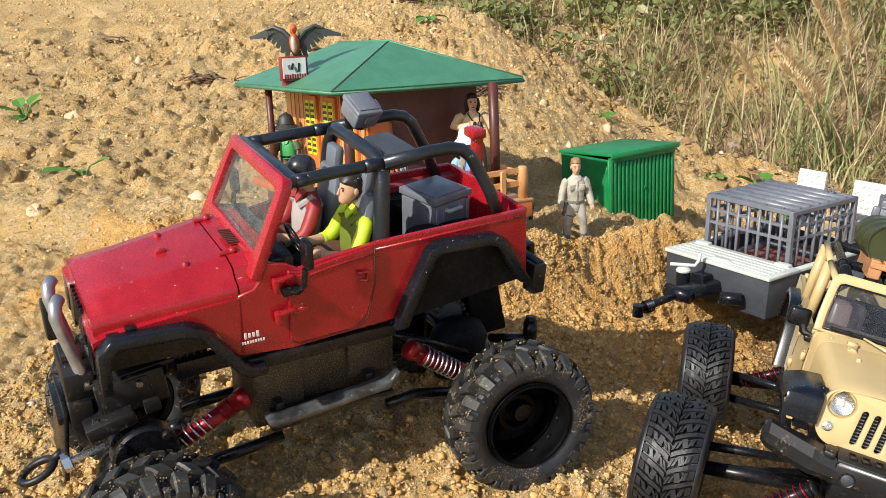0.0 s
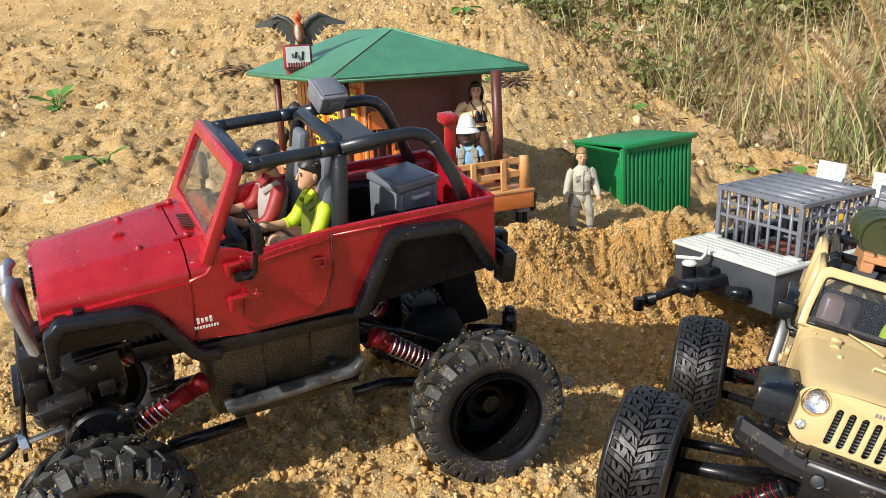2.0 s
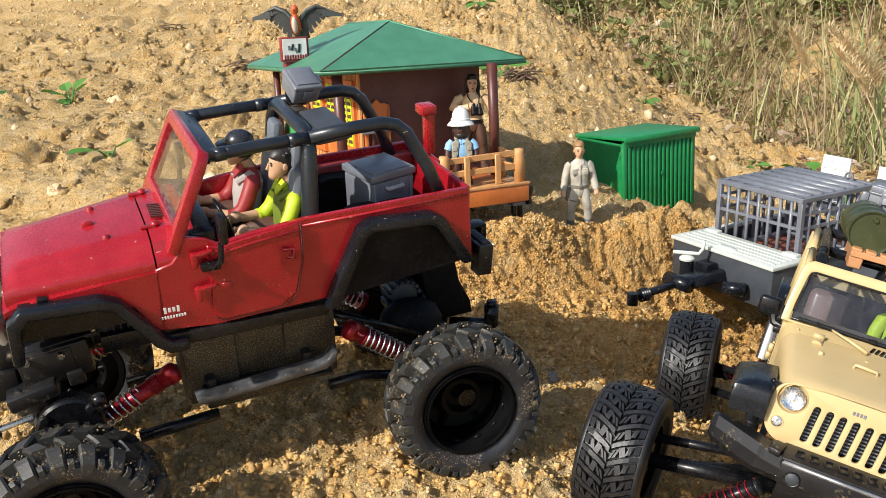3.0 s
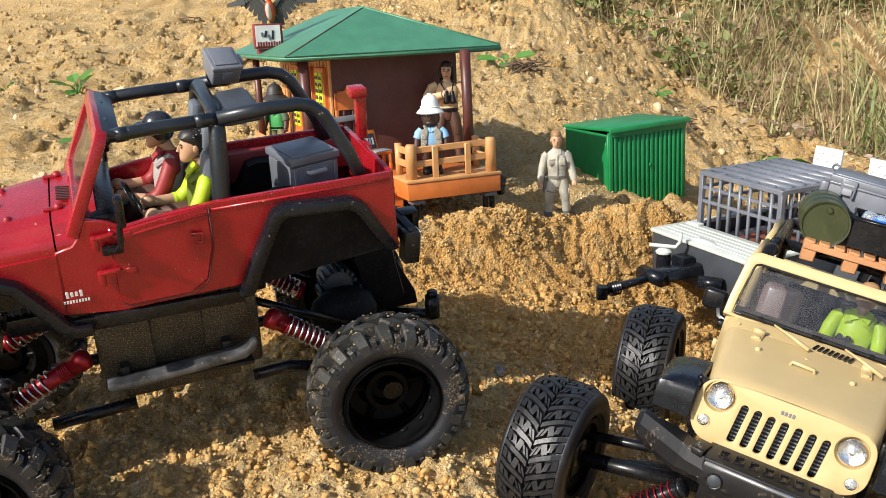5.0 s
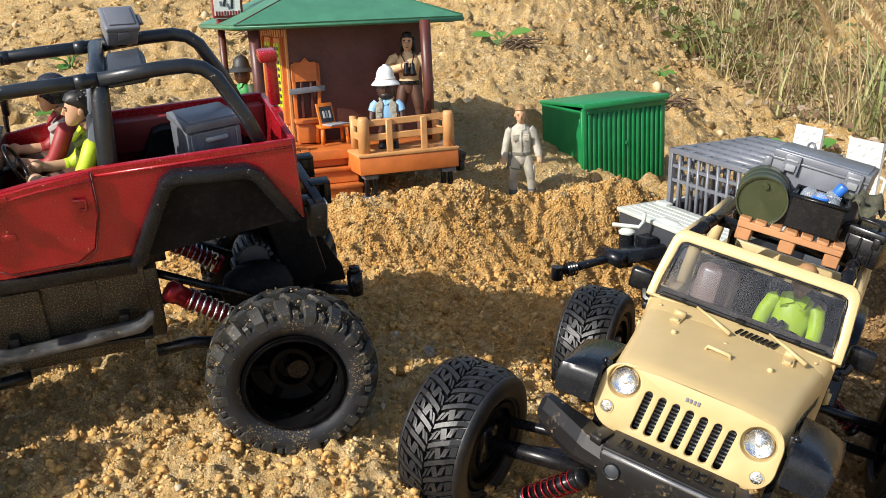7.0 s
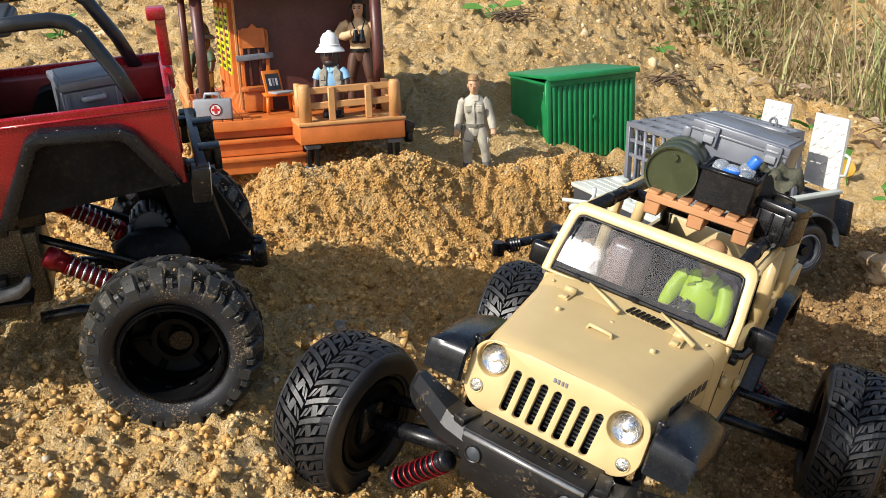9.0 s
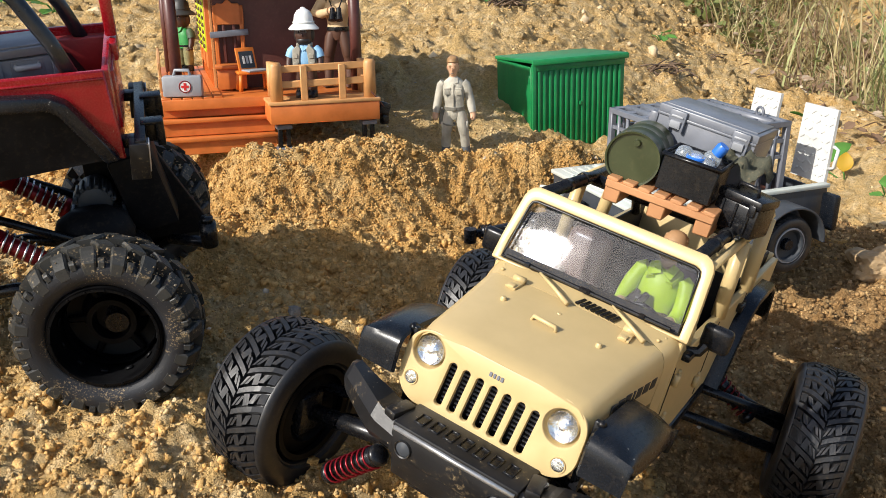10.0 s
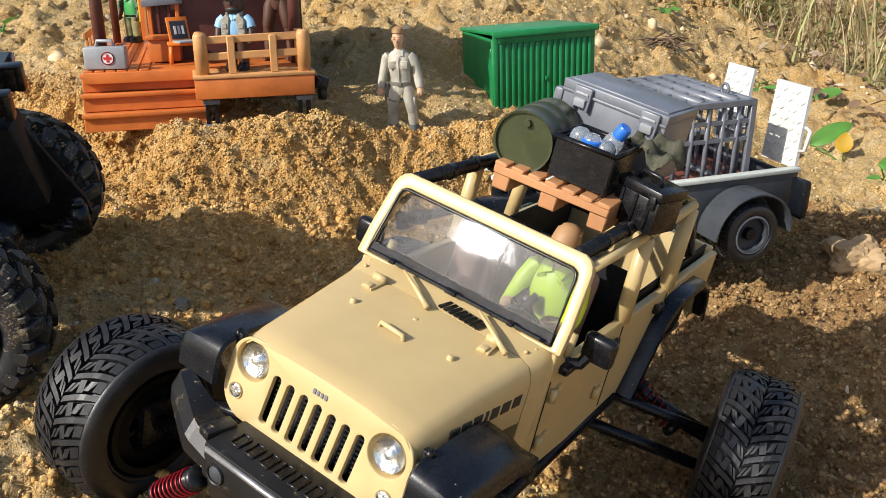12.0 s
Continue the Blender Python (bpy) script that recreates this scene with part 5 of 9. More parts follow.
for s in (-1, 1):
    hinge = Shape().box((0.0195, s * 0.0335, -0.0052), (0.011, 0.0065, 0.0016), (0, 6, s * 4), 0.0005).box((0.0235, s * 0.0335, -0.0048), (0.004, 0.004, 0.0022), (0, 6, 0), 0.0006).tube([(0.0150, s * 0.0335 - 0.0035, -0.0035), (0.0150, s * 0.0335 + 0.0035, -0.0035)], 0.0021, 10)
    part("hood_hinge", hinge, TAN, tan_hood)
    for x, y in ((0.009, s * 0.0475), (0.003, s * 0.0495)):
        part("rivet", Shape().ball((x, y, -0.0048), (0.0011, 0.0011, 0.0009), 8), TAN, tan_hood)
    wiper = Shape().tube([(0.0190, -0.0020, -0.0030), (0.0125, -0.0140, -0.0006), (0.0060, -0.0265, 0.0012)] if s < 0 else [(0.0205, 0.0430, -0.0036), (0.0135, 0.0305, -0.0008), (0.0062, 0.0180, 0.0012)], [0.0015, 0.0011, 0.0007], 10)
    part("wiper", wiper, TAN, tan_car)
    part("hood_catch", Shape().box((0.0865, s * 0.0510, -0.0225), (0.004, 0.0035, 0.010), (0, -6, 0), 0.0008).tube([(0.0865, s * 0.0515, -0.0175), (0.0865, s * 0.0535, -0.0195)], 0.0022, 8), BLACK, tan_car)

# face: a rounded plate with seven slots and dished lamp pockets
FX = 0.0925


def rounded(cy, cz, w, h, r, skew=0.0, n=5):
    """A rounded rectangle in (y, z), anticlockwise, leaning by skew."""
    out = []
    for qy, qz, a0 in ((1, 1, 0), (-1, 1, 90), (-1, -1, 180), (1, -1, 270)):
        for i in range(n + 1):
            a = math.radians(a0 + 90 * i / n)
            z = qz * (h / 2 - r) + r * math.sin(a)
            out.append((cy + qy * (w / 2 - r) + r * math.cos(a) + skew * z, cz + z))
    return out


def pierced(shape, outer, holes, x, depth, lip):
    """A plate in the plane x with holes through it and rounded lips."""
    loops = [(outer, -1.0)] + [(h, 1.0) for h in holes]
    edges = []
    for ring, sign in loops:
        c = Vector((sum(p[0] for p in ring) / len(ring), sum(p[1] for p in ring) / len(ring)))
        rows = []
        for grow, back in ((lip, 0.0), (lip * 0.4, lip * 0.12), (lip * 0.1, lip * 0.5), (0.0, lip), (0.0, depth)):
            row = []
            for p in ring:
                d = Vector(p) - c
                q = Vector(p) + d.normalized() * grow * sign
                row.append(shape.bm.verts.new((x - back, q.x, q.y)))
            rows.append(row)
        k = len(ring)
        for a, b in zip(rows, rows[1:]):
            for i in range(k):
                shape.bm.faces.new((a[i], a[(i + 1) % k], b[(i + 1) % k], b[i]))
        edges += [shape.bm.edges.get((rows[0][i], rows[0][(i + 1) % k])) for i in range(k)]
    bmesh.ops.triangle_fill(shape.bm, use_beauty=True, use_dissolve=False, edges=edges)
    bmesh.ops.recalc_face_normals(shape.bm, faces=shape.bm.faces)
    return shape


tilt_z = lambda y: -0.042 * y
LEANED = Matrix.Translation((0.0945, -0.0012, -0.0465)) @ pose(0, 0, 0, 0, -9, 0) @ Matrix.Translation((-0.0945, 0, 0.0450))
slots = [rounded(-0.0237 + 0.0078 * k, -0.0350 + tilt_z(-0.0237 + 0.0078 * k), 0.0043, 0.0240, 0.00214, 0.10) for k in range(7)]
lamps = [rounded(s * 0.0378, -0.0240 + tilt_z(s * 0.0378), 0.0182, 0.0182, 0.0090, n=8) for s in (-1, 1)]
outline = rounded(0.0, -0.0312, 0.1010, 0.0395, 0.0140, n=8)
front_ob = part("grille", pierced(Shape(), outline, slots + lamps, FX + 0.0022, 0.0024, 0.0010), TAN, tan_car, "tan grille with seven upright slots", m=LEANED)
part("radiator", Shape().box((0.0870, 0, -0.0340), (0.002, 0.062, 0.034)), BLACK, front_ob)
for k in range(7):
    for j in range(10):
        part("mesh_bar", Shape().box((0.0888, -0.0237 + 0.0078 * k, -0.0245 - 0.0023 * j), (0.0010, 0.0046, 0.0007)), GREY, front_ob)
badge = Shape()
for k, w in enumerate((0.0016, 0.0014, 0.0014, 0.0016)):
    badge.box((FX + 0.0024, -0.0030 + 0.0021 * k, -0.0180), (0.0006, w, 0.0024), bev=0.0002, seg=1)
part("badge", badge, GREY, front_ob, "small grey raised badge")
LAMP = axes((FX + 0.0026, 0, 0), (0, -1, 0), (1, 0, 0))
for s in (-1, 1):
    c = Matrix.Translation((0, s * 0.0378, -0.0240 + tilt_z(s * 0.0378))) @ LAMP
    lamp = part("headlight", Shape().lathe([(0.0093, -0.0008), (0.0086, -0.0044), (0.0077, -0.0050), (0.0075, -0.0080)], 32, c), TAN, front_ob, "round headlight in a dished tan pocket")
    part("reflector", Shape().lathe([(0.0077, -0.0046), (0.0075, -0.0022), (0.0060, -0.0032), (0.0040, -0.0040), (0.0020, -0.0042), (0.0018, -0.0016), (0, -0.0010)], 20, c), FACETS, lamp, "faceted silver reflector")
    part("lens", Shape().lathe([(0, 0.0024), (0.0026, 0.0020), (0.0050, 0.0010), (0.0069, -0.0008), (0.0078, -0.0036)], 28, c), LENS, lamp, "clear lens").visible_shadow = False
    c2 = Matrix.Translation((-0.0002, s * 0.0425, -0.0408 + tilt_z(s * 0.0425))) @ LAMP
    ind = part("indicator", Shape().lathe([(0.0040, -0.0006), (0.0038, 0.0006), (0.0033, 0.0002), (0.0031, -0.001)], 18, c2), TAN, front_ob)
    part("reflector", Shape().lathe([(0.0033, 0.0004), (0.0024, 0.0008), (0.0012, 0.0006), (0, 0.0009)], 12, c2), FACETS, ind)
    part("lens", Shape().lathe([(0, 0.0026), (0.0022, 0.0020), (0.0034, 0.0008)], 16, c2), LENS, ind).visible_shadow = False

# windscreen
T0, T1 = Vector((0.0, 0, 0.0)), Vector((-0.0142, 0, 0.0300))
SLOPE = (T1 - T0).normalized()
OUT = Vector((SLOPE.z, 0, -SLOPE.x))
wsf = Shape()


def ws_point(y, up, deep):
    return T0 + SLOPE * up - OUT * deep + Vector((0, y, 0))


half = [(0.0605, -0.004), (0.0600, 0.010), (0.0575, 0.036), (0.0562, 0.0395), (0.0540, 0.0420), (0.0505, 0.0435)]
inner = [(0.0548, -0.002), (0.0543, 0.010), (0.0517, 0.031), (0.0510, 0.0335), (0.0498, 0.0350), (0.0475, 0.0358)]
ring_frame(wsf, [[(-y, u) for y, u in o] + [(y, u) for y, u in o[::-1]] for o in (half, inner)], ws_point, 0.0006, 0.0056, 0.0012)
wsf_ob = part("windscreen_frame", wsf, TAN, tan_car, "tan windscreen frame")
gl = [ws_point(y, u, 0.0016) for y, u in ((-0.0540, -0.001), (0.0540, -0.001), (0.0513, 0.031), (0.0505, 0.0338), (0.0475, 0.0350), (-0.0475, 0.0350), (-0.0505, 0.0338), (-0.0513, 0.031))]


def flexed(v, up):
    """Depth of the slightly bowed and twisted sheet behind its plane."""
    q, p = min(max(v, -0.045), 0.008), min(max(up, 0.0170), 0.0255) - 0.0170
    bow = -0.006 * v + 1.5 * (q * q / 2 + q * (v - q))
    return 0.0014 + bow - 0.004 * up + 5.7 * (p * p / 2 + p * (up - 0.0170 - p))


screen = Shape()
cols, rows = 36, 30
lay = []
for back in (0.0, 0.0007):
    for i in range(rows + 1):
        up = -0.001 + 0.0360 * i / rows
        wide = 0.0540 - 0.0027 * i / rows - (0.004 * max(0, up - 0.030) / 0.005)
        for j in range(cols + 1):
            v = wide * (2 * j / cols - 1)
            lay.append(screen.bm.verts.new(ws_point(v, up, flexed(v, up) + back)))
cell = lambda b, i, j: lay[b * (rows + 1) * (cols + 1) + i * (cols + 1) + j]
for i in range(rows):
    for j in range(cols):
        screen.bm.faces.new((cell(0, i, j), cell(0, i, j + 1), cell(0, i + 1, j + 1), cell(0, i + 1, j)))
        screen.bm.faces.new((cell(1, i, j), cell(1, i + 1, j), cell(1, i + 1, j + 1), cell(1, i, j + 1)))
rim_loop = [(0, j) for j in range(cols)] + [(i, cols) for i in range(rows)] + [(rows, j) for j in range(cols, 0, -1)] + [(i, 0) for i in range(rows, 0, -1)]
for (i, j), (k, n) in zip(rim_loop, rim_loop[1:] + rim_loop[:1]):
    screen.bm.faces.new((cell(0, k, n), cell(0, i, j), cell(1, i, j), cell(1, k, n)))
bmesh.ops.recalc_face_normals(screen.bm, faces=screen.bm.faces[:])
part("windscreen", screen, GLASS, wsf_ob, "clear dusty plastic windscreen").visible_shadow = False
part("cowl_strip", Shape().sheet([ws_point(y, u, 0.0012) for y, u in ((-0.0540, -0.0015), (0.0540, -0.0015), (0.0537, 0.0042), (-0.0537, 0.0042))], 0.0006), DUSTY, wsf_ob, "dusty dark strip under the glass")
part("seal", Shape().tube([p + OUT * 0.0012 for p in gl], 0.0008, 6, closed=True), BLACK, wsf_ob, "thin black seal")
part("wiper_bar", Shape().tube([(0.0030, -0.050, 0.0012), (0.0030, 0.050, 0.0012)], 0.0010, 6).box((0.0034, -0.036, 0.0014), (0.003, 0.003, 0.002)).box((0.0034, 0.000, 0.0014), (0.003, 0.006, 0.002)).box((0.0034, 0.034, 0.0014), (0.003, 0.003, 0.002)), BLACK, wsf_ob)

# tub, doors and pillars
for s in (-1, 1):
    y = s * 0.0560
    side = Shape()
    side.prism([(-0.002, -0.006), (0.004, -0.078), (-0.118, -0.084), (-0.126, -0.070), (-0.142, -0.036), (-0.160, -0.028), (-0.205, -0.028), (-0.222, -0.036), (-0.240, -0.066), (-0.252, -0.066), (-0.250, -0.020), (-0.020, -0.017), (-0.010, -0.008)], y - s * 0.003, y + s * 0.0022, 0.0008, 1)
    side_ob = part("side_panel", side, TAN, tan_car)
    frame_bits = Shape()
    for a, b, r in (((-0.020, y, -0.017), (-0.024, y * 0.985, -0.003), 0.0026), ((-0.0900, y, -0.019), (-0.0920, y * 0.96, 0.030), 0.0046), ((-0.1560, y, -0.020), (-0.1600, y * 0.95, 0.031), 0.0048), ((-0.0195, y * 0.97, 0.0325), (-0.0890, y * 0.96, 0.0310), 0.0026), ((-0.0950, y * 0.96, 0.0310), (-0.1640, y * 0.95, 0.0325), 0.0030)):
        frame_bits.tube([a, b], r, 8)
    part("door_frame", frame_bits, TAN, side_ob)
    for x in (-0.030, -0.096):
        for z in (-0.030, -0.058):
            part("hinge", Shape().box((x + 0.018, y + s * 0.0032, z), (0.0085, 0.0024, 0.0034), bev=0.0008).box((x + 0.0135, y + s * 0.0030, z), (0.004, 0.0020, 0.0058), bev=0.0007).tube([(x + 0.0215, y + s * 0.0040, z - 0.0034), (x + 0.0215, y + s * 0.0040, z + 0.0034)], 0.0019, 10), TAN, side_ob)
        part("door_handle", Shape().box((x - 0.048, y + s * 0.004, -0.0275), (0.010, 0.003, 0.004), (0, 8, 0), 0.001).box((x - 0.042, y + s * 0.004, -0.0265), (0.004, 0.004, 0.006), bev=0.001), BLACK, side_ob, "black door handle")
    for x in (-0.0055, -0.0900, -0.1560):
        part("door_gap", Shape().box((x, y + s * 0.0023, -0.048), (0.0007, 0.0006, 0.054), (0, 3, 0)), BLACK, side_ob)
    mir = Shape().box((-0.0225, s * 0.0700, -0.0040), (0.007, 0.0165, 0.0150), bev=0.003, seg=3).tube([(-0.018, s * 0.058, -0.016), (-0.020, s * 0.064, -0.014), (-0.0215, s * 0.066, -0.009)], 0.0030, 8).box((-0.016, s * 0.0600, -0.0165), (0.012, 0.006, 0.005), bev=0.0015)
    part("mirror", mir, BLACK, side_ob, "glossy black wing mirror")
    # wings
    wing = Shape()
    rings = []
    for x, z, out in ((0.026, -0.0520, 0.0745), (0.029, -0.0440, 0.0755), (0.034, -0.0330, 0.0765), (0.041, -0.0245, 0.0770), (0.052, -0.0205, 0.0770), (0.075, -0.0188, 0.0765), (0.088, -0.0184, 0.0755), (0.0940, -0.0194, 0.0750), (0.0975, -0.0222, 0.0745), (0.0990, -0.0262, 0.0740), (0.0996, -0.0320, 0.0738), (0.1000, -0.0400, 0.0735)):
        k = 0.0 if x < 0.035 else min(1.0, max(0.0, (0.1000 - x) / 0.008))
        away = Vector((0.0017, 0, 0)) if x > 0.1 else (Vector((-0.0012, 0, 0)) if x < 0.035 else Vector((0, 0, 0)))
        inn = 0.0525
        top = [(inn, 0.0), (inn + (out - inn) * 0.5, -0.0012 * k), (out - 0.0045, -0.0042 * k), (out - 0.0015, -0.0058 * k), (out, -0.0088 * k), (out + 0.0004, -0.0130 * k)]
        rings.append([(x, s * y, z + d) for y, d in top] + [(x - 0.0017 * (1 - k) * (1 if x > 0.06 else -1), s * (y - 0.0013), z + d - 0.0016 * k) for y, d in top[::-1]])
    rings = [r + r[:1] for r in rings]
    loft(wing, rings)
    bmesh.ops.remove_doubles(wing.bm, verts=wing.bm.verts, dist=1e-6)
    part("fender_flare", wing, TRIM, tan_car, "glossy black rounded wing")
    line = [(-0.122, -0.080), (-0.130, -0.062), (-0.137, -0.046), (-0.145, -0.0335), (-0.160, -0.0245), (-0.182, -0.0240), (-0.205, -0.0245), (-0.223, -0.033), (-0.233, -0.047), (-0.242, -0.064)]
    arch = Shape()
    ring_of = lambda x, z, n: [(x + n[0] * d, s * y, z + n[1] * d) for y, d in ((0.0560, 0.0), (0.0655, 0.0), (0.0675, -0.0010), (0.0682, -0.0040), (0.0672, -0.0062), (0.0655, -0.0040), (0.0640, -0.0022), (0.0560, -0.0020))]
    rings = []
    for k, (x, z) in enumerate(line):
        a, b = Vector(line[max(k - 1, 0)]), Vector(line[min(k + 1, len(line) - 1)])
        t = (b - a).normalized()
        rings.append(ring_of(x, z, (t.y, -t.x)))
    loft(arch, [r + r[:1] for r in rings])
    bmesh.ops.remove_doubles(arch.bm, verts=arch.bm.verts, dist=1e-6)
    part("fender_flare", arch, TRIM, tan_car, "black wheel arch")
    part("sill", Shape().box((-0.055, s * 0.0560, -0.084), (0.125, 0.008, 0.008), (0, 3, 0), 0.002), BLACK, tan_car)
    part("tail_light", Shape().box((-0.2515, s * 0.049, -0.030), (0.003, 0.010, 0.012), bev=0.002), REDMETAL, tan_car)
letters = Shape()
at = 0.0690
for wide in (0.0062, 0.0062, 0.0060, 0.0022, 0.0058, 0.0064, 0.0062):
    x = at - wide / 2
    edge_y = float(np.interp(x, [0.0135, 0.050, 0.080, 0.090], [0.0555, 0.0515, 0.0494, 0.0486])) * 1.0035
    letters.box((x, edge_y, -0.0212 - 0.0012 * (0.069 - x) / 0.05), (wide, 0.0007, 0.0060), (0, -2, -6), 0.0002, 1)
    at -= wide + 0.0020
part("side_marking", letters, DARKDECAL, tan_hood, "row of black block markings")
part("tail_panel", Shape().box((-0.249, 0, -0.045), (0.005, 0.108, 0.055), bev=0.001), TAN, tan_car)
part("floor_pan", Shape().box((-0.12, 0, -0.080), (0.25, 0.104, 0.004)).box((0.000, 0, -0.045), (0.004, 0.104, 0.070)), BLACK, tan_car)
for y in (-0.029, 0.029):
    part("seat", Shape().box((-0.052, y, -0.052), (0.036, 0.036, 0.016), bev=0.005).box((-0.074, y - 0.002, -0.022), (0.012, 0.029, 0.056), (0, -10, 0), 0.006, 3), plastic("seat_brown", (0.20, 0.125, 0.10), 0.30, 0.03) if y < 0 else bpy.data.materials["seat_brown"], tan_car, "pale pinkish-brown bucket seat")
for y in (-0.0505, 0.0505):
    part("inner_panel", Shape().box((-0.172, y, -0.046), (0.140, 0.002, 0.062), bev=0.0006), WELL, tan_car, "plain black inner side panel")
part("bulkhead", Shape().box((-0.100, 0, -0.036), (0.003, 0.104, 0.078), (0, -6, 0), 0.001), WELL, tan_car, "plain black panel behind the seats")
part("dashboard", Shape().box((-0.012, 0, -0.014), (0.018, 0.104, 0.020), bev=0.004), BLACK, tan_car)
part("steering_wheel", Shape().tube([(-0.028 + 0.004 * math.sin(t), 0.027 + 0.0115 * math.cos(t), -0.015 + 0.011 * math.sin(t)) for t in (6.2832 * i / 20 for i in range(20))], 0.0013, 6, closed=True).tube([(-0.028, 0.0160, -0.015), (-0.028, 0.038, -0.015)], 0.001, 6), BLACK, tan_car)
for s in (-1, 1):
    part("roll_bar", Shape().tube([(-0.020, s * 0.047, 0.0365), (-0.090, s * 0.046, 0.0350), (-0.160, s * 0.046, 0.0345), (-0.180, s * 0.047, 0.028), (-0.215, s * 0.048, -0.016)], 0.0038, 12), BLACK, tan_car)
    for x in (-0.050, -0.075):
        part("clamp", Shape().lathe([(0.0038, -0.002), (0.0045, -0.002), (0.0045, 0.002), (0.0038, 0.002)], 12, axes((x, s * 0.0465, 0.0357), (0, 1, 0), (-1, 0, 0))), BLACK, tan_car)
part("cross_bar", Shape().tube([(-0.092, -0.046, 0.033), (-0.092, 0.046, 0.033)], 0.004, 10).tube([(-0.160, -0.046, 0.0345), (-0.160, 0.046, 0.0345)], 0.004, 10), BLACK, tan_car)

# bumper and running gear
bar_ob = part("front_bumper", Shape().box((0.1095, 0, -0.0610), (0.018, 0.070, 0.016), bev=0.0022), SCUFFED, tan_car, "chunky black winch bumper, scuffed and sandy")
part("top_plate", Shape().box((0.1045, 0, -0.0525), (0.027, 0.070, 0.003), bev=0.001), SCUFFED, bar_ob)
part("lower_plate", Shape().box((0.1120, 0, -0.0750), (0.006, 0.066, 0.016), (0, 16, 0), 0.001), SCUFFED, bar_ob, "scuffed plate under the bumper")
for s in (-1, 1):
    stations = ((0.0330, 0.1000, 0.1185, -0.0690, -0.0530), (0.0455, 0.0985, 0.1168, -0.0690, -0.0518), (0.0490, 0.0975, 0.1160, -0.0695, -0.0508), (0.0600, 0.0945, 0.1095, -0.0695, -0.0505), (0.0770, 0.0885, 0.0995, -0.0675, -0.0500), (0.0805, 0.0880, 0.0965, -0.0650, -0.0515))
    wing_rings = [[(x0, s * y, z0), (x1 - 0.003, s * y, z0), (x1, s * y, z0 + 0.0045), (x1, s * y, z1 - 0.0060), (x1 - 0.0045, s * y, z1), (x0, s * y, z1)] for y, x0, x1, z0, z1 in stations]
    arm = loft(Shape(), [r + r[:1] for r in wing_rings])
    bmesh.ops.remove_doubles(arm.bm, verts=arm.bm.verts, dist=1e-6)
    arm.flat = True
    part("bumper_wing", arm, SCUFFED, bar_ob, "angular swept-back bumper end")
    part("eyelet", Shape().lathe([(0.0016, 0.0), (0.0030, 0.0), (0.0030, 0.0012), (0.0016, 0.0012)], 14, Matrix.Translation((0.1040, s * 0.0400, -0.0512)) @ pose(0, 0, 0, 90, 0, 0)), BLACK, bar_ob)
    part("bumper_step", Shape().box((0.1070, s * 0.0385, -0.0520), (0.0150, 0.0075, 0.0050), (0, 0, s * 12), 0.0012), SCUFFED, bar_ob)
for k in range(7):
    y = -0.0252 + k * 0.0084
    rim_box = Shape().box((0.1065, y, -0.0515), (0.0085, 0.0052, 0.0012))
    for dx, dy, a, b in ((0.0041, 0, 0.0008, 0.0052), (-0.0041, 0, 0.0008, 0.0052), (0, 0.0024, 0.0088, 0.0008), (0, -0.0024, 0.0088, 0.0008)):
        rim_box.box((0.1065 + dx, y + dy, -0.0508), (a, b, 0.0016), bev=0.0003, seg=1)
    part("bumper_slot", rim_box, BLACK, bar_ob)
for s in (-1, 1):
    part("fog_light", Shape().m(0).lathe([(0.0040, 0.0010), (0.0046, 0.0014), (0.0050, 0.0004), (0.0052, -0.003)], 20, Matrix.Translation((0.1182 - FX - 0.0026, s * 0.026, -0.0625)) @ LAMP).m(1).lathe([(0, 0.0016), (0.0022, 0.0013), (0.0041, 0.0004)], 16, Matrix.Translation((0.1182 - FX - 0.0026, s * 0.026, -0.0625)) @ LAMP), [SCUFFED, SLATE], bar_ob, "round dusty fog light")
part("lip", Shape().tube([(0.1178, -0.0335, -0.0540), (0.1182, 0.0, -0.0540), (0.1178, 0.0335, -0.0540)], 0.0014, 8), WORN, bar_ob, "worn silvery edge")
part("chassis", Shape().box((-0.070, 0, -0.098), (0.30, 0.050, 0.026), bev=0.003).box((0.080, 0, -0.082), (0.040, 0.060, 0.030), bev=0.003), BLACK, tan_car)
YI = YJ.inverted()
TYRES = (((0.1525, 0.5630, 0.0235), (-0.905, 0.40, 0.13), 0.0485, -1), ((0.4748, 0.7044, -0.0672), (0.955, -0.22, -0.18), 0.0520, 1), ((0.2343, 0.7678, -0.0204), (-0.954, 0.295, 0.062), 0.0520, -1), ((0.3930, 0.4700, -0.0350), (0.905, -0.40, -0.13), 0.0485, 1))
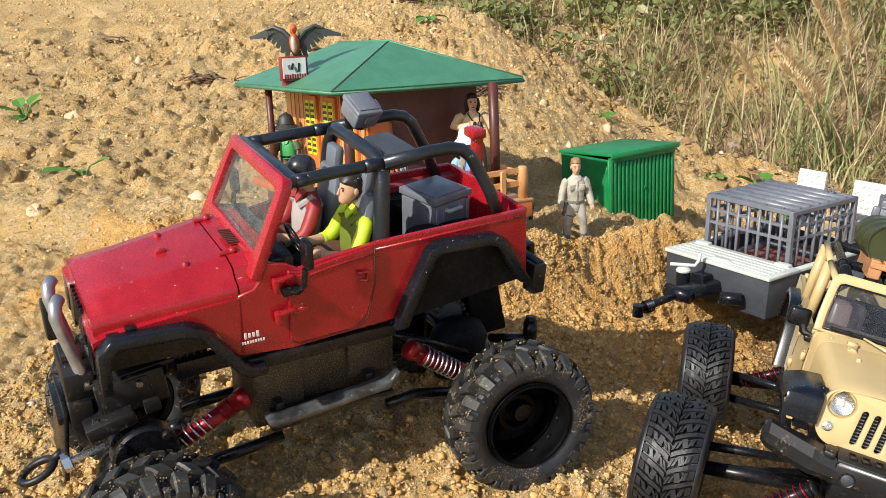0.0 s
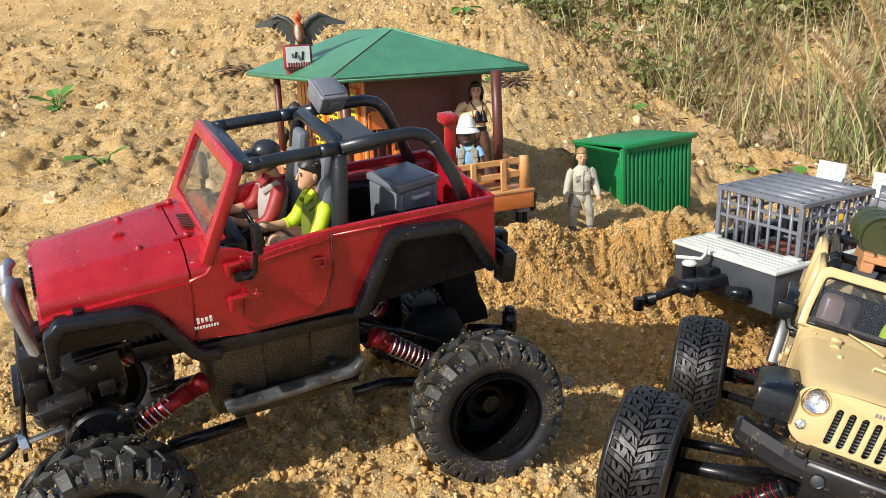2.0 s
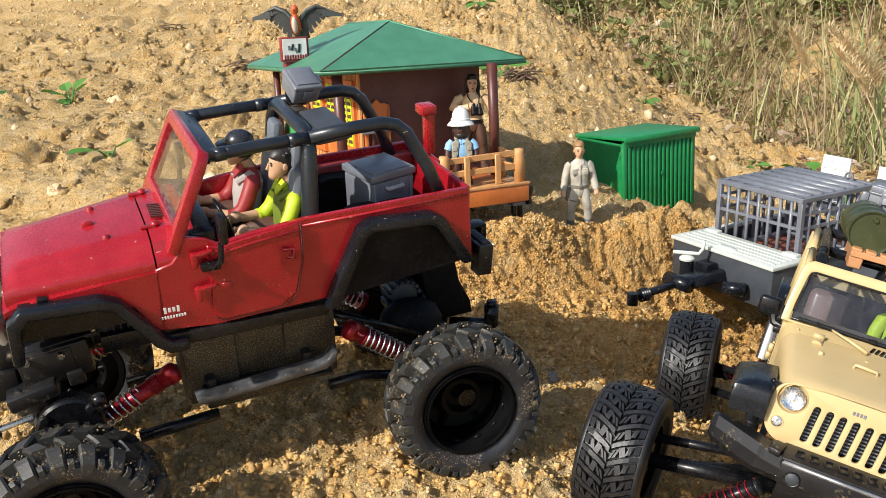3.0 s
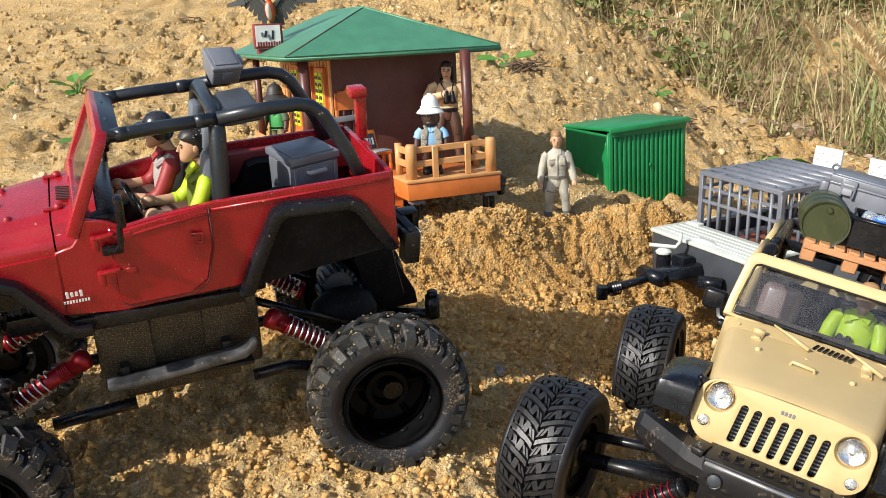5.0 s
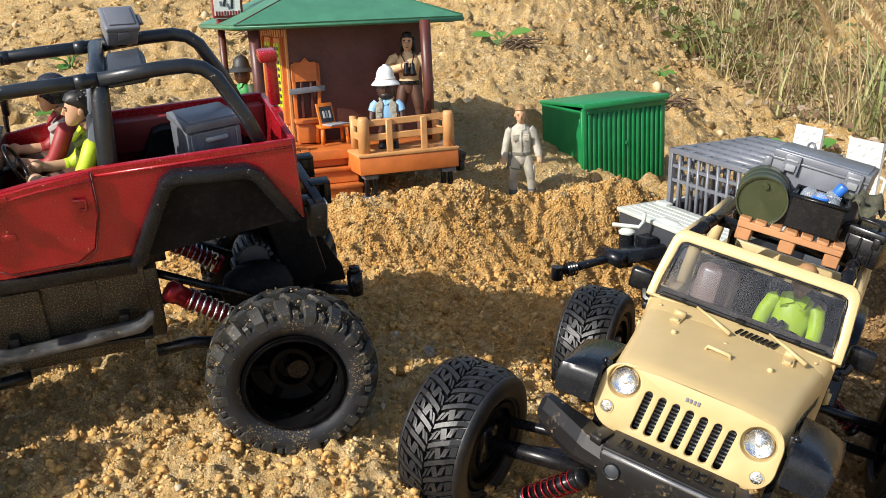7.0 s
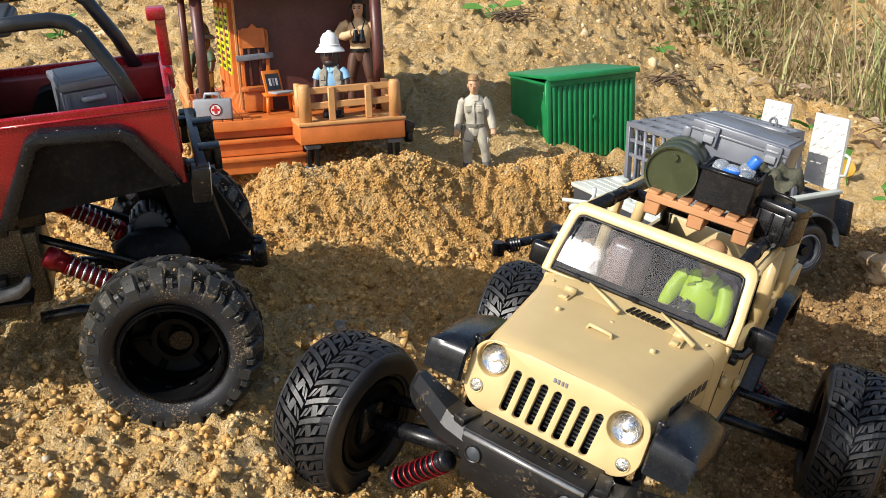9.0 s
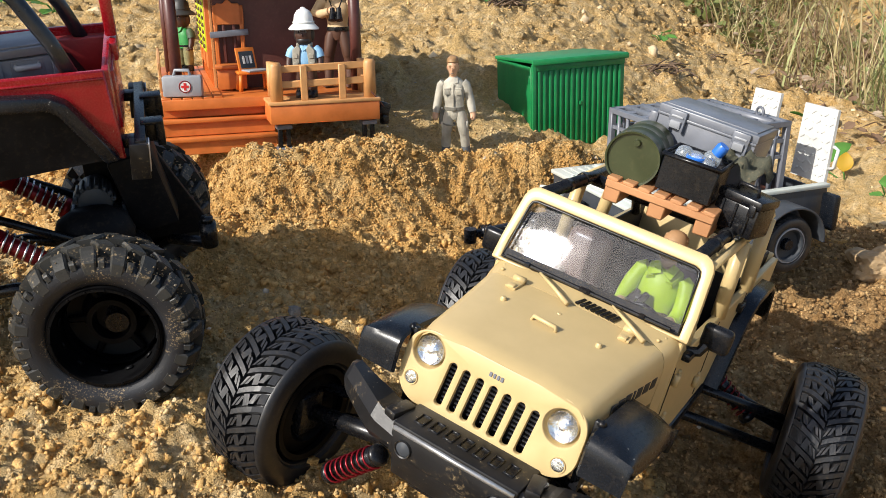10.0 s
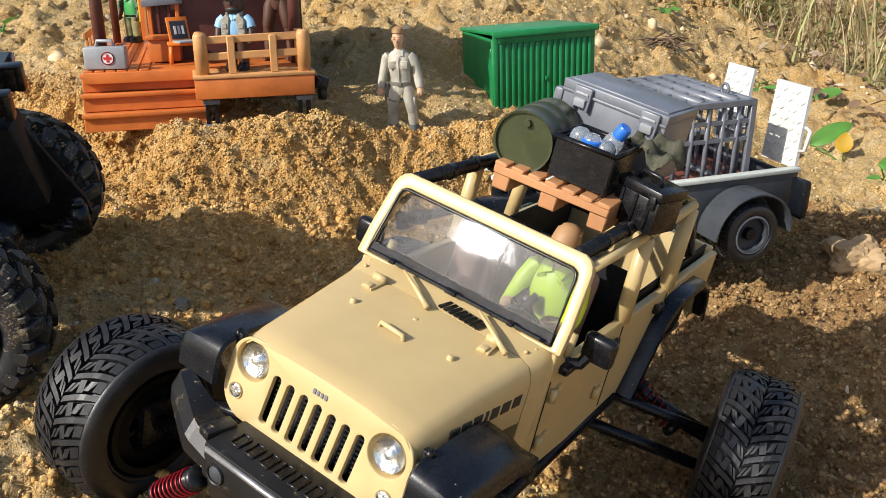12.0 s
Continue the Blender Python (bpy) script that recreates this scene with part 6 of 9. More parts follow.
for c, axis, R, side in TYRES:
    m = wheel_pose(YI, c, axis)
    wheel(tan_car, m, R, 0.047, "chevron", 1, RUBBER, turn=1 if axis[0] > 0 else -1)
    hub = m.translation
    inner = hub - (m.to_3x3() @ Vector((0, 1, 0))) * 0.012
    rear = hub.x < 0
    sy = 1 if hub.y > 0 else -1
    part("axle_arm", Shape().tube([inner, Vector((hub.x + (0.010 if rear else -0.01), sy * 0.030, -0.098))], [0.0050, 0.0062], 12), BLACK, tan_car)
    part("link", Shape().tube([inner + Vector((0.012 if rear else -0.012, 0, 0.012)), Vector((hub.x + (0.050 if rear else -0.035), sy * 0.026, -0.090))], 0.0034, 8), BLACK, tan_car)
    part("link", Shape().tube([inner + Vector((0.016 if rear else -0.014, 0, -0.010)), Vector((hub.x + (0.070 if rear else -0.05), sy * 0.022, -0.104))], 0.0038, 8), BLACK, tan_car)
    part("knuckle", Shape().box(inner, (0.020, 0.014, 0.028), bev=0.004), BLACK, tan_car)
    shock(tan_car, (hub.x + 0.02 if rear else 0.113, sy * 0.040, -0.0765), (hub.x + 0.012 if rear else 0.105, sy * (0.090 if rear else 0.072), -0.112 if rear else -0.1125), 0.0060, 8, REDMETAL, BLACK, 0.3 if rear else 0.08)

# roof load, each piece its own thing
def on_car(x, y, z, rx=0, ry=0, rz=0):
    return YJ @ pose(x + 0.0015, y, z + 0.0025, rx, ry, rz)


pallet = thing("toy_pallet", on_car(-0.094, 0.0035, 0.0360, 0, 0, 3), "orange-brown plastic toy pallet on the roof bars", "pallet")
for k in range(7):
    part("deck_board", Shape().box((0, -0.0300 + k * 0.0100, 0.0074), (0.0560, 0.0074, 0.0026), bev=0.0006, seg=1), PALLET, pallet)
for y in (-0.0285, 0.0, 0.0285):
    part("runner", Shape().box((0, y, 0.0), (0.053, 0.0100, 0.0140), bev=0.0008, seg=1), PALLET, pallet)
for x in (-0.0262, 0.0262):
    part("front_board", Shape().box((x, 0, 0.0042), (0.0036, 0.0672, 0.0048), bev=0.0006, seg=1), PALLET, pallet)
drum = thing("oil_drum", on_car(-0.0720, -0.0195, 0.0570, 0, 0, 8), "dull olive-green toy oil drum lying on the pallet", "drum")
DRUM = Matrix(((0, 1, 0, 0), (-1, 0, 0, 0), (0, 0, 1, 0), (0, 0, 0, 1)))
R = 0.0163
prof = [(0, -0.0010), (R * 0.93, -0.0010), (R * 0.95, 0.0008), (R * 1.02, 0.0010), (R * 1.02, -0.0012), (R, -0.0022)]
for o in (-0.014, -0.028):
    prof += [(R, o + 0.0022), (R * 1.05, o + 0.0008), (R * 1.05, o - 0.0008), (R, o - 0.0022)]
prof += [(R, -0.0405), (R * 1.02, -0.042), (R * 1.02, -0.0435), (R * 0.95, -0.0430), (0, -0.0420)]
part("barrel", Shape().lathe(prof, 40, DRUM), OLIVE, drum)
part("bung", Shape().lathe([(0, 0.0014), (0.0018, 0.0014), (0.0021, 0.0004), (0.0022, -0.001)], 12, Matrix.Translation((0, 0.000, R * 0.62)) @ DRUM), OLIVE, drum)
crate = thing("storage_box", on_car(-0.0890, 0.0140, 0.0458, 0, 0, 2), "open black plastic storage box with bottles in it", "box")
cs = Shape()
for p, s in (((0.0150, 0, 0.0105), (0.0018, 0.033, 0.021)), ((-0.0150, 0, 0.0105), (0.0018, 0.033, 0.021)), ((0, 0.0160, 0.0105), (0.030, 0.0018, 0.021)), ((0, -0.0160, 0.0105), (0.030, 0.0018, 0.021)), ((0, 0, 0.001), (0.030, 0.033, 0.002))):
    cs.box(p, s, bev=0.0004, seg=1)
part("body", cs, BLACK, crate)
part("rim", Shape().tube([(0.0162, -0.0172, 0.0215), (0.0162, 0.0172, 0.0215), (-0.0162, 0.0172, 0.0215), (-0.0162, -0.0172, 0.0215)], 0.0015, 8, closed=True), BLACK, crate)
for k, (x, y, z, rx, ry) in enumerate(((0.0060, -0.0085, 0.0535, -4, 4), (0.0040, 0.0085, 0.0510, 6, 4), (0.0060, -0.0005, 0.0525, 0, 4), (-0.0070, 0.0000, 0.0545, -24, 4))):
    b = thing("bottle", on_car(-0.0890 + x, 0.0140 + y, z, rx, ry, 0), "milky clear toy water bottle with blue band" if k > 1 else "milky clear toy water bottle", "bottle", "bottles in the black box")
    part("body", Shape().lathe([(0, -0.001), (0.0044, 0.0), (0.0052, 0.0015), (0.0054, 0.007), (0.0049, 0.008), (0.0054, 0.009), (0.0054, 0.0150), (0.0047, 0.0176), (0.0030, 0.0192), (0, 0.0197)], 20, pose(0, 0, 0, 90, 0, 0)), WATERJUG, b).visible_shadow = False
    if k == 2:
        part("band", Shape().lathe([(0.0055, 0.0115), (0.0059, 0.0120), (0.0059, 0.0165), (0.0052, 0.0172)], 20, pose(0, 0, 0, 90, 0, 0)), BLUE, b, "blue band")
    if k == 3:
        part("cap", Shape().lathe([(0.0026, 0.0180), (0.0036, 0.0185), (0.0038, 0.0240), (0.0032, 0.0255), (0, 0.0257)], 16, pose(0, 0, 0, 90, 0, 0)), BLUE, b, "blue cap")
tool = thing("tool_case", on_car(-0.0930, 0.0480, 0.0455, 0, 0, -14) @ Matrix.Diagonal((0.88, 0.86, 0.88, 1)), "small black ribbed hard case with a handle", "case")
part("body", Shape().box((0, 0, -0.003), (0.026, 0.032, 0.021), bev=0.002), BLACK, tool)
part("lid", Shape().box((0, 0, 0.0105), (0.0275, 0.0335, 0.0065), bev=0.002), BLACK, tool)
for y in (-0.010, 0, 0.010):
    part("rib", Shape().box((0.0135, y, -0.002), (0.0016, 0.0020, 0.018), bev=0.0005, seg=1), BLACK, tool)
part("handle", Shape().tube([(0.004, -0.008, 0.0135), (0.004, -0.007, 0.0185), (0.004, 0.007, 0.0185), (0.004, 0.008, 0.0135)], 0.0014, 8), BLACK, tool)
part("latch", Shape().box((0.0142, 0.0115, 0.006), (0.002, 0.005, 0.008), bev=0.0006), BLACK, tool)
rag = Shape()
rng = random.Random(5)
gx = 13
grid = [[rag.bm.verts.new((-0.015 + 0.030 * i / (gx - 1) + rng.uniform(-1, 1) * 0.0007, -0.012 + 0.024 * j / 7, 0.0050 * math.sin(i * 1.1 + j * 0.7) + 0.0045 * math.sin(i * 0.5 - j * 1.3) + 0.006 * math.exp(-((i - 6) / 2.5) ** 2) + rng.uniform(-1, 1) * 0.0011)) for j in range(8)] for i in range(gx)]
under = [[rag.bm.verts.new(v.co - Vector((0, 0, 0.0012))) for v in r] for r in grid]
for g, flip in ((grid, 1), (under, -1)):
    for i in range(gx - 1):
        for j in range(7):
            rag.bm.faces.new((g[i][j], g[i + 1][j], g[i + 1][j + 1], g[i][j + 1])[::flip])
edge = [(i, 0) for i in range(gx)] + [(gx - 1, j) for j in range(1, 8)] + [(i, 7) for i in range(gx - 2, -1, -1)] + [(0, j) for j in range(6, 0, -1)]
for a, b in zip(edge, edge[1:] + edge[:1]):
    rag.bm.faces.new((grid[a[0]][a[1]], under[a[0]][a[1]], under[b[0]][b[1]], grid[b[0]][b[1]]))
solid("cloth", rag, plastic("olive_cloth", (0.060, 0.060, 0.038), 0.85, 0.15, bump=0.6), on_car(-0.1130, 0.0370, 0.0670, 14, 10, 70) @ Matrix.Diagonal((0.9, 0.95, 0.62, 1)), "crumpled olive cloth on the roof load", "cloth")
chest = thing("storage_case", on_car(-0.1385, 0.0060, 0.0860, 0, 1, -3), "grey plastic case with flat lid and two latches", "case")
part("body", Shape().box((0, 0, -0.0235), (0.0375, 0.0625, 0.035), bev=0.0012, taper=1.03), GREY, chest)
lid = part("lid", Shape().box((0, 0, -0.0030), (0.0405, 0.0655, 0.0050), bev=0.0007).box((0.0008, 0, -0.0062), (0.0405, 0.0650, 0.0016), bev=0.0005), GREY, chest, "flat lid with a stepped edge")
part("lid_panel", Shape().box((-0.0015, 0, -0.0003), (0.035, 0.0600, 0.0012), bev=0.0004), GREY, lid)
for y in (-0.0185, 0.0230):
    lt = part("latch", Shape().box((0.0212, y, -0.0055), (0.0030, 0.0110, 0.0085), bev=0.0008).box((0.0212, y - 0.0043, -0.0115), (0.003, 0.0020, 0.006), bev=0.0004).box((0.0212, y + 0.0043, -0.0115), (0.003, 0.0020, 0.006), bev=0.0004), GREY, chest)
    part("clip", Shape().box((0.0232, y, -0.0100), (0.0024, 0.0070, 0.0050), (0, 12, 0), 0.0007).box((0.0224, y, -0.0050), (0.0020, 0.0080, 0.0014), bev=0.0004), PALEGREY, lt)
part("hook", Shape().box((0.0165, -0.0350, -0.0120), (0.006, 0.006, 0.010), bev=0.0015), GREY, chest)


# ---- cabin ----
CB = Matrix.Translation((0.0907, 0.9927, 0.0986)) @ pose(0, 0, 0, -5.46, 3.38, 29.56)
cabin = thing("toy_cabin", CB, "toy ranger cabin with green hip roof, brown walls and orange porch", "toy house")
XL, XR, YF, YB, ZR = -0.2133, 0.0354, 0.0668, 0.4180, 0.1300
RIDGE = ((-0.0950, 0.165, 0.1790), (-0.0950, 0.320, 0.1790))
eave = [(XL, YF, ZR), (XR, YF, ZR), (XR, YB, ZR), (XL, YB, ZR)]
for name, quad in (("roof_face", [eave[0], eave[1], RIDGE[0]]), ("roof_face", [eave[1], eave[2], RIDGE[1], RIDGE[0]]), ("roof_face", [eave[2], eave[3], RIDGE[1]]), ("roof_face", [eave[3], eave[0], RIDGE[0], RIDGE[1]])):
    part(name, Shape().sheet(quad, 0.0030), ROOFGREEN, cabin)
part("eave_trim", Shape().tube([(x, y, z - 0.001) for x, y, z in eave], 0.0024, 6, closed=True), ROOFGREEN, cabin)
part("hip", Shape().tube([Vector(eave[1]) + Vector((0, 0, 0.003)), Vector(RIDGE[0]) + Vector((0, 0, 0.003)), Vector(RIDGE[1]) + Vector((0, 0, 0.003))], 0.0016, 6), ROOFGREEN, cabin)
part("roof_seam", Shape().tube([Vector(eave[0]) + Vector((0.002, 0, 0.0034)), Vector(RIDGE[0]) + Vector((0.002, 0, 0.0034))], 0.0006, 6), DARKBROWN, cabin)
part("ceiling_board", Shape().box(((XL + XR) / 2, (YF + YB) / 2, ZR - 0.003), (0.235, 0.335, 0.002)), BROWN, cabin)
WX0, WX1, WY0, WY1 = -0.150, 0.004, 0.128, 0.385
part("front_wall", Shape().box(((WX0 + WX1) / 2, WY0, 0.063), (WX1 - WX0, 0.004, 0.128)), BROWN, cabin, "plain dark brown wall")
part("side_wall", Shape().box((WX1, (WY0 + WY1) / 2, 0.063), (0.004, WY1 - WY0, 0.128)).box(((WX0 + WX1) / 2, WY1, 0.063), (WX1 - WX0, 0.004, 0.128)), BROWN, cabin)
left = part("shutter_wall", Shape().box((WX0, (WY0 + WY1) / 2, 0.063), (0.004, WY1 - WY0 + 0.004, 0.128)), WOODTAN, cabin, "tan boarded wall")
for k in range(16):
    part("board_joint", Shape().box((WX0 - 0.0022, WY0 + 0.006 + k * 0.0155, 0.063), (0.0012, 0.0012, 0.126)), ORANGE, left)
for k in range(3):
    y0 = WY0 + 0.030 + k * 0.062
    fr = part("window_frame", Shape().box((WX0 - 0.004, y0, 0.068), (0.005, 0.040, 0.096), bev=0.0006, seg=1), ORANGE, left, "orange frame with lime shutters")
    for sgn in (-1, 1):
        sh = part("shutter", Shape().box((WX0 - 0.0068, y0 + sgn * 0.009, 0.074), (0.002, 0.013, 0.072), bev=0.0004, seg=1), LIME, fr, "lime slatted shutter")
        for j in range(9):
            part("slat", Shape().box((WX0 - 0.0080, y0 + sgn * 0.009, 0.044 + j * 0.0075), (0.0014, 0.0105, 0.0036), (0, 20, 0)), DARKBROWN, sh)
for x, y in ((-0.0090, 0.0640), (-0.1920, 0.0780)):
    part("post", Shape().tube([(x, y, -0.002), (x, y, 0.062), (x - 0.001, y, ZR)], [0.0062, 0.0058, 0.0062], 14), DARKBROWN, cabin, "round dark red-brown post")
part("post", Shape().tube([(-0.196, 0.330, -0.002), (-0.196, 0.330, ZR)], 0.0046, 10), DARKBROWN, cabin)
part("post", Shape().tube([(-0.012, 0.400, -0.002), (-0.012, 0.400, ZR)], 0.0052, 10), DARKBROWN, cabin)
floor_ob = part("porch_floor", Shape().box((-0.1055, 0.088, -0.005), (0.205, 0.086, 0.010), bev=0.0006).box((-0.1790, 0.260, -0.005), (0.058, 0.270, 0.010), bev=0.0006), ORANGE, cabin, "orange porch floor")
for k in range(6):
    part("floor_board", Shape().box((-0.2040 + k * 0.0100, 0.220, 0.0006), (0.0085, 0.340, 0.0016), bev=0.0003, seg=1), ORANGE, floor_ob)
bal = part("balcony", Shape().box((-0.0545, 0.026, -0.0135), (0.1090, 0.052, 0.0185), bev=0.001), ORANGE, cabin, "orange balcony base")
part("balcony_top", Shape().box((-0.0545, 0.026, -0.0026), (0.1110, 0.054, 0.0034), bev=0.0008), WOODTAN, bal)
for x in (-0.101, -0.008):
    part("rail_post", Shape().tube([(x, 0.008, -0.0020), (x, 0.008, 0.033), (x, 0.008, 0.0365)], [0.0062, 0.0062, 0.0046], 14), WOODTAN, bal)
for x in (-0.101, -0.008):
    part("rail_post", Shape().tube([(x, 0.048, -0.0020), (x, 0.048, 0.034)], 0.0040, 10), WOODTAN, bal)
    for z in (0.014, 0.028):
        part("rail", Shape().box((x, 0.028, z), (0.0034, 0.036, 0.0075), bev=0.0008, seg=1), WOODTAN, bal)
for z, h in ((0.0305, 0.0070), (0.0155, 0.0070)):
    part("rail", Shape().box((-0.0545, 0.0085, z), (0.086, 0.0032, h), (0, -1.2, 0), 0.0008, 1), WOODTAN, bal)
for x in (-0.074, -0.036):
    part("baluster", Shape().box((x, 0.0060, 0.0160), (0.0070, 0.0030, 0.0340), bev=0.0008, seg=1), WOODTAN, bal)
for x in (-0.0955, -0.0100):
    for dx in (-0.004, 0.004):
        part("leg", Shape().box((x + dx, 0.012, -0.036), (0.0042, 0.006, 0.028), bev=0.0006, seg=1), BLACK, bal, "black stilt leg")
    part("leg_cap", Shape().box((x, 0.012, -0.0262), (0.0155, 0.014, 0.0045), bev=0.0006, seg=1).box((x, 0.012, -0.0500), (0.018, 0.016, 0.006), bev=0.002), GREY, bal)
for k in range(3):
    part("step", Shape().box((-0.1555, 0.0670 - k * 0.0130, -0.0105 - k * 0.0166), (0.1100, 0.0260, 0.0160), bev=0.0006, seg=1), ORANGE, cabin, "orange step")
    part("step_nose", Shape().box((-0.1555, 0.0535 - k * 0.0130, -0.0035 - k * 0.0166), (0.1120, 0.0060, 0.0042), bev=0.0010, seg=2), ORANGE, cabin)
for k in range(7):
    part("side_rail", Shape().box((-0.2080, 0.115 + k * 0.030, 0.016), (0.003, 0.0045, 0.032), bev=0.0006, seg=1), WOODTAN, cabin)
for z in (0.014, 0.029):
    part("side_rail", Shape().box((-0.2080, 0.205, z), (0.0034, 0.215, 0.0065), bev=0.0006, seg=1), WOODTAN, cabin)
for x, y in ((-0.19, 0.34), (-0.02, 0.36), (-0.19, 0.11), (-0.02, 0.12)):
    part("foundation", Shape().box((x, y, -0.040), (0.024, 0.024, 0.075)), BROWN, cabin)


def at_cabin(x, y, z, rz=0, rx=0, ry=0):
    return CB @ pose(x, y, z, rx, ry, rz)


# sign and bird on the roof
sign = thing("sign_board", at_cabin(-0.2000, 0.2150, 0.1380, 2), "maroon framed sign board with pale printed panel on roof", "sign")
part("frame", Shape().box((0, 0, 0.0160), (0.0345, 0.0090, 0.0290), bev=0.001), MAROON, sign)
panel = part("panel", Shape().box((-0.001, -0.0049, 0.0165), (0.0300, 0.0010, 0.0240)), DECAL, sign, "pale printed panel")
pr = random.Random(9)
for k in range(9):
    part("print_bar", Shape().box((-0.0135 + k * 0.0032, -0.0056, 0.0065 + pr.uniform(0, 0.001)), (0.0020, 0.0006, 0.0050)), MAROON, panel)
for k in range(4):
    part("print_bar", Shape().box((-0.0080 + k * 0.0042, -0.0056, 0.0165 + pr.uniform(-0.003, 0.004)), (0.0028, 0.0006, pr.uniform(0.005, 0.011)), (0, pr.uniform(-30, 30), 0)), DARKDECAL if k % 2 else GREY, panel)
part("foot", Shape().box((0, 0.004, -0.003), (0.026, 0.012, 0.008), bev=0.001), MAROON, sign)
bird = Shape()
bird.m(0).ball((0, 0, 0.016), (0.0072, 0.0085, 0.014), 14, (18, 0, 0)).ball((0, -0.002, 0.034), (0.0052, 0.0058, 0.0068), 12).tube([(0, -0.006, 0.034), (0, -0.0105, 0.0325)], [0.0024, 0.0004], 8)
bird.m(1).ball((0, -0.0050, 0.015), (0.0045, 0.0050, 0.011), 12, (18, 0, 0))
bird.m(2)
for s in (-1, 1):
    for k in range(9):
        t = k / 8
        base = Vector((s * (0.008 + 0.030 * t), 0.004, 0.022 + 0.014 * math.sin(t * 2.6)))
        tip = base + Vector((s * (0.006 + 0.022 * t), 0.004, -0.024 + 0.020 * t))
        d = (tip - base).normalized()
        w = Vector((d.z, 0, -d.x)) * (0.0062 - 0.0016 * t)
        bird.sheet([base - w, base + w, tip + w * 0.45, tip - w * 0.45], 0.0010)
    bird.tube([(s * 0.004, 0.003, 0.020), (s * 0.016, 0.003, 0.032), (s * 0.030, 0.003, 0.0375), (s * 0.042, 0.004, 0.034)], [0.004, 0.0036, 0.0028, 0.0012], 8)
bird.box((0, 0.010, 0.004), (0.014, 0.020, 0.003), (-30, 0, 0), 0.001)
solid("bird_ornament", bird, [plastic("bird_orange", (0.62, 0.10, 0.02), 0.45, 0.0), plastic("bird_cream", (0.6, 0.52, 0.42), 0.5, 0.0), plastic("bird_dark", (0.028, 0.034, 0.033), 0.5, 0.05)], at_cabin(-0.1920, 0.2270, 0.1680, -32) @ Matrix.Diagonal((0.86, 0.95, 0.95, 1)), "dark spread-winged toy bird with orange head", "bird figure")

# porch furniture
chair = thing("toy_chair", at_cabin(-0.1340, 0.1130, 0.0015, -6), "tall orange toy chair with carved back", "chair")
part("base", Shape().box((0, 0, 0.011), (0.030, 0.022, 0.022), bev=0.001), ORANGE, chair)
part("seat", Shape().box((0, -0.001, 0.0235), (0.034, 0.026, 0.004), bev=0.001), ORANGE, chair)
for x in (-0.0135, 0.0135):
    part("back_post", Shape().box((x, 0.010, 0.055), (0.0045, 0.004, 0.062), bev=0.001, seg=1), ORANGE, chair)
for x in (-0.0055, 0.0055):
    part("back_slat", Shape().box((x, 0.010, 0.055), (0.0035, 0.003, 0.058), bev=0.0008, seg=1), DARKBROWN, chair)
part("back_panel", Shape().prism([(-0.0160, 0.066), (0.0160, 0.066), (0.0160, 0.082), (0.0110, 0.088), (0.0050, 0.0875), (0.0, 0.093), (-0.0050, 0.0875), (-0.0110, 0.088), (-0.0160, 0.082)], 0.008, 0.012, 0.0006, 1), ORANGE, chair)
part("strap", Shape().box((0, 0.0055, 0.057), (0.0400, 0.0040, 0.0065), (0, -4, 0), 0.0008), GREY, chair, "grey band across the back")
stool = thing("toy_stool", at_cabin(-0.1150, 0.0880, 0.0015, 4), "small bright orange toy stool on porch", "stool")
part("seat", Shape().box((0, 0, 0.0190), (0.0330, 0.0230, 0.0030), bev=0.0008), BRIGHTORANGE, stool)
for x in (-0.0135, 0.0135):
    for y in (-0.010, 0.010):
        part("leg", Shape().tube([(x * 1.08, y * 1.0, 0), (x, y * 0.9, 0.0185)], 0.0021, 8), BRIGHTORANGE, stool)
laptop = thing("toy_laptop", at_cabin(-0.1150, 0.0870, 0.0215, 24), "open grey and orange toy laptop on the orange stool", "laptop")
part("base", Shape().box((0.002, -0.004, 0.0010), (0.0250, 0.0180, 0.0020), bev=0.0006), PALEGREY, laptop)
scr = part("screen", Shape().box((-0.002, 0.0080, 0.0115), (0.0215, 0.0022, 0.0250), (-16, 0, 0), 0.0006), BRIGHTORANGE, laptop)
part("picture", Shape().box((-0.002, 0.0066, 0.0115), (0.0165, 0.0006, 0.0175), (-16, 0, 0)), SLATE, scr, "dark grey screen")
for k in range(3):
    part("picture_mark", Shape().box((-0.006 + k * 0.004, 0.0058, 0.0115), (0.0022, 0.0006, 0.008), (-16, 0, 0)), (DECAL, PALEGREY, DECAL)[k], scr)
aid = thing("first_aid_case", at_cabin(-0.1870, 0.0590, 0.0015, -10), "grey toy first-aid case with red cross emblem", "case")
part("body", Shape().box((0, 0, 0.0110), (0.0385, 0.0130, 0.0210), bev=0.0022), PALEGREY, aid)
part("handle", Shape().tube([(-0.008, 0, 0.0210), (-0.0065, 0, 0.0265), (0.0065, 0, 0.0265), (0.008, 0, 0.0210)], 0.0017, 8), PALEGREY, aid)
emb = part("emblem", Shape().lathe([(0.0058, 0), (0.0058, 0.0004), (0, 0.0004)], 22, pose(0.003, -0.0065, 0.011, 0, 0, 180)), WHITE, aid, "round white emblem with a red cross")
part("ring", Shape().tube([(0.003 + 0.0056 * math.cos(t), -0.0070, 0.011 + 0.0056 * math.sin(t)) for t in (6.2832 * i / 22 for i in range(22))], 0.0005, 6, closed=True), REDMETAL, emb)
part("cross", Shape().box((0.003, -0.0071, 0.011), (0.0072, 0.0006, 0.0022)).box((0.003, -0.0072, 0.011), (0.0022, 0.0006, 0.0072)), plastic("cross_red", (0.55, 0.02, 0.02), 0.5, 0.0), emb)
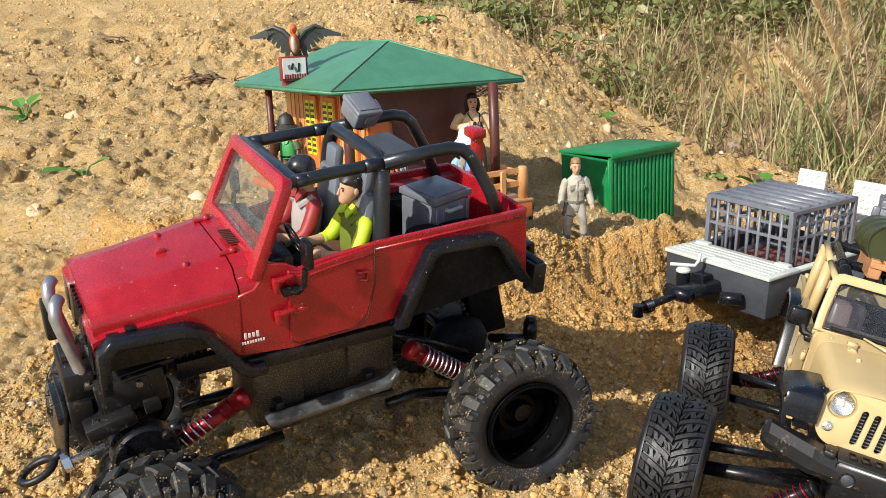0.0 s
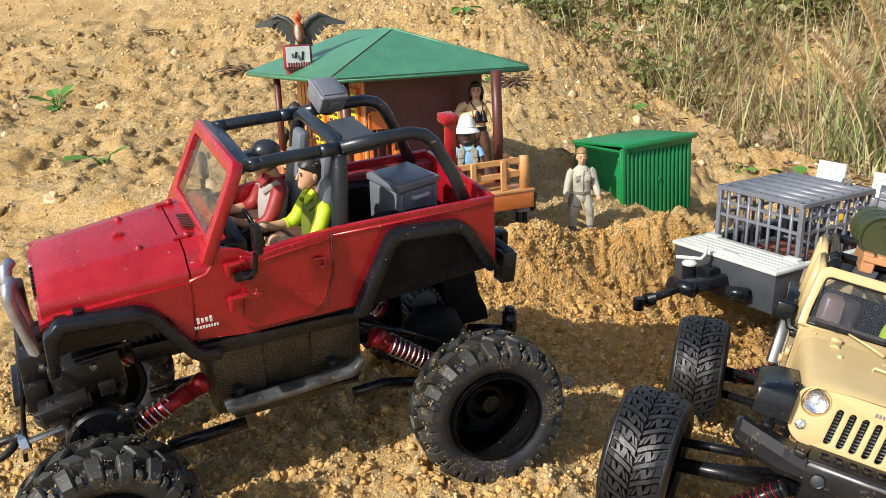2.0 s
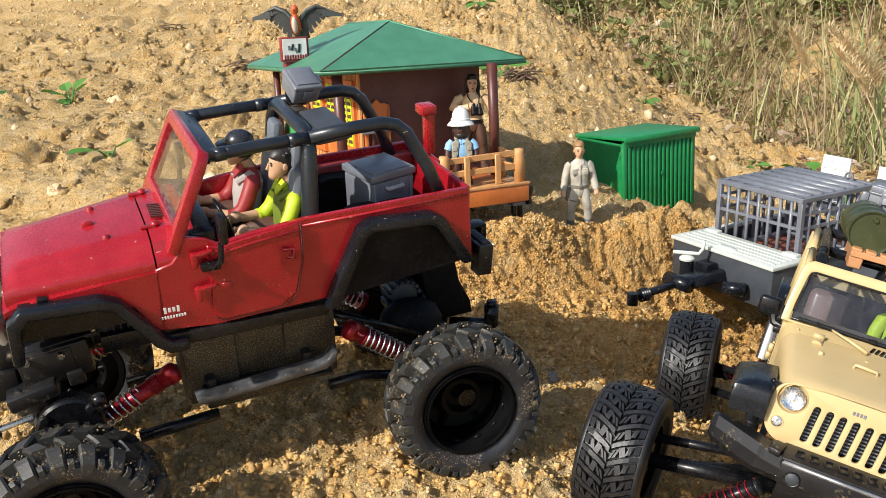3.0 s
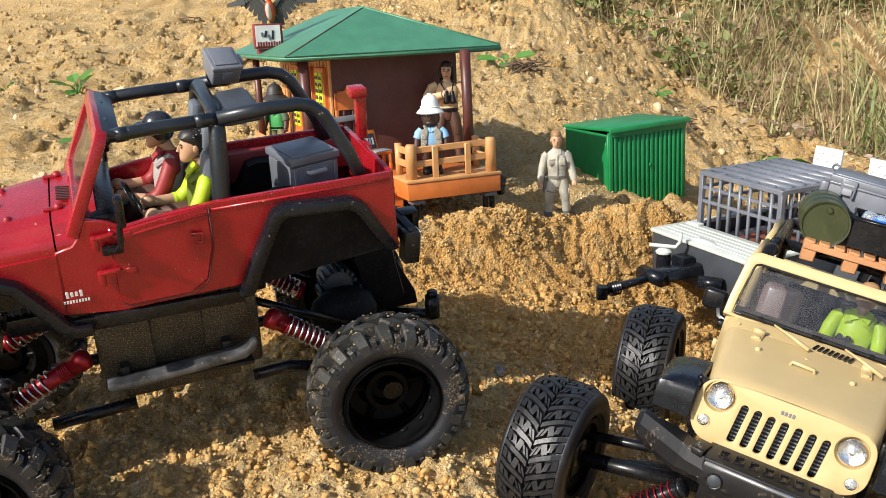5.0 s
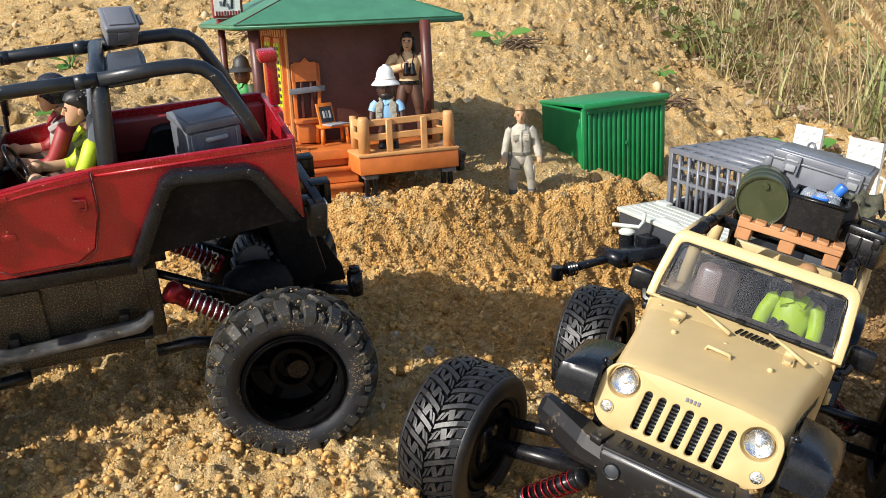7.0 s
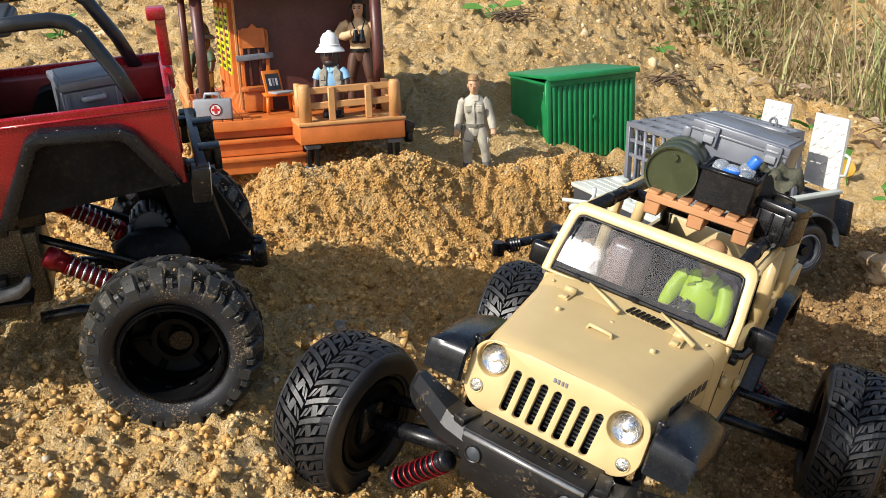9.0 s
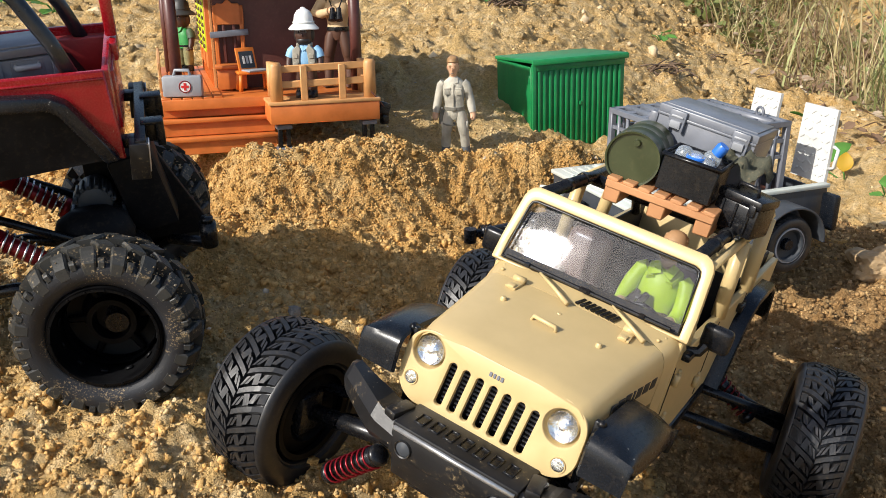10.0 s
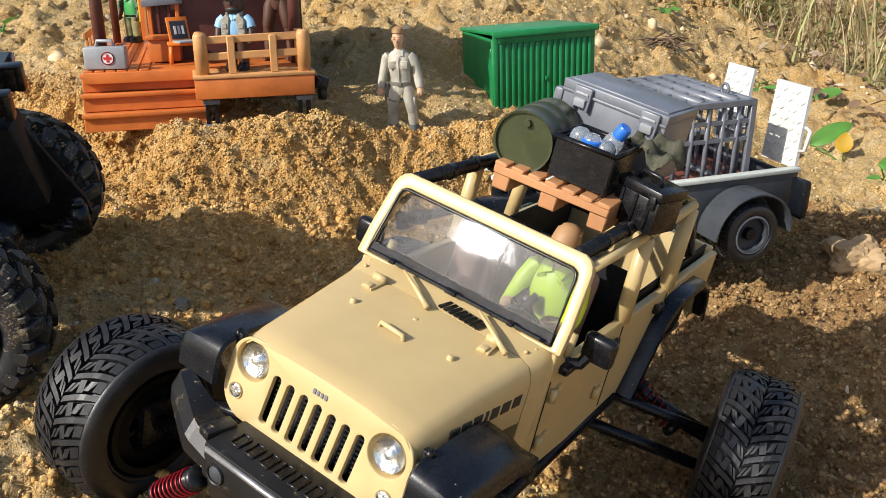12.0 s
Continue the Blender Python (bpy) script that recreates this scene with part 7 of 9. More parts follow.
lampbox = thing("lantern", at_cabin(0.0080, 0.0200, -0.0150, 20), "small black toy lantern hung beside the balcony", "lantern")
part("body", Shape().box((0, 0, 0), (0.0130, 0.0100, 0.0130), (0, 20, 0), 0.002), BLACK, lampbox)
part("foot", Shape().box((0.001, 0, -0.0110), (0.0080, 0.0080, 0.0110), bev=0.002), BLACK, lampbox)
part("cord", Shape().tube([(-0.022, -0.013, 0.020), (-0.012, -0.012, 0.010), (-0.004, -0.008, 0.003)], 0.0006, 6), BROWN, lampbox)

# ---- shed ----
SH = Matrix.Translation((0.2241, 1.1818, -0.0100)) @ pose(0, 0, 0, -4.0, 1.5, 31.8) @ pose(0.0045, 0.0170, -0.0075)
shed = thing("toy_shed", SH, "bright green ribbed plastic toy shed with flat roof", "toy shed")
SW = 0.1250
part("front_panel", Shape().box((SW / 2, 0.002, 0.052), (SW, 0.003, 0.104), bev=0.0006), GREEN, shed)
part("front_border", Shape().box((0.0022, -0.0004, 0.052), (0.0050, 0.0036, 0.104), bev=0.0006).box((SW / 2, -0.0002, 0.1000), (SW, 0.0030, 0.0070), bev=0.0006), GREEN, shed)
for k in range(16):
    part("rib", Shape().prism([(-0.0018, 0.0), (-0.0018, 0.094), (0.0018, 0.094), (0.0018, 0.0)], -0.0022, 0.001, 0.0010, 2, Matrix.Translation((0.0090 + k * 0.0073, 0, 0.002))), GREEN, shed)
part("latch", Shape().box((0.064, -0.0024, 0.054), (0.003, 0.003, 0.005), bev=0.001), GREEN, shed)
part("back_panel", Shape().box((SW / 2, 0.104, 0.050), (SW, 0.003, 0.100)), GREEN, shed)
for x in (0.0005, SW - 0.0005):
    side = part("end_panel", Shape().box((x, 0.053, 0.0505), (0.003, 0.104, 0.101), bev=0.0004, seg=1), GREEN, shed, "plain green end panel")
    part("slot", Shape().box((x - 0.0016 if x < 0.01 else x + 0.0016, 0.0120, 0.0120), (0.0012, 0.0030, 0.0085), bev=0.0005, seg=1), BLACK, side, "small dark slot near the foot")
part("corner_slot", Shape().box((-0.0012, 0.0060, 0.086), (0.0012, 0.0030, 0.0100), bev=0.0005, seg=1), GREEN, shed)
part("floor_plate", Shape().box((SW / 2, 0.053, 0.002), (SW - 0.002, 0.104, 0.003)), GREEN, shed)
part("roof", Shape().box((SW / 2, 0.0515, 0.1055), (SW + 0.0045, 0.1170, 0.0045), (-3.2, 0, 0), 0.0012), GREEN, shed)
part("roof_lip", Shape().box((SW / 2, -0.0060, 0.1070), (SW + 0.0050, 0.003, 0.006), bev=0.0008), GREEN, shed)

# ---- trailer with cage ----
TR = Matrix.Translation((0.2589, 1.0391, 0.0089)) @ pose(0, 0, 0, -3.45, -1.74, -55.28)
trailer = thing("toy_trailer", TR, "dark grey toy trailer with white rims and drawbar", "toy trailer")
part("front_box", Shape().box((0.075, 0.028, -0.024), (0.146, 0.052, 0.046), bev=0.0016, taper=1.02), SLATE, trailer)
lid = part("front_lid", Shape().box((0.075, 0.028, 0.0010), (0.152, 0.058, 0.0045), bev=0.0012), OFFWHITE, trailer, "off-white ribbed lid")
for k in range(5):
    part("rib", Shape().box((0.075, 0.010 + k * 0.009, 0.0036), (0.138, 0.0030, 0.0012), bev=0.0004, seg=1), OFFWHITE, lid)
part("lid_grip", Shape().prism([(0.060, 0.003), (0.066, 0.0065), (0.086, 0.0065), (0.092, 0.003)], 0.006, 0.014, 0.0006, 1), OFFWHITE, lid)
for x in (0.018, 0.132):
    part("lid_clip", Shape().box((x, 0.050, 0.0045), (0.018, 0.010, 0.004), (0, 0, 0), 0.001), OFFWHITE, lid)
part("bed", Shape().box((0.075, 0.143, -0.024), (0.136, 0.172, 0.004), bev=0.0006), plastic("red_brown_floor", (0.20, 0.055, 0.030), 0.6, 0.3), trailer, "red-brown trailer floor")
for x in (0.004, 0.146):
    part("side_wall", Shape().box((x, 0.143, -0.024), (0.0040, 0.176, 0.046), bev=0.0008), SLATE, trailer)
    part("rim", Shape().box((x, 0.143, 0.0010), (0.0085, 0.178, 0.0042), bev=0.0010), OFFWHITE, trailer)
part("tail_wall", Shape().box((0.075, 0.2290, -0.026), (0.144, 0.004, 0.042), bev=0.0008), SLATE, trailer)
part("underbody", Shape().box((0.075, 0.130, -0.050), (0.100, 0.200, 0.010), bev=0.001), BLACK, trailer)
for x, s in ((0.166, 1), (-0.016, -1)):
    arc = [(0.165 - 0.041 * math.cos(t), -0.046 + 0.040 * math.sin(t)) for t in (math.pi * i / 10 for i in range(11))]
    fl = Shape()
    band = [(0.165 - r * 0.041 * math.cos(t), -0.046 + r * 0.040 * math.sin(t)) for r, way in ((1.0, 1), (0.945, -1)) for t in (math.pi * i / 16 for i in range(17)[::way])]
    fl.prism([(y, z) for y, z in band], -x - s * 0.013, -x + s * 0.016, 0.0006, 1, m=pose(0, 0, 0, 0, 0, 90))
    part("mudguard", fl, SLATE, trailer, "dark rounded mudguard")
    part("tail_lamp", Shape().box((x - s * 0.006, 0.225, -0.022), (0.018, 0.008, 0.036), (0, 0, 0), 0.002).box((x - s * 0.006, 0.2300, -0.020), (0.012, 0.004, 0.026), bev=0.001), TRIM, trailer)
    wm = Matrix.Translation((x, 0.165, -0.045)) @ axes((0, 0, 0), (0, 1, 0), (s, 0, 0))
    hub = part("wheel", Shape().lathe([(0, 0.009), (0.005, 0.009), (0.006, 0.006), (0.006, -0.008), (0, -0.008)], 14), TRIM, trailer, m=wm)
    casing, lugs = tyre_shape(0.0290, 0.0220, "chevron")
    part("tyre", casing, RUBBER, hub, "small black tyre")
    part("tread", lugs, RUBBER, hub, "fine tread blocks", kind="stuff")
    part("rim", Shape().m(1).lathe([(0.0182, 0.0088), (0.0176, 0.0104), (0.0164, 0.0104)], 28).m(0).lathe([(0.0164, 0.0100), (0.0152, 0.0095), (0.0140, 0.0040), (0.0060, 0.0030), (0.0050, 0.0060)], 28), [SLATE, GREY], hub, "dark grey rim")
tongue = Shape().prism([(0.062, -0.030), (0.088, -0.030), (0.084, -0.018), (0.066, -0.018)], -0.060, 0.010, 0.002).box((0.076, -0.090, -0.0255), (0.0090, 0.066, 0.0072), (4, 0, 0), 0.0022).tube([(0.078, -0.128, -0.0345), (0.078, -0.128, -0.0215)], 0.0060, 14)
for k in range(4):
    tongue.lathe([(0.0062, -0.106 - k * 0.003), (0.0074, -0.1072 - k * 0.003), (0.0062, -0.1084 - k * 0.003)], 14, Matrix.Translation((0.077, 0, -0.0270)))
part("drawbar", tongue, TRIM, trailer, "dark drawbar with coupling")
part("drawbar_joint", Shape().tube([(0.060, -0.062, -0.022), (0.094, -0.062, -0.022)], 0.008, 14), TRIM, trailer)
part("brake_canister", Shape().tube([(0.100, -0.018, -0.030), (0.120, -0.004, -0.030)], 0.0075, 12), TRIM, trailer)
part("jockey_stand", Shape().tube([(0.050, -0.024, -0.046), (0.050, -0.024, -0.010)], 0.0080, 14).box((0.066, -0.010, -0.022), (0.018, 0.016, 0.022), bev=0.001), TRIM, trailer)
part("crank", Shape().lathe([(0, 0.004), (0.006, 0.003), (0.0088, 0.000), (0.0085, -0.002)], 18, pose(0.050, -0.024, -0.008, 90, 0, 0)).tube([(0.038, -0.034, -0.0020), (0.050, -0.024, -0.0020), (0.060, -0.016, -0.0020), (0.0630, -0.0130, 0.004), (0.0635, -0.0125, 0.014)], 0.0022, 8), OFFWHITE, trailer, "off-white crank handle")
for x0, x1, y, lean_y in ((0.010, 0.052, 0.2400, 0.010), (0.0960, 0.1420, 0.2340, 0.006)):
    ramp_ob = part("loading_ramp", Shape().sheet([(x0, y, 0.000), (x1, y, 0.000), (x1 - 0.001, y + lean_y, 0.074), (x0 + 0.001, y + lean_y, 0.074)], 0.0035), RAMPWHITE, trailer, "off-white folded-up loading ramp")
    for i in range(5):
        for j in range(8):
            part("tread_mark", Shape().box((x0 + 0.006 + i * (x1 - x0 - 0.012) / 4, y - 0.0040 + lean_y * (0.10 + j * 0.115), 0.008 + j * 0.0085), (0.0062, 0.0008, 0.0022), (0, 35 if (i + j) % 2 else -35, 0), 0.0003, 1), RAMPWHITE, ramp_ob)
    part("ramp_grip", Shape().tube([(x1, y, 0.016), (x1 + 0.006, y, 0.018), (x1 + 0.006, y + 0.003, 0.036), (x1, y + 0.003, 0.038)], 0.0018, 8), RAMPWHITE, ramp_ob)
cagebox = thing("animal_cage", TR @ pose(0.0122, 0.0587, -0.0210), "empty grey barred toy animal cage on the trailer", "cage")
CW, CL, CH = 0.1204, 0.1272, 0.0870
for x in (0.002, CW - 0.002):
    for y in (0.002, CL - 0.002):
        part("corner_post", Shape().box((x, y, CH / 2), (0.0060, 0.0060, CH), bev=0.0006, seg=1), GREY, cagebox)
for z in (0.002, CH - 0.0025):
    for y in (0.002, CL - 0.002):
        part("frame_bar", Shape().box((CW / 2, y, z), (CW + 0.002, 0.0062, 0.0056), bev=0.0006, seg=1), GREY, cagebox)
    for x in (0.002, CW - 0.002):
        part("frame_bar", Shape().box((x, CL / 2, z), (0.0062, CL + 0.002, 0.0056), bev=0.0006, seg=1), GREY, cagebox)
for z in (0.052, 0.068):
    for y in (0.002, CL - 0.002):
        part("cross_bar", Shape().box((CW / 2, y, z), (CW, 0.0030, 0.0034)), GREY, cagebox)
    for x in (0.002, CW - 0.002):
        part("cross_bar", Shape().box((x, CL / 2, z), (0.0030, CL, 0.0034)), GREY, cagebox)
for k in range(1, 8):
    for y in (0.002, CL - 0.002):
        part("bar", Shape().tube([(CW * k / 8, y, 0.002), (CW * k / 8, y, CH - 0.002)], 0.0020, 8), GREY, cagebox)
    for x in (0.002, CW - 0.002):
        part("bar", Shape().tube([(x, CL * k / 8, 0.002), (x, CL * k / 8, CH - 0.002)], 0.0020, 8), GREY, cagebox)
for k in range(1, 5):
    part("top_bar", Shape().box((CW * k / 5, CL / 2, CH - 0.0025), (0.0070, CL, 0.0044), bev=0.0008, seg=1), GREY, cagebox)
for j in range(1, 7):
    part("top_bar", Shape().tube([(0.004, CL * j / 7, CH - 0.0015), (CW - 0.004, CL * j / 7, CH - 0.0015)], 0.0040, 10), GREY, cagebox)
part("lifting_eye", Shape().tube([(CW - 0.030 + 0.005 * math.cos(t), CL - 0.012, CH + 0.004 + 0.005 * math.sin(t)) for t in (6.2832 * i / 16 for i in range(16))], 0.0014, 6, closed=True), GREY, cagebox)


# ---- figures: plain toy shapes, one mesh each ----
def blocky_doll(skin, top, trousers, shoes, hat=None, brim=0.0, vest=None, beard=None, sleeve=None):
    """A stubby toy figure about 75 mm tall, facing -y."""
    mats = [skin, top, trousers, shoes, hat or top, vest or top, beard or skin, WHITE, sleeve or top]
    s = Shape()
    for x in (-0.0065, 0.0065):
        s.m(2).stack([(x, 0, 0.0055, 0.0050, 0.0056), (x, 0, 0.0120, 0.0056, 0.0062), (x, 0, 0.0220, 0.0060, 0.0068), (x * 0.95, 0, 0.0300, 0.0060, 0.0068)], 14)
        s.m(3).stack([(x, -0.0030, 0.0, 0.0058, 0.0090), (x, -0.0030, 0.0030, 0.0060, 0.0092), (x, -0.0022, 0.0055, 0.0056, 0.0078), (x, 0, 0.0075, 0.0052, 0.0058)], 14)
    s.m(1).stack([(0, 0, 0.0285, 0.0126, 0.0074), (0, 0, 0.0340, 0.0122, 0.0076), (0, 0, 0.0430, 0.0120, 0.0077), (0, 0, 0.0490, 0.0112, 0.0070), (0, 0, 0.0525, 0.0068, 0.0056), (0, 0, 0.0545, 0.0048, 0.0046)], 20)
    s.m(3).stack([(0, 0, 0.0300, 0.0127, 0.0078), (0, 0, 0.0325, 0.0127, 0.0078)], 20)
    if vest:
        for x in (-1, 1):
            s.m(5).prism([(x * 0.0132, 0.0290), (x * 0.0050, 0.0280), (x * 0.0046, 0.0400), (x * 0.0030, 0.0505), (x * 0.0066, 0.0535), (x * 0.0124, 0.0490)], -0.0088, -0.0058, 0.0008, 1)
            for z in (0.0335, 0.0425):
                s.box((x * 0.0090, -0.0092, z), (0.0056, 0.0014, 0.0052), bev=0.0006, seg=1)
            s.tube([(x * 0.0062, -0.0070, 0.0525), (x * 0.0075, 0.0, 0.0545), (x * 0.0060, 0.0060, 0.0520)], 0.0019, 8)
        s.m(5).stack([(0, 0.0028, 0.0285, 0.0130, 0.0062), (0, 0.0028, 0.0400, 0.0128, 0.0064), (0, 0.0028, 0.0500, 0.0114, 0.0056)], 20)
    for x in (-1, 1):
        s.m(1).sheet([(x * 0.0006, -0.0080, 0.0475), (x * 0.0048, -0.0074, 0.0500), (x * 0.0046, -0.0040, 0.0548), (x * 0.0008, -0.0058, 0.0535)], 0.0010)
        s.m(8).tube([(x * 0.0115, 0, 0.0500), (x * 0.0150, -0.001, 0.0465), (x * 0.0172, -0.002, 0.0405)], [0.0046, 0.0054, 0.0052], 12)
        s.m(0).tube([(x * 0.0170, -0.002, 0.0415), (x * 0.0180, -0.004, 0.0345), (x * 0.0180, -0.006, 0.0300)], [0.0038, 0.0036, 0.0030], 12)
        s.tube([(x * 0.0180, -0.0085, 0.0268), (x * 0.0150, -0.0085, 0.0275), (x * 0.0146, -0.0055, 0.0290), (x * 0.0180, -0.0045, 0.0292), (x * 0.0200, -0.0060, 0.0275)], 0.0017, 8)
    s.m(0).lathe([(0, 0.0760), (0.0060, 0.0750), (0.0094, 0.0700), (0.0101, 0.0640), (0.0094, 0.0580), (0.0060, 0.0540), (0, 0.0530)], 22, pose(0, 0, 0, 90, 0, 0))
    s.ball((0, -0.0100, 0.0640), (0.0013, 0.0016, 0.0018), 8)
    for x in (-1, 1):
        s.m(7).ball((x * 0.0038, -0.0092, 0.0670), (0.0010, 0.0008, 0.0010), 8).m(3).ball((x * 0.0037, -0.0098, 0.0670), (0.0008, 0.0006, 0.0011), 8)
        s.m(6).ball((x * 0.0086, 0.0005, 0.0640), (0.0030, 0.0052, 0.0072), 10)
    if beard:
        s.m(6).ball((0, -0.0022, 0.0580), (0.0088, 0.0080, 0.0056), 14).ball((0, 0.0034, 0.0640), (0.0100, 0.0078, 0.0100), 14)
    if hat:
        s.m(4).lathe([(0, 0.0915), (0.0022, 0.0912), (0.0026, 0.0900), (0.0068, 0.0880), (0.0098, 0.0835), (0.0109, 0.0775), (0.0113, 0.0755), (0.0118, 0.0748), (brim * 0.85, 0.0728), (brim, 0.0700), (brim * 0.985, 0.0690), (0.0112, 0.0722), (0.0104, 0.0735)], 28, pose(0, 0, 0, 90, 0, 0))
        s.tube([(0.0113 * math.cos(t), 0.0113 * math.sin(t), 0.0762) for t in (6.2832 * i / 24 for i in range(24))], 0.0009, 6, closed=True)
    return s, mats


def soldier(skin, top, trousers, boots, hair, belt, arms="down"):
    """A slim jointed toy figure about 100 mm tall, facing -y."""
    mats = [skin, top, trousers, boots, hair, belt]
    s = Shape()
    for x in (-1, 1):
        s.m(2).stack([(x * 0.0104, 0.0006, 0.0150, 0.0046, 0.0048), (x * 0.0102, 0.0, 0.0200, 0.0051, 0.0054), (x * 0.0096, -0.0006, 0.0265, 0.0047, 0.0052), (x * 0.0090, -0.0016, 0.0310, 0.0053, 0.0060), (x * 0.0078, -0.0006, 0.0390, 0.0060, 0.0066), (x * 0.0064, 0, 0.0470, 0.0064, 0.0070), (x * 0.0050, 0, 0.0520, 0.0056, 0.0064)], 16)
        s.ball((x * 0.0092, -0.0052, 0.0310), (0.0038, 0.0020, 0.0040), 10)
        s.m(3).stack([(x * 0.0108, -0.0040, 0.0, 0.0046, 0.0092), (x * 0.0108, -0.0040, 0.0026, 0.0047, 0.0092), (x * 0.0107, -0.0020, 0.0050, 0.0045, 0.0068), (x * 0.0105, 0.0004, 0.0080, 0.0043, 0.0048), (x * 0.0104, 0.0006, 0.0165, 0.0048, 0.0050), (x * 0.0104, 0.0006, 0.0175, 0.0045, 0.0048)], 16)
        if arms == "down":
            s.m(1).tube([(x * 0.0100, 0, 0.0800), (x * 0.0122, 0.0002, 0.0775), (x * 0.0146, 0.0006, 0.0700), (x * 0.0164, 0.0004, 0.0640), (x * 0.0180, -0.0022, 0.0560), (x * 0.0190, -0.0036, 0.0510)], [0.0040, 0.0050, 0.0046, 0.0042, 0.0042, 0.0036], 12)
            s.m(0).tube([(x * 0.0190, -0.0036, 0.0515), (x * 0.0196, -0.0044, 0.0478), (x * 0.0194, -0.0058, 0.0440)], [0.0026, 0.0034, 0.0022], 10).tube([(x * 0.0188, -0.0060, 0.0482), (x * 0.0178, -0.0080, 0.0458)], [0.0014, 0.0010], 8)
    if arms != "down":
        s.m(1).tube([(-0.0100, 0, 0.0810), (-0.0150, 0.0, 0.0780), (-0.0205, -0.0020, 0.0700), (-0.0120, -0.0110, 0.0690), (-0.0040, -0.0150, 0.0715)], [0.0044, 0.0056, 0.0050, 0.0044, 0.0036], 12)
        s.tube([(0.0100, 0, 0.0810), (0.0150, 0.0, 0.0770), (0.0190, -0.0020, 0.0690), (0.0200, -0.0070, 0.0620), (0.0215, -0.0100, 0.0590)], [0.0044, 0.0054, 0.0048, 0.0042, 0.0034], 12)
        s.m(0).ball((-0.0015, -0.0155, 0.0720), (0.0036, 0.0034, 0.0040), 10).ball((0.0228, -0.0115, 0.0575), (0.0038, 0.0036, 0.0034), 10)
    s.m(1).stack([(0, 0, 0.0545, 0.0104, 0.0072), (0, 0, 0.0590, 0.0096, 0.0068), (0, 0, 0.0640, 0.0104, 0.0070), (0, -0.0004, 0.0720, 0.0120, 0.0078), (0, 0, 0.0775, 0.0122, 0.0074), (0, 0, 0.0815, 0.0092, 0.0060), (0, 0, 0.0845, 0.0052, 0.0050), (0, 0, 0.0855, 0.0042, 0.0044)], 22)
    s.m(5).stack([(0, 0, 0.0530, 0.0104, 0.0074), (0, 0, 0.0534, 0.0108, 0.0078), (0, 0, 0.0562, 0.0107, 0.0078), (0, 0, 0.0566, 0.0102, 0.0072)], 22).box((0, -0.0078, 0.0548), (0.0044, 0.0016, 0.0036), bev=0.0005)
    s.m(2).stack([(0, 0, 0.0440, 0.0040, 0.0056), (0, 0, 0.0475, 0.0088, 0.0070), (0, 0, 0.0535, 0.0104, 0.0072)], 20)
    if arms == "down":
        for x in (-1, 1):
            s.m(1).box((x * 0.0058, -0.0078, 0.0722), (0.0064, 0.0014, 0.0068), (6, 0, x * -8), 0.0006).box((x * 0.0058, -0.0084, 0.0752), (0.0068, 0.0012, 0.0018), (6, 0, x * -8), 0.0004)
            s.sheet([(x * 0.0006, -0.0066, 0.0790), (x * 0.0050, -0.0058, 0.0800), (x * 0.0048, -0.0030, 0.0848), (x * 0.0010, -0.0052, 0.0838)], 0.0010)
            s.m(2).box((x * 0.0125, -0.0020, 0.0375), (0.0026, 0.0062, 0.0090), (0, x * 4, 0), 0.0010)
        s.m(1).box((0, -0.0082, 0.0690), (0.0012, 0.0008, 0.0230), (3, 0, 0), 0.0003)
        s.m(5).box((-0.0135, -0.001, 0.0455), (0.0042, 0.0060, 0.0140), (0, 8, 0), 0.001).box((-0.0128, -0.003, 0.0535), (0.0030, 0.0042, 0.0050), (0, 8, 0), 0.001)
        s.tube([(-0.0066 + 0.0064 * math.cos(t), -0.0006 + 0.0070 * math.sin(t), 0.0392 - 0.0012 * math.cos(t)) for t in (6.2832 * i / 18 for i in range(18))], 0.0009, 6, closed=True)
    s.m(0).tube([(0, 0, 0.0830), (0, -0.0004, 0.0890)], [0.0044, 0.0036], 12)
    s.stack([(0, -0.0024, 0.0868, 0.0022, 0.0026), (0, -0.0020, 0.0882, 0.0036, 0.0044), (0, -0.0012, 0.0905, 0.0046, 0.0058), (0, -0.0006, 0.0940, 0.0054, 0.0066), (0, 0, 0.0975, 0.0055, 0.0068), (0, 0.0004, 0.1010, 0.0044, 0.0056), (0, 0.0004, 0.1028, 0.0022, 0.0030)], 18)
    s.ball((0, -0.0076, 0.0932), (0.0010, 0.0016, 0.0020), 8)
    for x in (-1, 1):
        s.ball((x * 0.0056, 0.0002, 0.0938), (0.0010, 0.0016, 0.0024), 8)
        s.m(4).ball((x * 0.0024, -0.0067, 0.0952), (0.0012, 0.0007, 0.0005), 8).ball((x * 0.0024, -0.0066, 0.0968), (0.0016, 0.0006, 0.0004), 8).m(0)
    s.m(5).ball((0, -0.0066, 0.0898), (0.0016, 0.0006, 0.0004), 8)
    s.m(4).stack([(0, 0.0046, 0.0915, 0.0040, 0.0030), (0, 0.0036, 0.0950, 0.0058, 0.0048), (0, 0.0020, 0.0985, 0.0061, 0.0062), (0, -0.0002, 0.1005, 0.0060, 0.0070), (0, 0.0000, 0.1035, 0.0050, 0.0062), (0, 0.0004, 0.1052, 0.0026, 0.0034)], 18)
    r = random.Random(3)
    for k in range(26):
        a, e = r.uniform(0, 6.28), r.uniform(0.1, 1.4)
        s.ball((0.0052 * math.cos(e) * math.cos(a), 0.0012 + 0.0060 * math.cos(e) * math.sin(a), 0.0995 + 0.0048 * math.sin(e)), (0.0016, 0.0018, 0.0011), 6, (r.uniform(-30, 30), 0, math.degrees(a)))
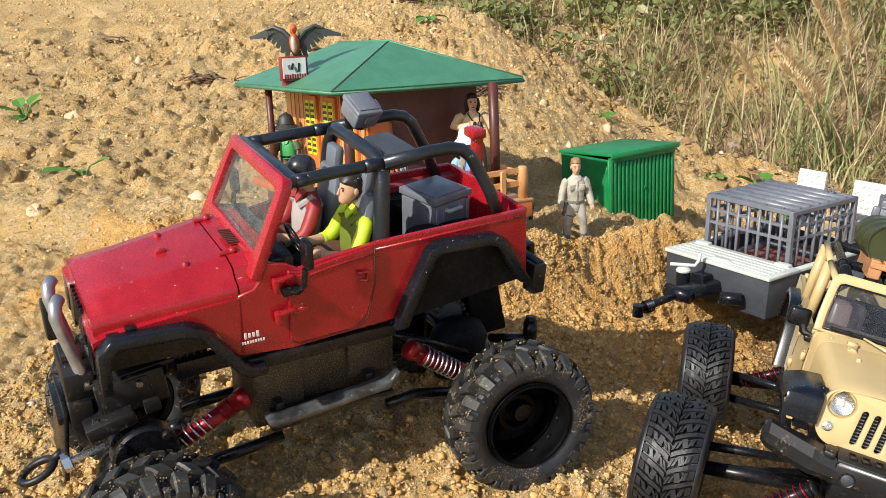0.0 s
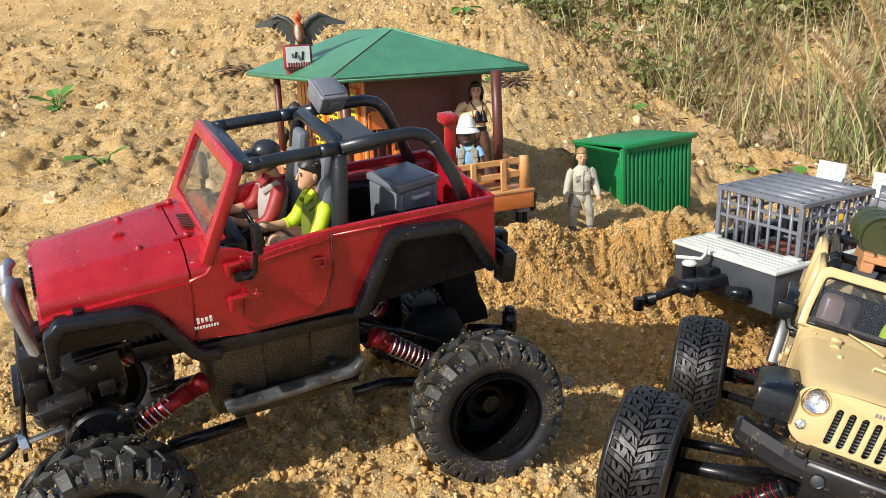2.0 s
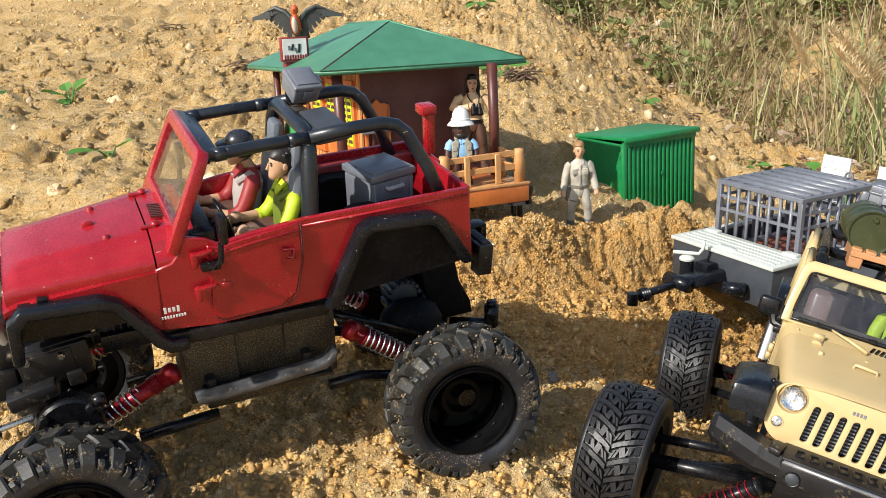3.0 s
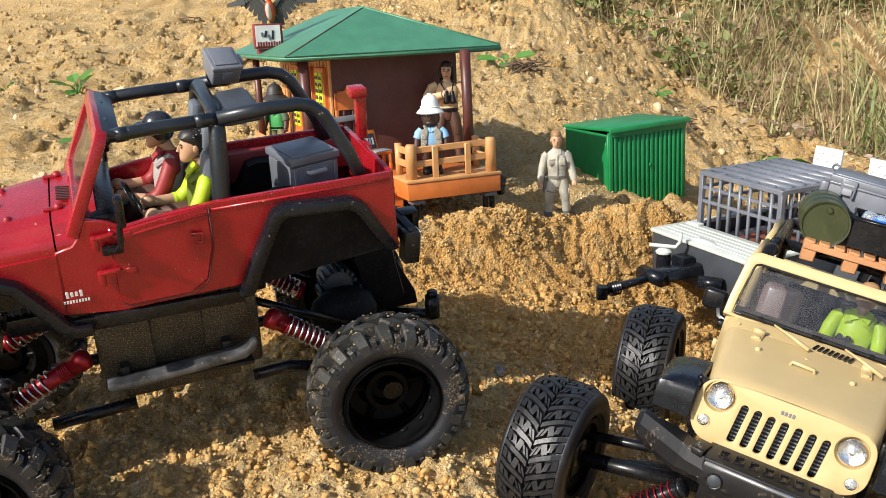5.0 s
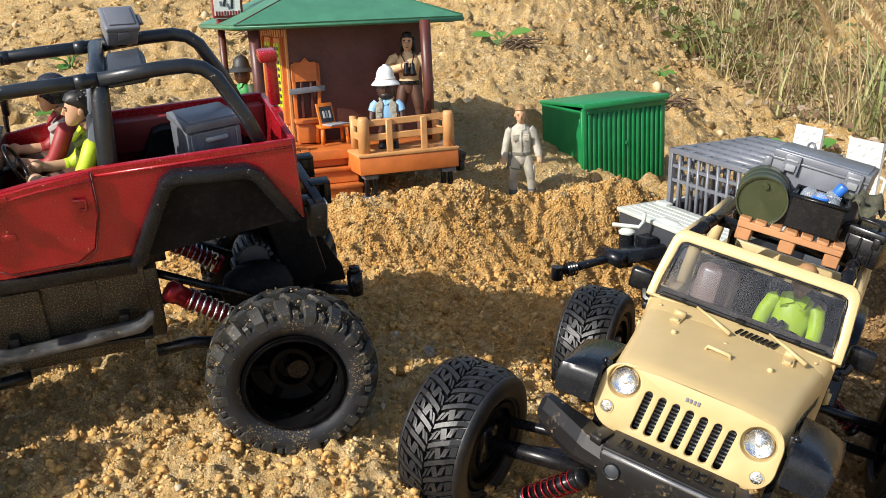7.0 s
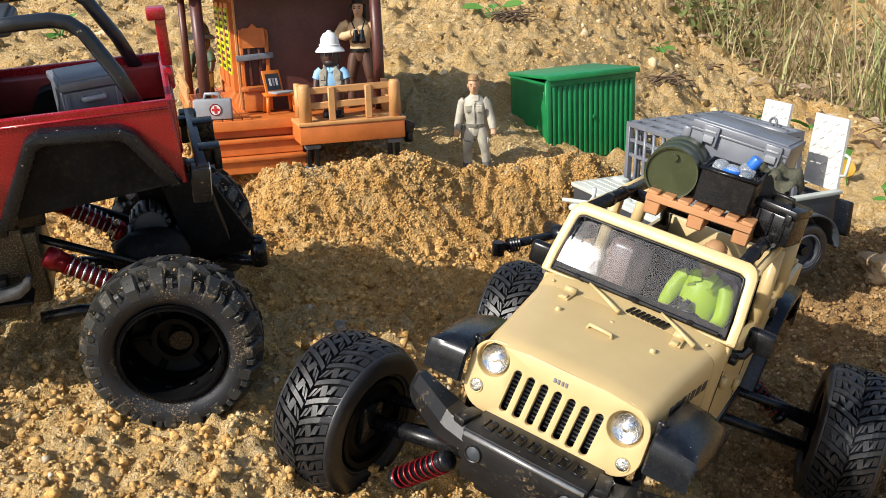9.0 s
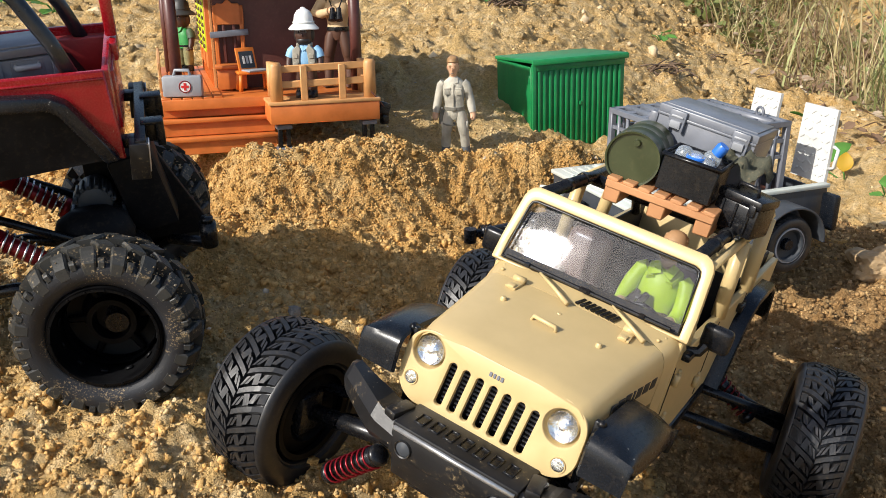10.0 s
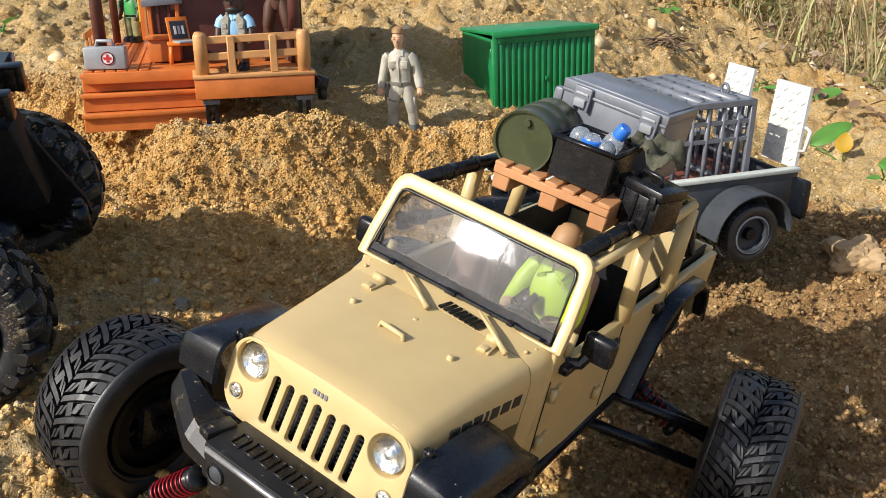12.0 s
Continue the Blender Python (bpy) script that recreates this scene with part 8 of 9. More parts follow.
    if arms != "down":
        for x in (-1, 1):
            s.m(5).tube([(x * 0.0030 + 0.0026, -0.0165, 0.0745), (x * 0.0032 + 0.0030, -0.0190, 0.0690), (x * 0.0034 + 0.0034, -0.0215, 0.0635)], [0.0022, 0.0026, 0.0036], 12)
        s.box((0.0030, -0.0190, 0.0690), (0.0060, 0.0036, 0.0050), (24, 0, 0), 0.0010)
        s.tube([(0.0055, -0.0150, 0.0745), (0.0070, -0.0060, 0.0830), (0, 0.0040, 0.0865), (-0.0060, -0.0060, 0.0830), (-0.0010, -0.0150, 0.0745)], 0.0007, 6)
        s.m(4).stack([(0, 0.0046, 0.0800, 0.0050, 0.0030), (0, 0.0050, 0.0850, 0.0068, 0.0042), (0, 0.0040, 0.0920, 0.0072, 0.0056), (0, 0.0028, 0.0975, 0.0066, 0.0062)], 16)
        for x in (-1, 1):
            s.tube([(x * 0.0056, 0.0, 0.0990), (x * 0.0066, 0.0002, 0.0930), (x * 0.0064, 0.0010, 0.0850)], [0.0018, 0.0022, 0.0012], 8)
    return s, mats


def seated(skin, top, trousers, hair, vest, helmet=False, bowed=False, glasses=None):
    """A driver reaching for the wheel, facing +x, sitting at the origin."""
    mats = [skin, top, trousers, hair, vest, glasses or hair]
    s = Shape()
    tilt = pose(0, 0, 0, 0, -7, 0)
    s.m(1).stack([(0, 0, 0.0, 0.0082, 0.0110), (0, 0, 0.0080, 0.0086, 0.0114), (0.0004, 0, 0.0190, 0.0092, 0.0126), (0, 0, 0.0270, 0.0092, 0.0142), (0, 0, 0.0330, 0.0078, 0.0132), (0, 0, 0.0370, 0.0058, 0.0070), (0, 0, 0.0392, 0.0050, 0.0056)], 22, tilt)
    s.m(4).stack([(0.0002, 0, 0.0030, 0.0092, 0.0122), (0.0006, 0, 0.0190, 0.0101, 0.0136), (0.0002, 0, 0.0275, 0.0101, 0.0136), (-0.0002, 0, 0.0330, 0.0086, 0.0112), (0, 0, 0.0356, 0.0068, 0.0078)], 22, tilt)
    for y in (-1, 1):
        s.m(4).tube([(0.0055, y * 0.0062, 0.0300), (-0.0030, y * 0.0086, 0.0355), (-0.0100, y * 0.0066, 0.0280)], 0.0030, 8)
        s.m(1).tube([(-0.0030, y * 0.0120, 0.0335), (-0.0026, y * 0.0152, 0.0310), (0.0020, y * 0.0178, 0.0220), (0.0060, y * 0.0186, 0.0150), (0.0110, y * 0.0180, 0.0112), (0.0150, y * 0.0172, 0.0108)], [0.0044, 0.0053, 0.0053, 0.0051, 0.0050, 0.0044], 14)
        s.tube([(0.0148, y * 0.0172, 0.0108), (0.0164, y * 0.0168, 0.0110)], [0.0049, 0.0046], 14)
        s.m(0).tube([(0.0150, y * 0.0172, 0.0110), (0.0230, y * 0.0140, 0.0126), (0.0290, y * 0.0122, 0.0140)], [0.0042, 0.0036, 0.0030], 12).ball((0.0315, y * 0.0118, 0.0146), (0.0048, 0.0032, 0.0042), 12)
        for k in range(4):
            s.tube([(0.0330, y * 0.0118, 0.0170 - 0.0018 * k), (0.0362, y * 0.0105, 0.0164 - 0.0018 * k), (0.0358, y * 0.0080, 0.0160 - 0.0018 * k)], 0.0010, 6)
        s.m(2).tube([(0.000, y * 0.0070, 0.0030), (0.0120, y * 0.0092, 0.0045), (0.0240, y * 0.0108, 0.0040), (0.0300, y * 0.0108, -0.0040), (0.0340, y * 0.0105, -0.0150)], [0.0078, 0.0074, 0.0064, 0.0058, 0.0048], 12)
    s.m(0).tube([(-0.0040, 0, 0.0370), (-0.0020, 0, 0.0440)], [0.0052, 0.0044], 12)
    s.stack([(0.0060, 0, 0.0415, 0.0024, 0.0022), (0.0050, 0, 0.0428, 0.0044, 0.0036), (0.0030, 0, 0.0455, 0.0062, 0.0050), (0.0010, 0, 0.0500, 0.0078, 0.0062), (0.0000, 0, 0.0545, 0.0080, 0.0064), (-0.0004, 0, 0.0585, 0.0064, 0.0052), (-0.0004, 0, 0.0605, 0.0034, 0.0028)], 20)
    s.stack([(0.0086, 0, 0.0480, 0.0010, 0.0012), (0.0094, 0, 0.0488, 0.0016, 0.0012), (0.0082, 0, 0.0525, 0.0010, 0.0008)], 8)
    for y in (-1, 1):
        s.m(0).ball((-0.0004, y * 0.0066, 0.0505), (0.0017, 0.0011, 0.0026), 8).m(3).ball((0.0078, y * 0.0027, 0.0532), (0.0008, 0.0016, 0.0005), 8).ball((0.0076, y * 0.0027, 0.0516), (0.0007, 0.0012, 0.0006), 8)
        s.m(1).sheet([(0.0055, y * 0.0010, 0.0355), (0.0070, y * 0.0064, 0.0330), (0.0000, y * 0.0082, 0.0400), (0.0010, y * 0.0040, 0.0415)], 0.0013)
    if bowed:
        s.m(3).stack([(0.0030, 0, 0.0455, 0.0060, 0.0062), (0.0022, 0, 0.0490, 0.0086, 0.0076), (0.0010, 0, 0.0540, 0.0094, 0.0082), (0, 0, 0.0590, 0.0082, 0.0072), (0, 0, 0.0625, 0.0048, 0.0044), (0, 0, 0.0634, 0.0020, 0.0020)], 20)
    if glasses:
        for y in (-1, 1):
            s.m(5).tube([(0.0120, y * 0.0030 - 0.006, 0.0215), (0.0150, y * 0.0030 - 0.007, 0.0185), (0.0185, y * 0.0032 - 0.008, 0.0150)], [0.0020, 0.0023, 0.0029], 12)
        s.box((0.0150, -0.007, 0.0185), (0.004, 0.006, 0.003), (0, 45, 0), 0.0008)
    r = random.Random(8)
    if helmet:
        s.m(3).stack([(-0.0020, 0, 0.0470, 0.0062, 0.0078), (-0.0012, 0, 0.0510, 0.0090, 0.0090), (0.0000, 0, 0.0560, 0.0104, 0.0096), (0.0000, 0, 0.0600, 0.0096, 0.0088), (0, 0, 0.0635, 0.0064, 0.0060), (0, 0, 0.0648, 0.0030, 0.0028)], 22)
        s.stack([(0.0100, 0, 0.0555, 0.0058, 0.0078), (0.0104, 0, 0.0566, 0.0060, 0.0080), (0.0096, 0, 0.0574, 0.0056, 0.0074)], 18)
    else:
        s.m(3).stack([(-0.0050, 0, 0.0455, 0.0026, 0.0046), (-0.0036, 0, 0.0500, 0.0058, 0.0066), (-0.0014, 0, 0.0545, 0.0080, 0.0071), (0.0000, 0, 0.0575, 0.0086, 0.0071), (-0.0002, 0, 0.0605, 0.0070, 0.0058), (-0.0004, 0, 0.0622, 0.0036, 0.0032)], 20)
        for k in range(60):
            a, e = r.uniform(0, 6.28), r.uniform(0.0, 1.45)
            if math.cos(a) > 0.4 and e < 0.5:
                continue
            s.ball((-0.0012 + 0.0076 * math.cos(e) * math.cos(a), 0.0066 * math.cos(e) * math.sin(a), 0.0555 + 0.0062 * math.sin(e)), (0.0022, 0.0013, 0.0011), 6, (0, r.uniform(-40, 40), math.degrees(a) + r.uniform(-50, 50)))
    return s, mats


KHAKI = soldier(SKIN, FATIGUE, FATIGUE, plastic("grey_boots", (0.10, 0.11, 0.12), 0.5, 0.2), plastic("fair_hair", (0.30, 0.17, 0.07), 0.5, 0.0), VESTGREY)
solid("figurine", *KHAKI, pose(0.1510, 1.0670, 0.0085, 0, 0, 6) @ Matrix.Diagonal((1.04, 1.04, 1.10, 1)), "standing toy figure in pale khaki overalls", "figurine")
SCOUT = soldier(SKIN, plastic("cream_shirt", (0.56, 0.40, 0.22), 0.55, 0.0), TROUSERS, TROUSERS, HAIR, BLACK, "up")
solid("figurine", *SCOUT, at_cabin(-0.0215, 0.0930, 0.0015, -24) @ Matrix.Diagonal((1.12, 1.12, 1.10, 1)), "toy figure in brown trousers holding black binoculars", "figurine")
EXPLORER = blocky_doll(DARKSKIN, SHIRTBLUE, DARKSKIN, BLACK, WHITE, 0.0168, plastic("vest_taupe_plastic", (0.27, 0.25, 0.20), 0.6, 0.0, vary=0.2), HAIR)
solid("figurine", *EXPLORER, at_cabin(-0.0670, 0.0330, -0.0008, -22) @ Matrix.Diagonal((0.90, 0.90, 0.96, 1)), "toy figure with white sun helmet and grey vest", "figurine")
RANGER = blocky_doll(DARKSKIN, VESTGREEN, plastic("camouflage_trousers", (0.22, 0.22, 0.10), 0.6, 0.0, vary=0.6), BLACK, plastic("dark_hat", (0.035, 0.036, 0.038), 0.5, 0.0), 0.0180, None, None, plastic("camouflage_sleeve", (0.035, 0.060, 0.030), 0.6, 0.0, vary=0.6))
solid("figurine", *RANGER, at_cabin(-0.1750, 0.3300, 0.0015, -50), "toy figure in green vest and dark hat", "figurine")
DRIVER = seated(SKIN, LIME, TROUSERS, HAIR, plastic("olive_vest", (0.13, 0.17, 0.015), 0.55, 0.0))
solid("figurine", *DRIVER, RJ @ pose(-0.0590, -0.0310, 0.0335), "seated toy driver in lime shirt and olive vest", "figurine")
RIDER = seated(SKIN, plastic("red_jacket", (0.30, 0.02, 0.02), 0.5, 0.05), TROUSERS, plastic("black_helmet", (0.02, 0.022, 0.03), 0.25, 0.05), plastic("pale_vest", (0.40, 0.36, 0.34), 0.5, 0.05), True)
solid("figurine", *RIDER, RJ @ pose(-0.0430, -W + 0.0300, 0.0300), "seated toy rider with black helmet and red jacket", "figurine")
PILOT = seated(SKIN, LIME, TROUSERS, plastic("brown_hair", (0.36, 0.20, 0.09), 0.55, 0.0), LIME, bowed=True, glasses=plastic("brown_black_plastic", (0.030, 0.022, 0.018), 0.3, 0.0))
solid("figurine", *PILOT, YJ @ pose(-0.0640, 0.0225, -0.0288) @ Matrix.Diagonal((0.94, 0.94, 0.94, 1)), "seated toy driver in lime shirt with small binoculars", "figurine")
box_m = RJ @ pose(-0.1305, -0.0470, 0.0140, 0, 0, 14) @ Matrix.Diagonal((0.90, 0.76, 0.97, 1))
cooler = thing("storage_box", box_m, "grey lidded toy storage box in the red car", "box")
part("body", Shape().box((0, 0, 0.0270), (0.0375, 0.0455, 0.0430), bev=0.0016, taper=1.02), GREY, cooler)
part("lid", Shape().box((0, 0, 0.0520), (0.0410, 0.0490, 0.0050), bev=0.0008), GREY, cooler)
part("lid_panel", Shape().box((0, 0, 0.0550), (0.0340, 0.0420, 0.0012), bev=0.0004), GREY, cooler)
part("grip_plate", Shape().box((0, 0.0232, 0.0420), (0.0200, 0.0016, 0.0100), bev=0.0004), GREY, cooler)
for x in (-0.0165, 0.0165):
    part("corner_ridge", Shape().box((x, 0.0236, 0.0280), (0.0030, 0.0018, 0.0400), bev=0.0005, seg=1), GREY, cooler)
part("handle", Shape().tube([(-0.0070, 0.0230, 0.0440), (-0.0070, 0.0268, 0.0435), (0.0070, 0.0268, 0.0435), (0.0070, 0.0230, 0.0440)], 0.0018, 8), PALEGREY, cooler)


# ---- plants ----
def blade_mesh(name, roots, heights, leans, turns, widths, mat):
    """Grass: each blade four steps of a tapered, bent strip, folded along its middle."""
    n = len(roots)
    t = np.array([0, 0.35, 0.7, 1.0])
    w = np.array([1.0, 0.85, 0.5, 0.04])
    out = leans[:, None] * t[None] ** 1.8 * heights[:, None]
    up = heights[:, None] * t[None] * np.sqrt(np.clip(1 - (leans[:, None] * t[None]) ** 2 * 0.45, 0.2, 1))
    c, s = np.cos(turns)[:, None], np.sin(turns)[:, None]
    mid = np.stack([roots[:, :1] + out * c, roots[:, 1:2] + out * s, roots[:, 2:] + up], -1)
    side = np.stack([-s * widths[:, None] * w, c * widths[:, None] * w, 0 * up], -1)
    v = np.concatenate([mid - side, mid + side], 1).reshape(-1, 3)
    f = np.array([[i, i + 4, i + 5, i + 1] for i in range(3)])
    f = (f[None] + (np.arange(n) * 8)[:, None, None]).reshape(-1, 4)
    me = bpy.data.meshes.new(name)
    me.from_pydata(v.tolist(), [], f.tolist())
    me.materials.append(mat)
    return me


LEAF_V = [(0, 0, 0), (0.32, 0.30, 0.05), (0.72, 0.28, 0.03), (1.0, 0, -0.08), (0.72, -0.28, 0.03), (0.32, -0.30, 0.05), (0.35, 0, -0.04), (0.72, 0, -0.05)]
LEAF_F = [(0, 6, 1), (0, 5, 6), (1, 6, 7), (1, 7, 2), (5, 7, 6), (5, 4, 7), (2, 7, 3), (7, 4, 3)]


def leaf_mesh(name, roots, sizes, turns, tips, rolls, mat):
    v0 = np.array(LEAF_V)
    n = len(roots)
    v = np.repeat(v0[None], n, 0) * sizes[:, None, None]
    cr, sr = np.cos(rolls)[:, None], np.sin(rolls)[:, None]
    v = np.stack([v[..., 0], v[..., 1] * cr - v[..., 2] * sr, v[..., 1] * sr + v[..., 2] * cr], -1)
    ct, st = np.cos(tips)[:, None], np.sin(tips)[:, None]
    v = np.stack([v[..., 0] * ct - v[..., 2] * st, v[..., 1], v[..., 0] * st + v[..., 2] * ct], -1)
    c, s = np.cos(turns)[:, None], np.sin(turns)[:, None]
    v = np.stack([v[..., 0] * c - v[..., 1] * s, v[..., 0] * s + v[..., 1] * c, v[..., 2]], -1) + roots[:, None]
    f = (np.array(LEAF_F)[None] + (np.arange(n) * len(v0))[:, None, None]).reshape(-1, 3)
    me = bpy.data.meshes.new(name)
    me.from_pydata(v.reshape(-1, 3).tolist(), [], f.tolist())
    me.materials.append(mat)
    return me


def fringe(x, y):
    """Thins the growth out unevenly away from the bank."""
    d = np.hypot((x - 0.7) / 1.6, (y - 3.1) / 1.6) + 0.25 * waves(x, y, 0.9, 81) + 0.12 * waves(x, y, 3.0, 82)
    return step((1.05 - d) / 0.3)


def meadow(name, label, n, box, keep, h0, h1, seed, mat, clump=0.5, lean=(0.1, 0.9), width=(0.0012, 0.0030)):
    rng = np.random.default_rng(seed)
    x, y = rng.uniform(box[0], box[1], n), rng.uniform(box[2], box[3], n)
    p = keep(x, y) * (1 - 0.85 * bare(x, y)) * fringe(x, y) * (1 - 0.55 * step((y - 2.6) / 0.7)) * (0.35 + 0.65 * (waves(x, y, 3.1, seed) > -0.1)) * (0.3 + 0.7 * (waves(x, y, 9, seed + 1) > clump - 0.5))
    k = rng.random(n) < p
    x, y = x[k], y[k]
    m = len(x)
    z = terrain(x, y) + rough(x, y) - 0.01
    h = h0 + (h1 - h0) * rng.random(m) ** 1.8
    ob = new(name, blade_mesh(name, np.stack([x, y, z], -1), h, rng.uniform(*lean, m), rng.uniform(0, 6.3, m), rng.uniform(*width, m), mat))
    return tagged(ob, label, "grass", kind="stuff")


beyond = lambda x, y: step((x - verge(y) + 0.03) / 0.10)
right_side = lambda x, y: beyond(x, y) * step((x - 0.25 + (y - 2.5) * 0.12) / 0.6)
meadow("dry_grass", "dry straw-coloured grass on the far bank", 110000, (-1.0, 2.6, 1.6, 5.2), beyond, 0.03, 0.20, 21, GRASS, lean=(0.3, 1.3), width=(0.0009, 0.0030))
meadow("green_grass", "green grass blades among dry stalks", 7000, (-0.6, 2.6, 1.6, 4.8), beyond, 0.05, 0.28, 22, GREENBLADE, lean=(0.2, 1.1), width=(0.0014, 0.0042))
meadow("tall_grass", "tall dry grass stalks on the bank", 7500, (0.1, 3.6, 1.9, 4.8), right_side, 0.15, 0.55, 23, GRASS, lean=(0.2, 1.2), width=(0.0009, 0.0022))
tuft = lambda x, y: np.exp(-((x - 0.93) ** 2 + (y - 2.18) ** 2) / 0.008)
meadow("reed_tuft", "tuft of tall green grass at the sand edge", 600, (0.75, 1.1, 2.0, 2.4), tuft, 0.12, 0.44, 25, GREENBLADE, clump=0.0, lean=(0.15, 0.9), width=(0.0016, 0.0042))
rng = np.random.default_rng(31)
n = 125000
x, y = rng.uniform(-1.0, 2.6, n), rng.uniform(1.6, 5.4, n)
k = rng.random(n) < beyond(x, y) * (1 - 0.8 * bare(x, y)) * fringe(x, y) * (0.25 + 0.75 * (waves(x, y, 2.6, 33) > -0.10)) * (0.35 + 0.65 * (waves(x, y, 8, 34) > -0.25)) * (1 - 0.60 * right_side(x, y) * (1 - step((y - 2.5) / 0.5))) * (0.3 + 0.7 * step((y - 2.3) / 0.7))
x, y = x[k], y[k]
m = len(x)
z = terrain(x, y) + rough(x, y) + rng.uniform(0.0, 0.15, m) * (0.3 + 0.7 * rng.random(m))
tagged(new("bramble_leaves", leaf_mesh("bramble_leaves", np.stack([x, y, z], -1), (0.011 + 0.027 * rng.random(m) ** 1.8) * (0.6 + 0.85 * step((y - 2.2) / 1.0)), rng.uniform(0, 6.3, m), rng.uniform(-0.6, 1.0, m), rng.uniform(-0.8, 0.8, m), LEAVES)), "low green and brown bramble leaves on the bank", "bramble", kind="stuff")
meadow("bramble_stems", "thin brown bramble stems and dead stalks", 22000, (-1.0, 2.5, 1.7, 5.0), beyond, 0.06, 0.32, 26, LITTER, lean=(0.3, 1.3), width=(0.0010, 0.0024))


n = 20000
x, y = rng.uniform(-1.0, 2.6, n), rng.uniform(1.4, 5.4, n)
k = rng.random(n) < step((x - verge(y) + 0.10 + 0.16 * step((2.2 - y) / 0.3)) / 0.18) * 0.8 * fringe(x, y)
x, y = x[k], y[k]
m = len(x)
z = terrain(x, y) + rough(x, y) + rng.uniform(0.0, 0.03, m)
tagged(new("leaf_litter", leaf_mesh("leaf_litter", np.stack([x, y, z], -1), rng.uniform(0.008, 0.032, m), rng.uniform(0, 6.3, m), rng.uniform(-0.4, 0.5, m), rng.uniform(-0.6, 0.6, m), LITTER)), "dead brown leaves lying under the grass", "leaf litter", kind="stuff")


strew("bank_stones", "pale stones showing through the brambles", "gravel", 220, (-0.6, 1.6, 2.2, 4.6), 0.004, 0.014, 41, plastic("bank_stone", (0.64, 0.52, 0.36), 0.85, 0.3, vary=0.3, bump=0.5), beyond, power=2.0, sink=0.0)


def feather_grass(x, y, h, lean, turn, seed):
    """One tall dry stalk with a drooping feathery plume."""
    r = random.Random(seed)
    th = thing("feather_grass", pose(x, y, ground_at(x, y) - 0.005, 0, 0, turn), "tall straw-coloured grass stalk with feathery plume", "grass stalk", "feather grass on the bank")
    pts = [Vector((lean * h * t ** 2, 0, h * t * (1 - 0.18 * lean * t * t))) for t in (k / 10 for k in range(11))]
    part("stalk", Shape().tube(pts, [0.0024 - 0.0013 * k / 10 for k in range(11)], 6), STRAW, th)
    roots, hh, ll, tt, ww = [], [], [], [], []
    for k in range(340):
        f = 0.66 + 0.34 * r.random()
        p = pts[int(f * 10 - 1e-6)].lerp(pts[min(10, int(f * 10 - 1e-6) + 1)], (f * 10) % 1)
        roots.append(tuple(p))
        hh.append(r.uniform(0.025, 0.055) * (1.35 - f))
        ll.append(r.uniform(0.3, 1.1))
        tt.append(r.gauss(0, 1.3))
        ww.append(r.uniform(0.0010, 0.0022))
    part("plume", blade_mesh("plume", np.array(roots), np.array(hh) * 1.6, np.array(ll), np.array(tt), np.array(ww), STRAW), None, th, "feathery straw-coloured plume")


for args in ((0.99, 2.16, 0.33, -0.70, 10, 1), (1.02, 2.20, 0.45, -0.36, 0, 2), (1.03, 2.21, 0.47, -0.24, 0, 7), (0.90, 2.05, 0.34, 0.40, 150, 3), (1.12, 2.30, 0.55, 0.25, 30, 4), (1.10, 2.12, 0.42, -0.35, 60, 5), (0.82, 2.30, 0.36, 0.30, 200, 6)):
    feather_grass(*args)


def seedling(x, y, leaves, size, label, seed, mat=SPROUT, upright=0.5):
    """A few broad leaves on short stalks."""
    r = random.Random(seed)
    z = ground_at(x, y)
    th = thing("seedling", Matrix.Translation((x, y, z)), label, "plant")
    for k in range(leaves):
        a = 6.2832 * k / leaves + r.uniform(-0.4, 0.4)
        tip = r.uniform(0.1, 0.6) * upright
        ln = size * r.uniform(0.7, 1.15)
        base = Vector((math.cos(a) * ln * 0.35, math.sin(a) * ln * 0.35, ln * (0.25 + 0.5 * tip)))
        part("stalk", Shape().tube([(0, 0, -0.004), base * 0.5 + Vector((0, 0, ln * 0.06)), base], size * 0.035, 6), SPROUT, th)
        me = leaf_mesh("leaf", np.array([tuple(base)]), np.array([ln]), np.array([a]), np.array([tip - 0.25]), np.array([r.uniform(-0.4, 0.4)]), mat)
        part("leaf", me, None, th)
    return th


seedling(-0.936, 1.944, 6, 0.050, "small green seedling growing in the sand", 2, upright=1.5)
seedling(-0.599, 1.402, 3, 0.045, "green seedling with two broad leaves in sand", 3, upright=1.9)
seedling(-1.150, 2.00, 4, 0.04, "small green seedling beside the slope", 4)
seedling(0.034, 2.020, 4, 0.046, "green seedling among dry twigs behind the cabin", 5, upright=0.9)
seedling(0.560, 1.900, 4, 0.04, "small green weed on the sand edge", 8)
seedling(0.380, 2.250, 4, 0.04, "small green weed on the sand ridge", 9)
seedling(-0.060, 3.05, 5, 0.05, "small green weed on the far ridge", 10)


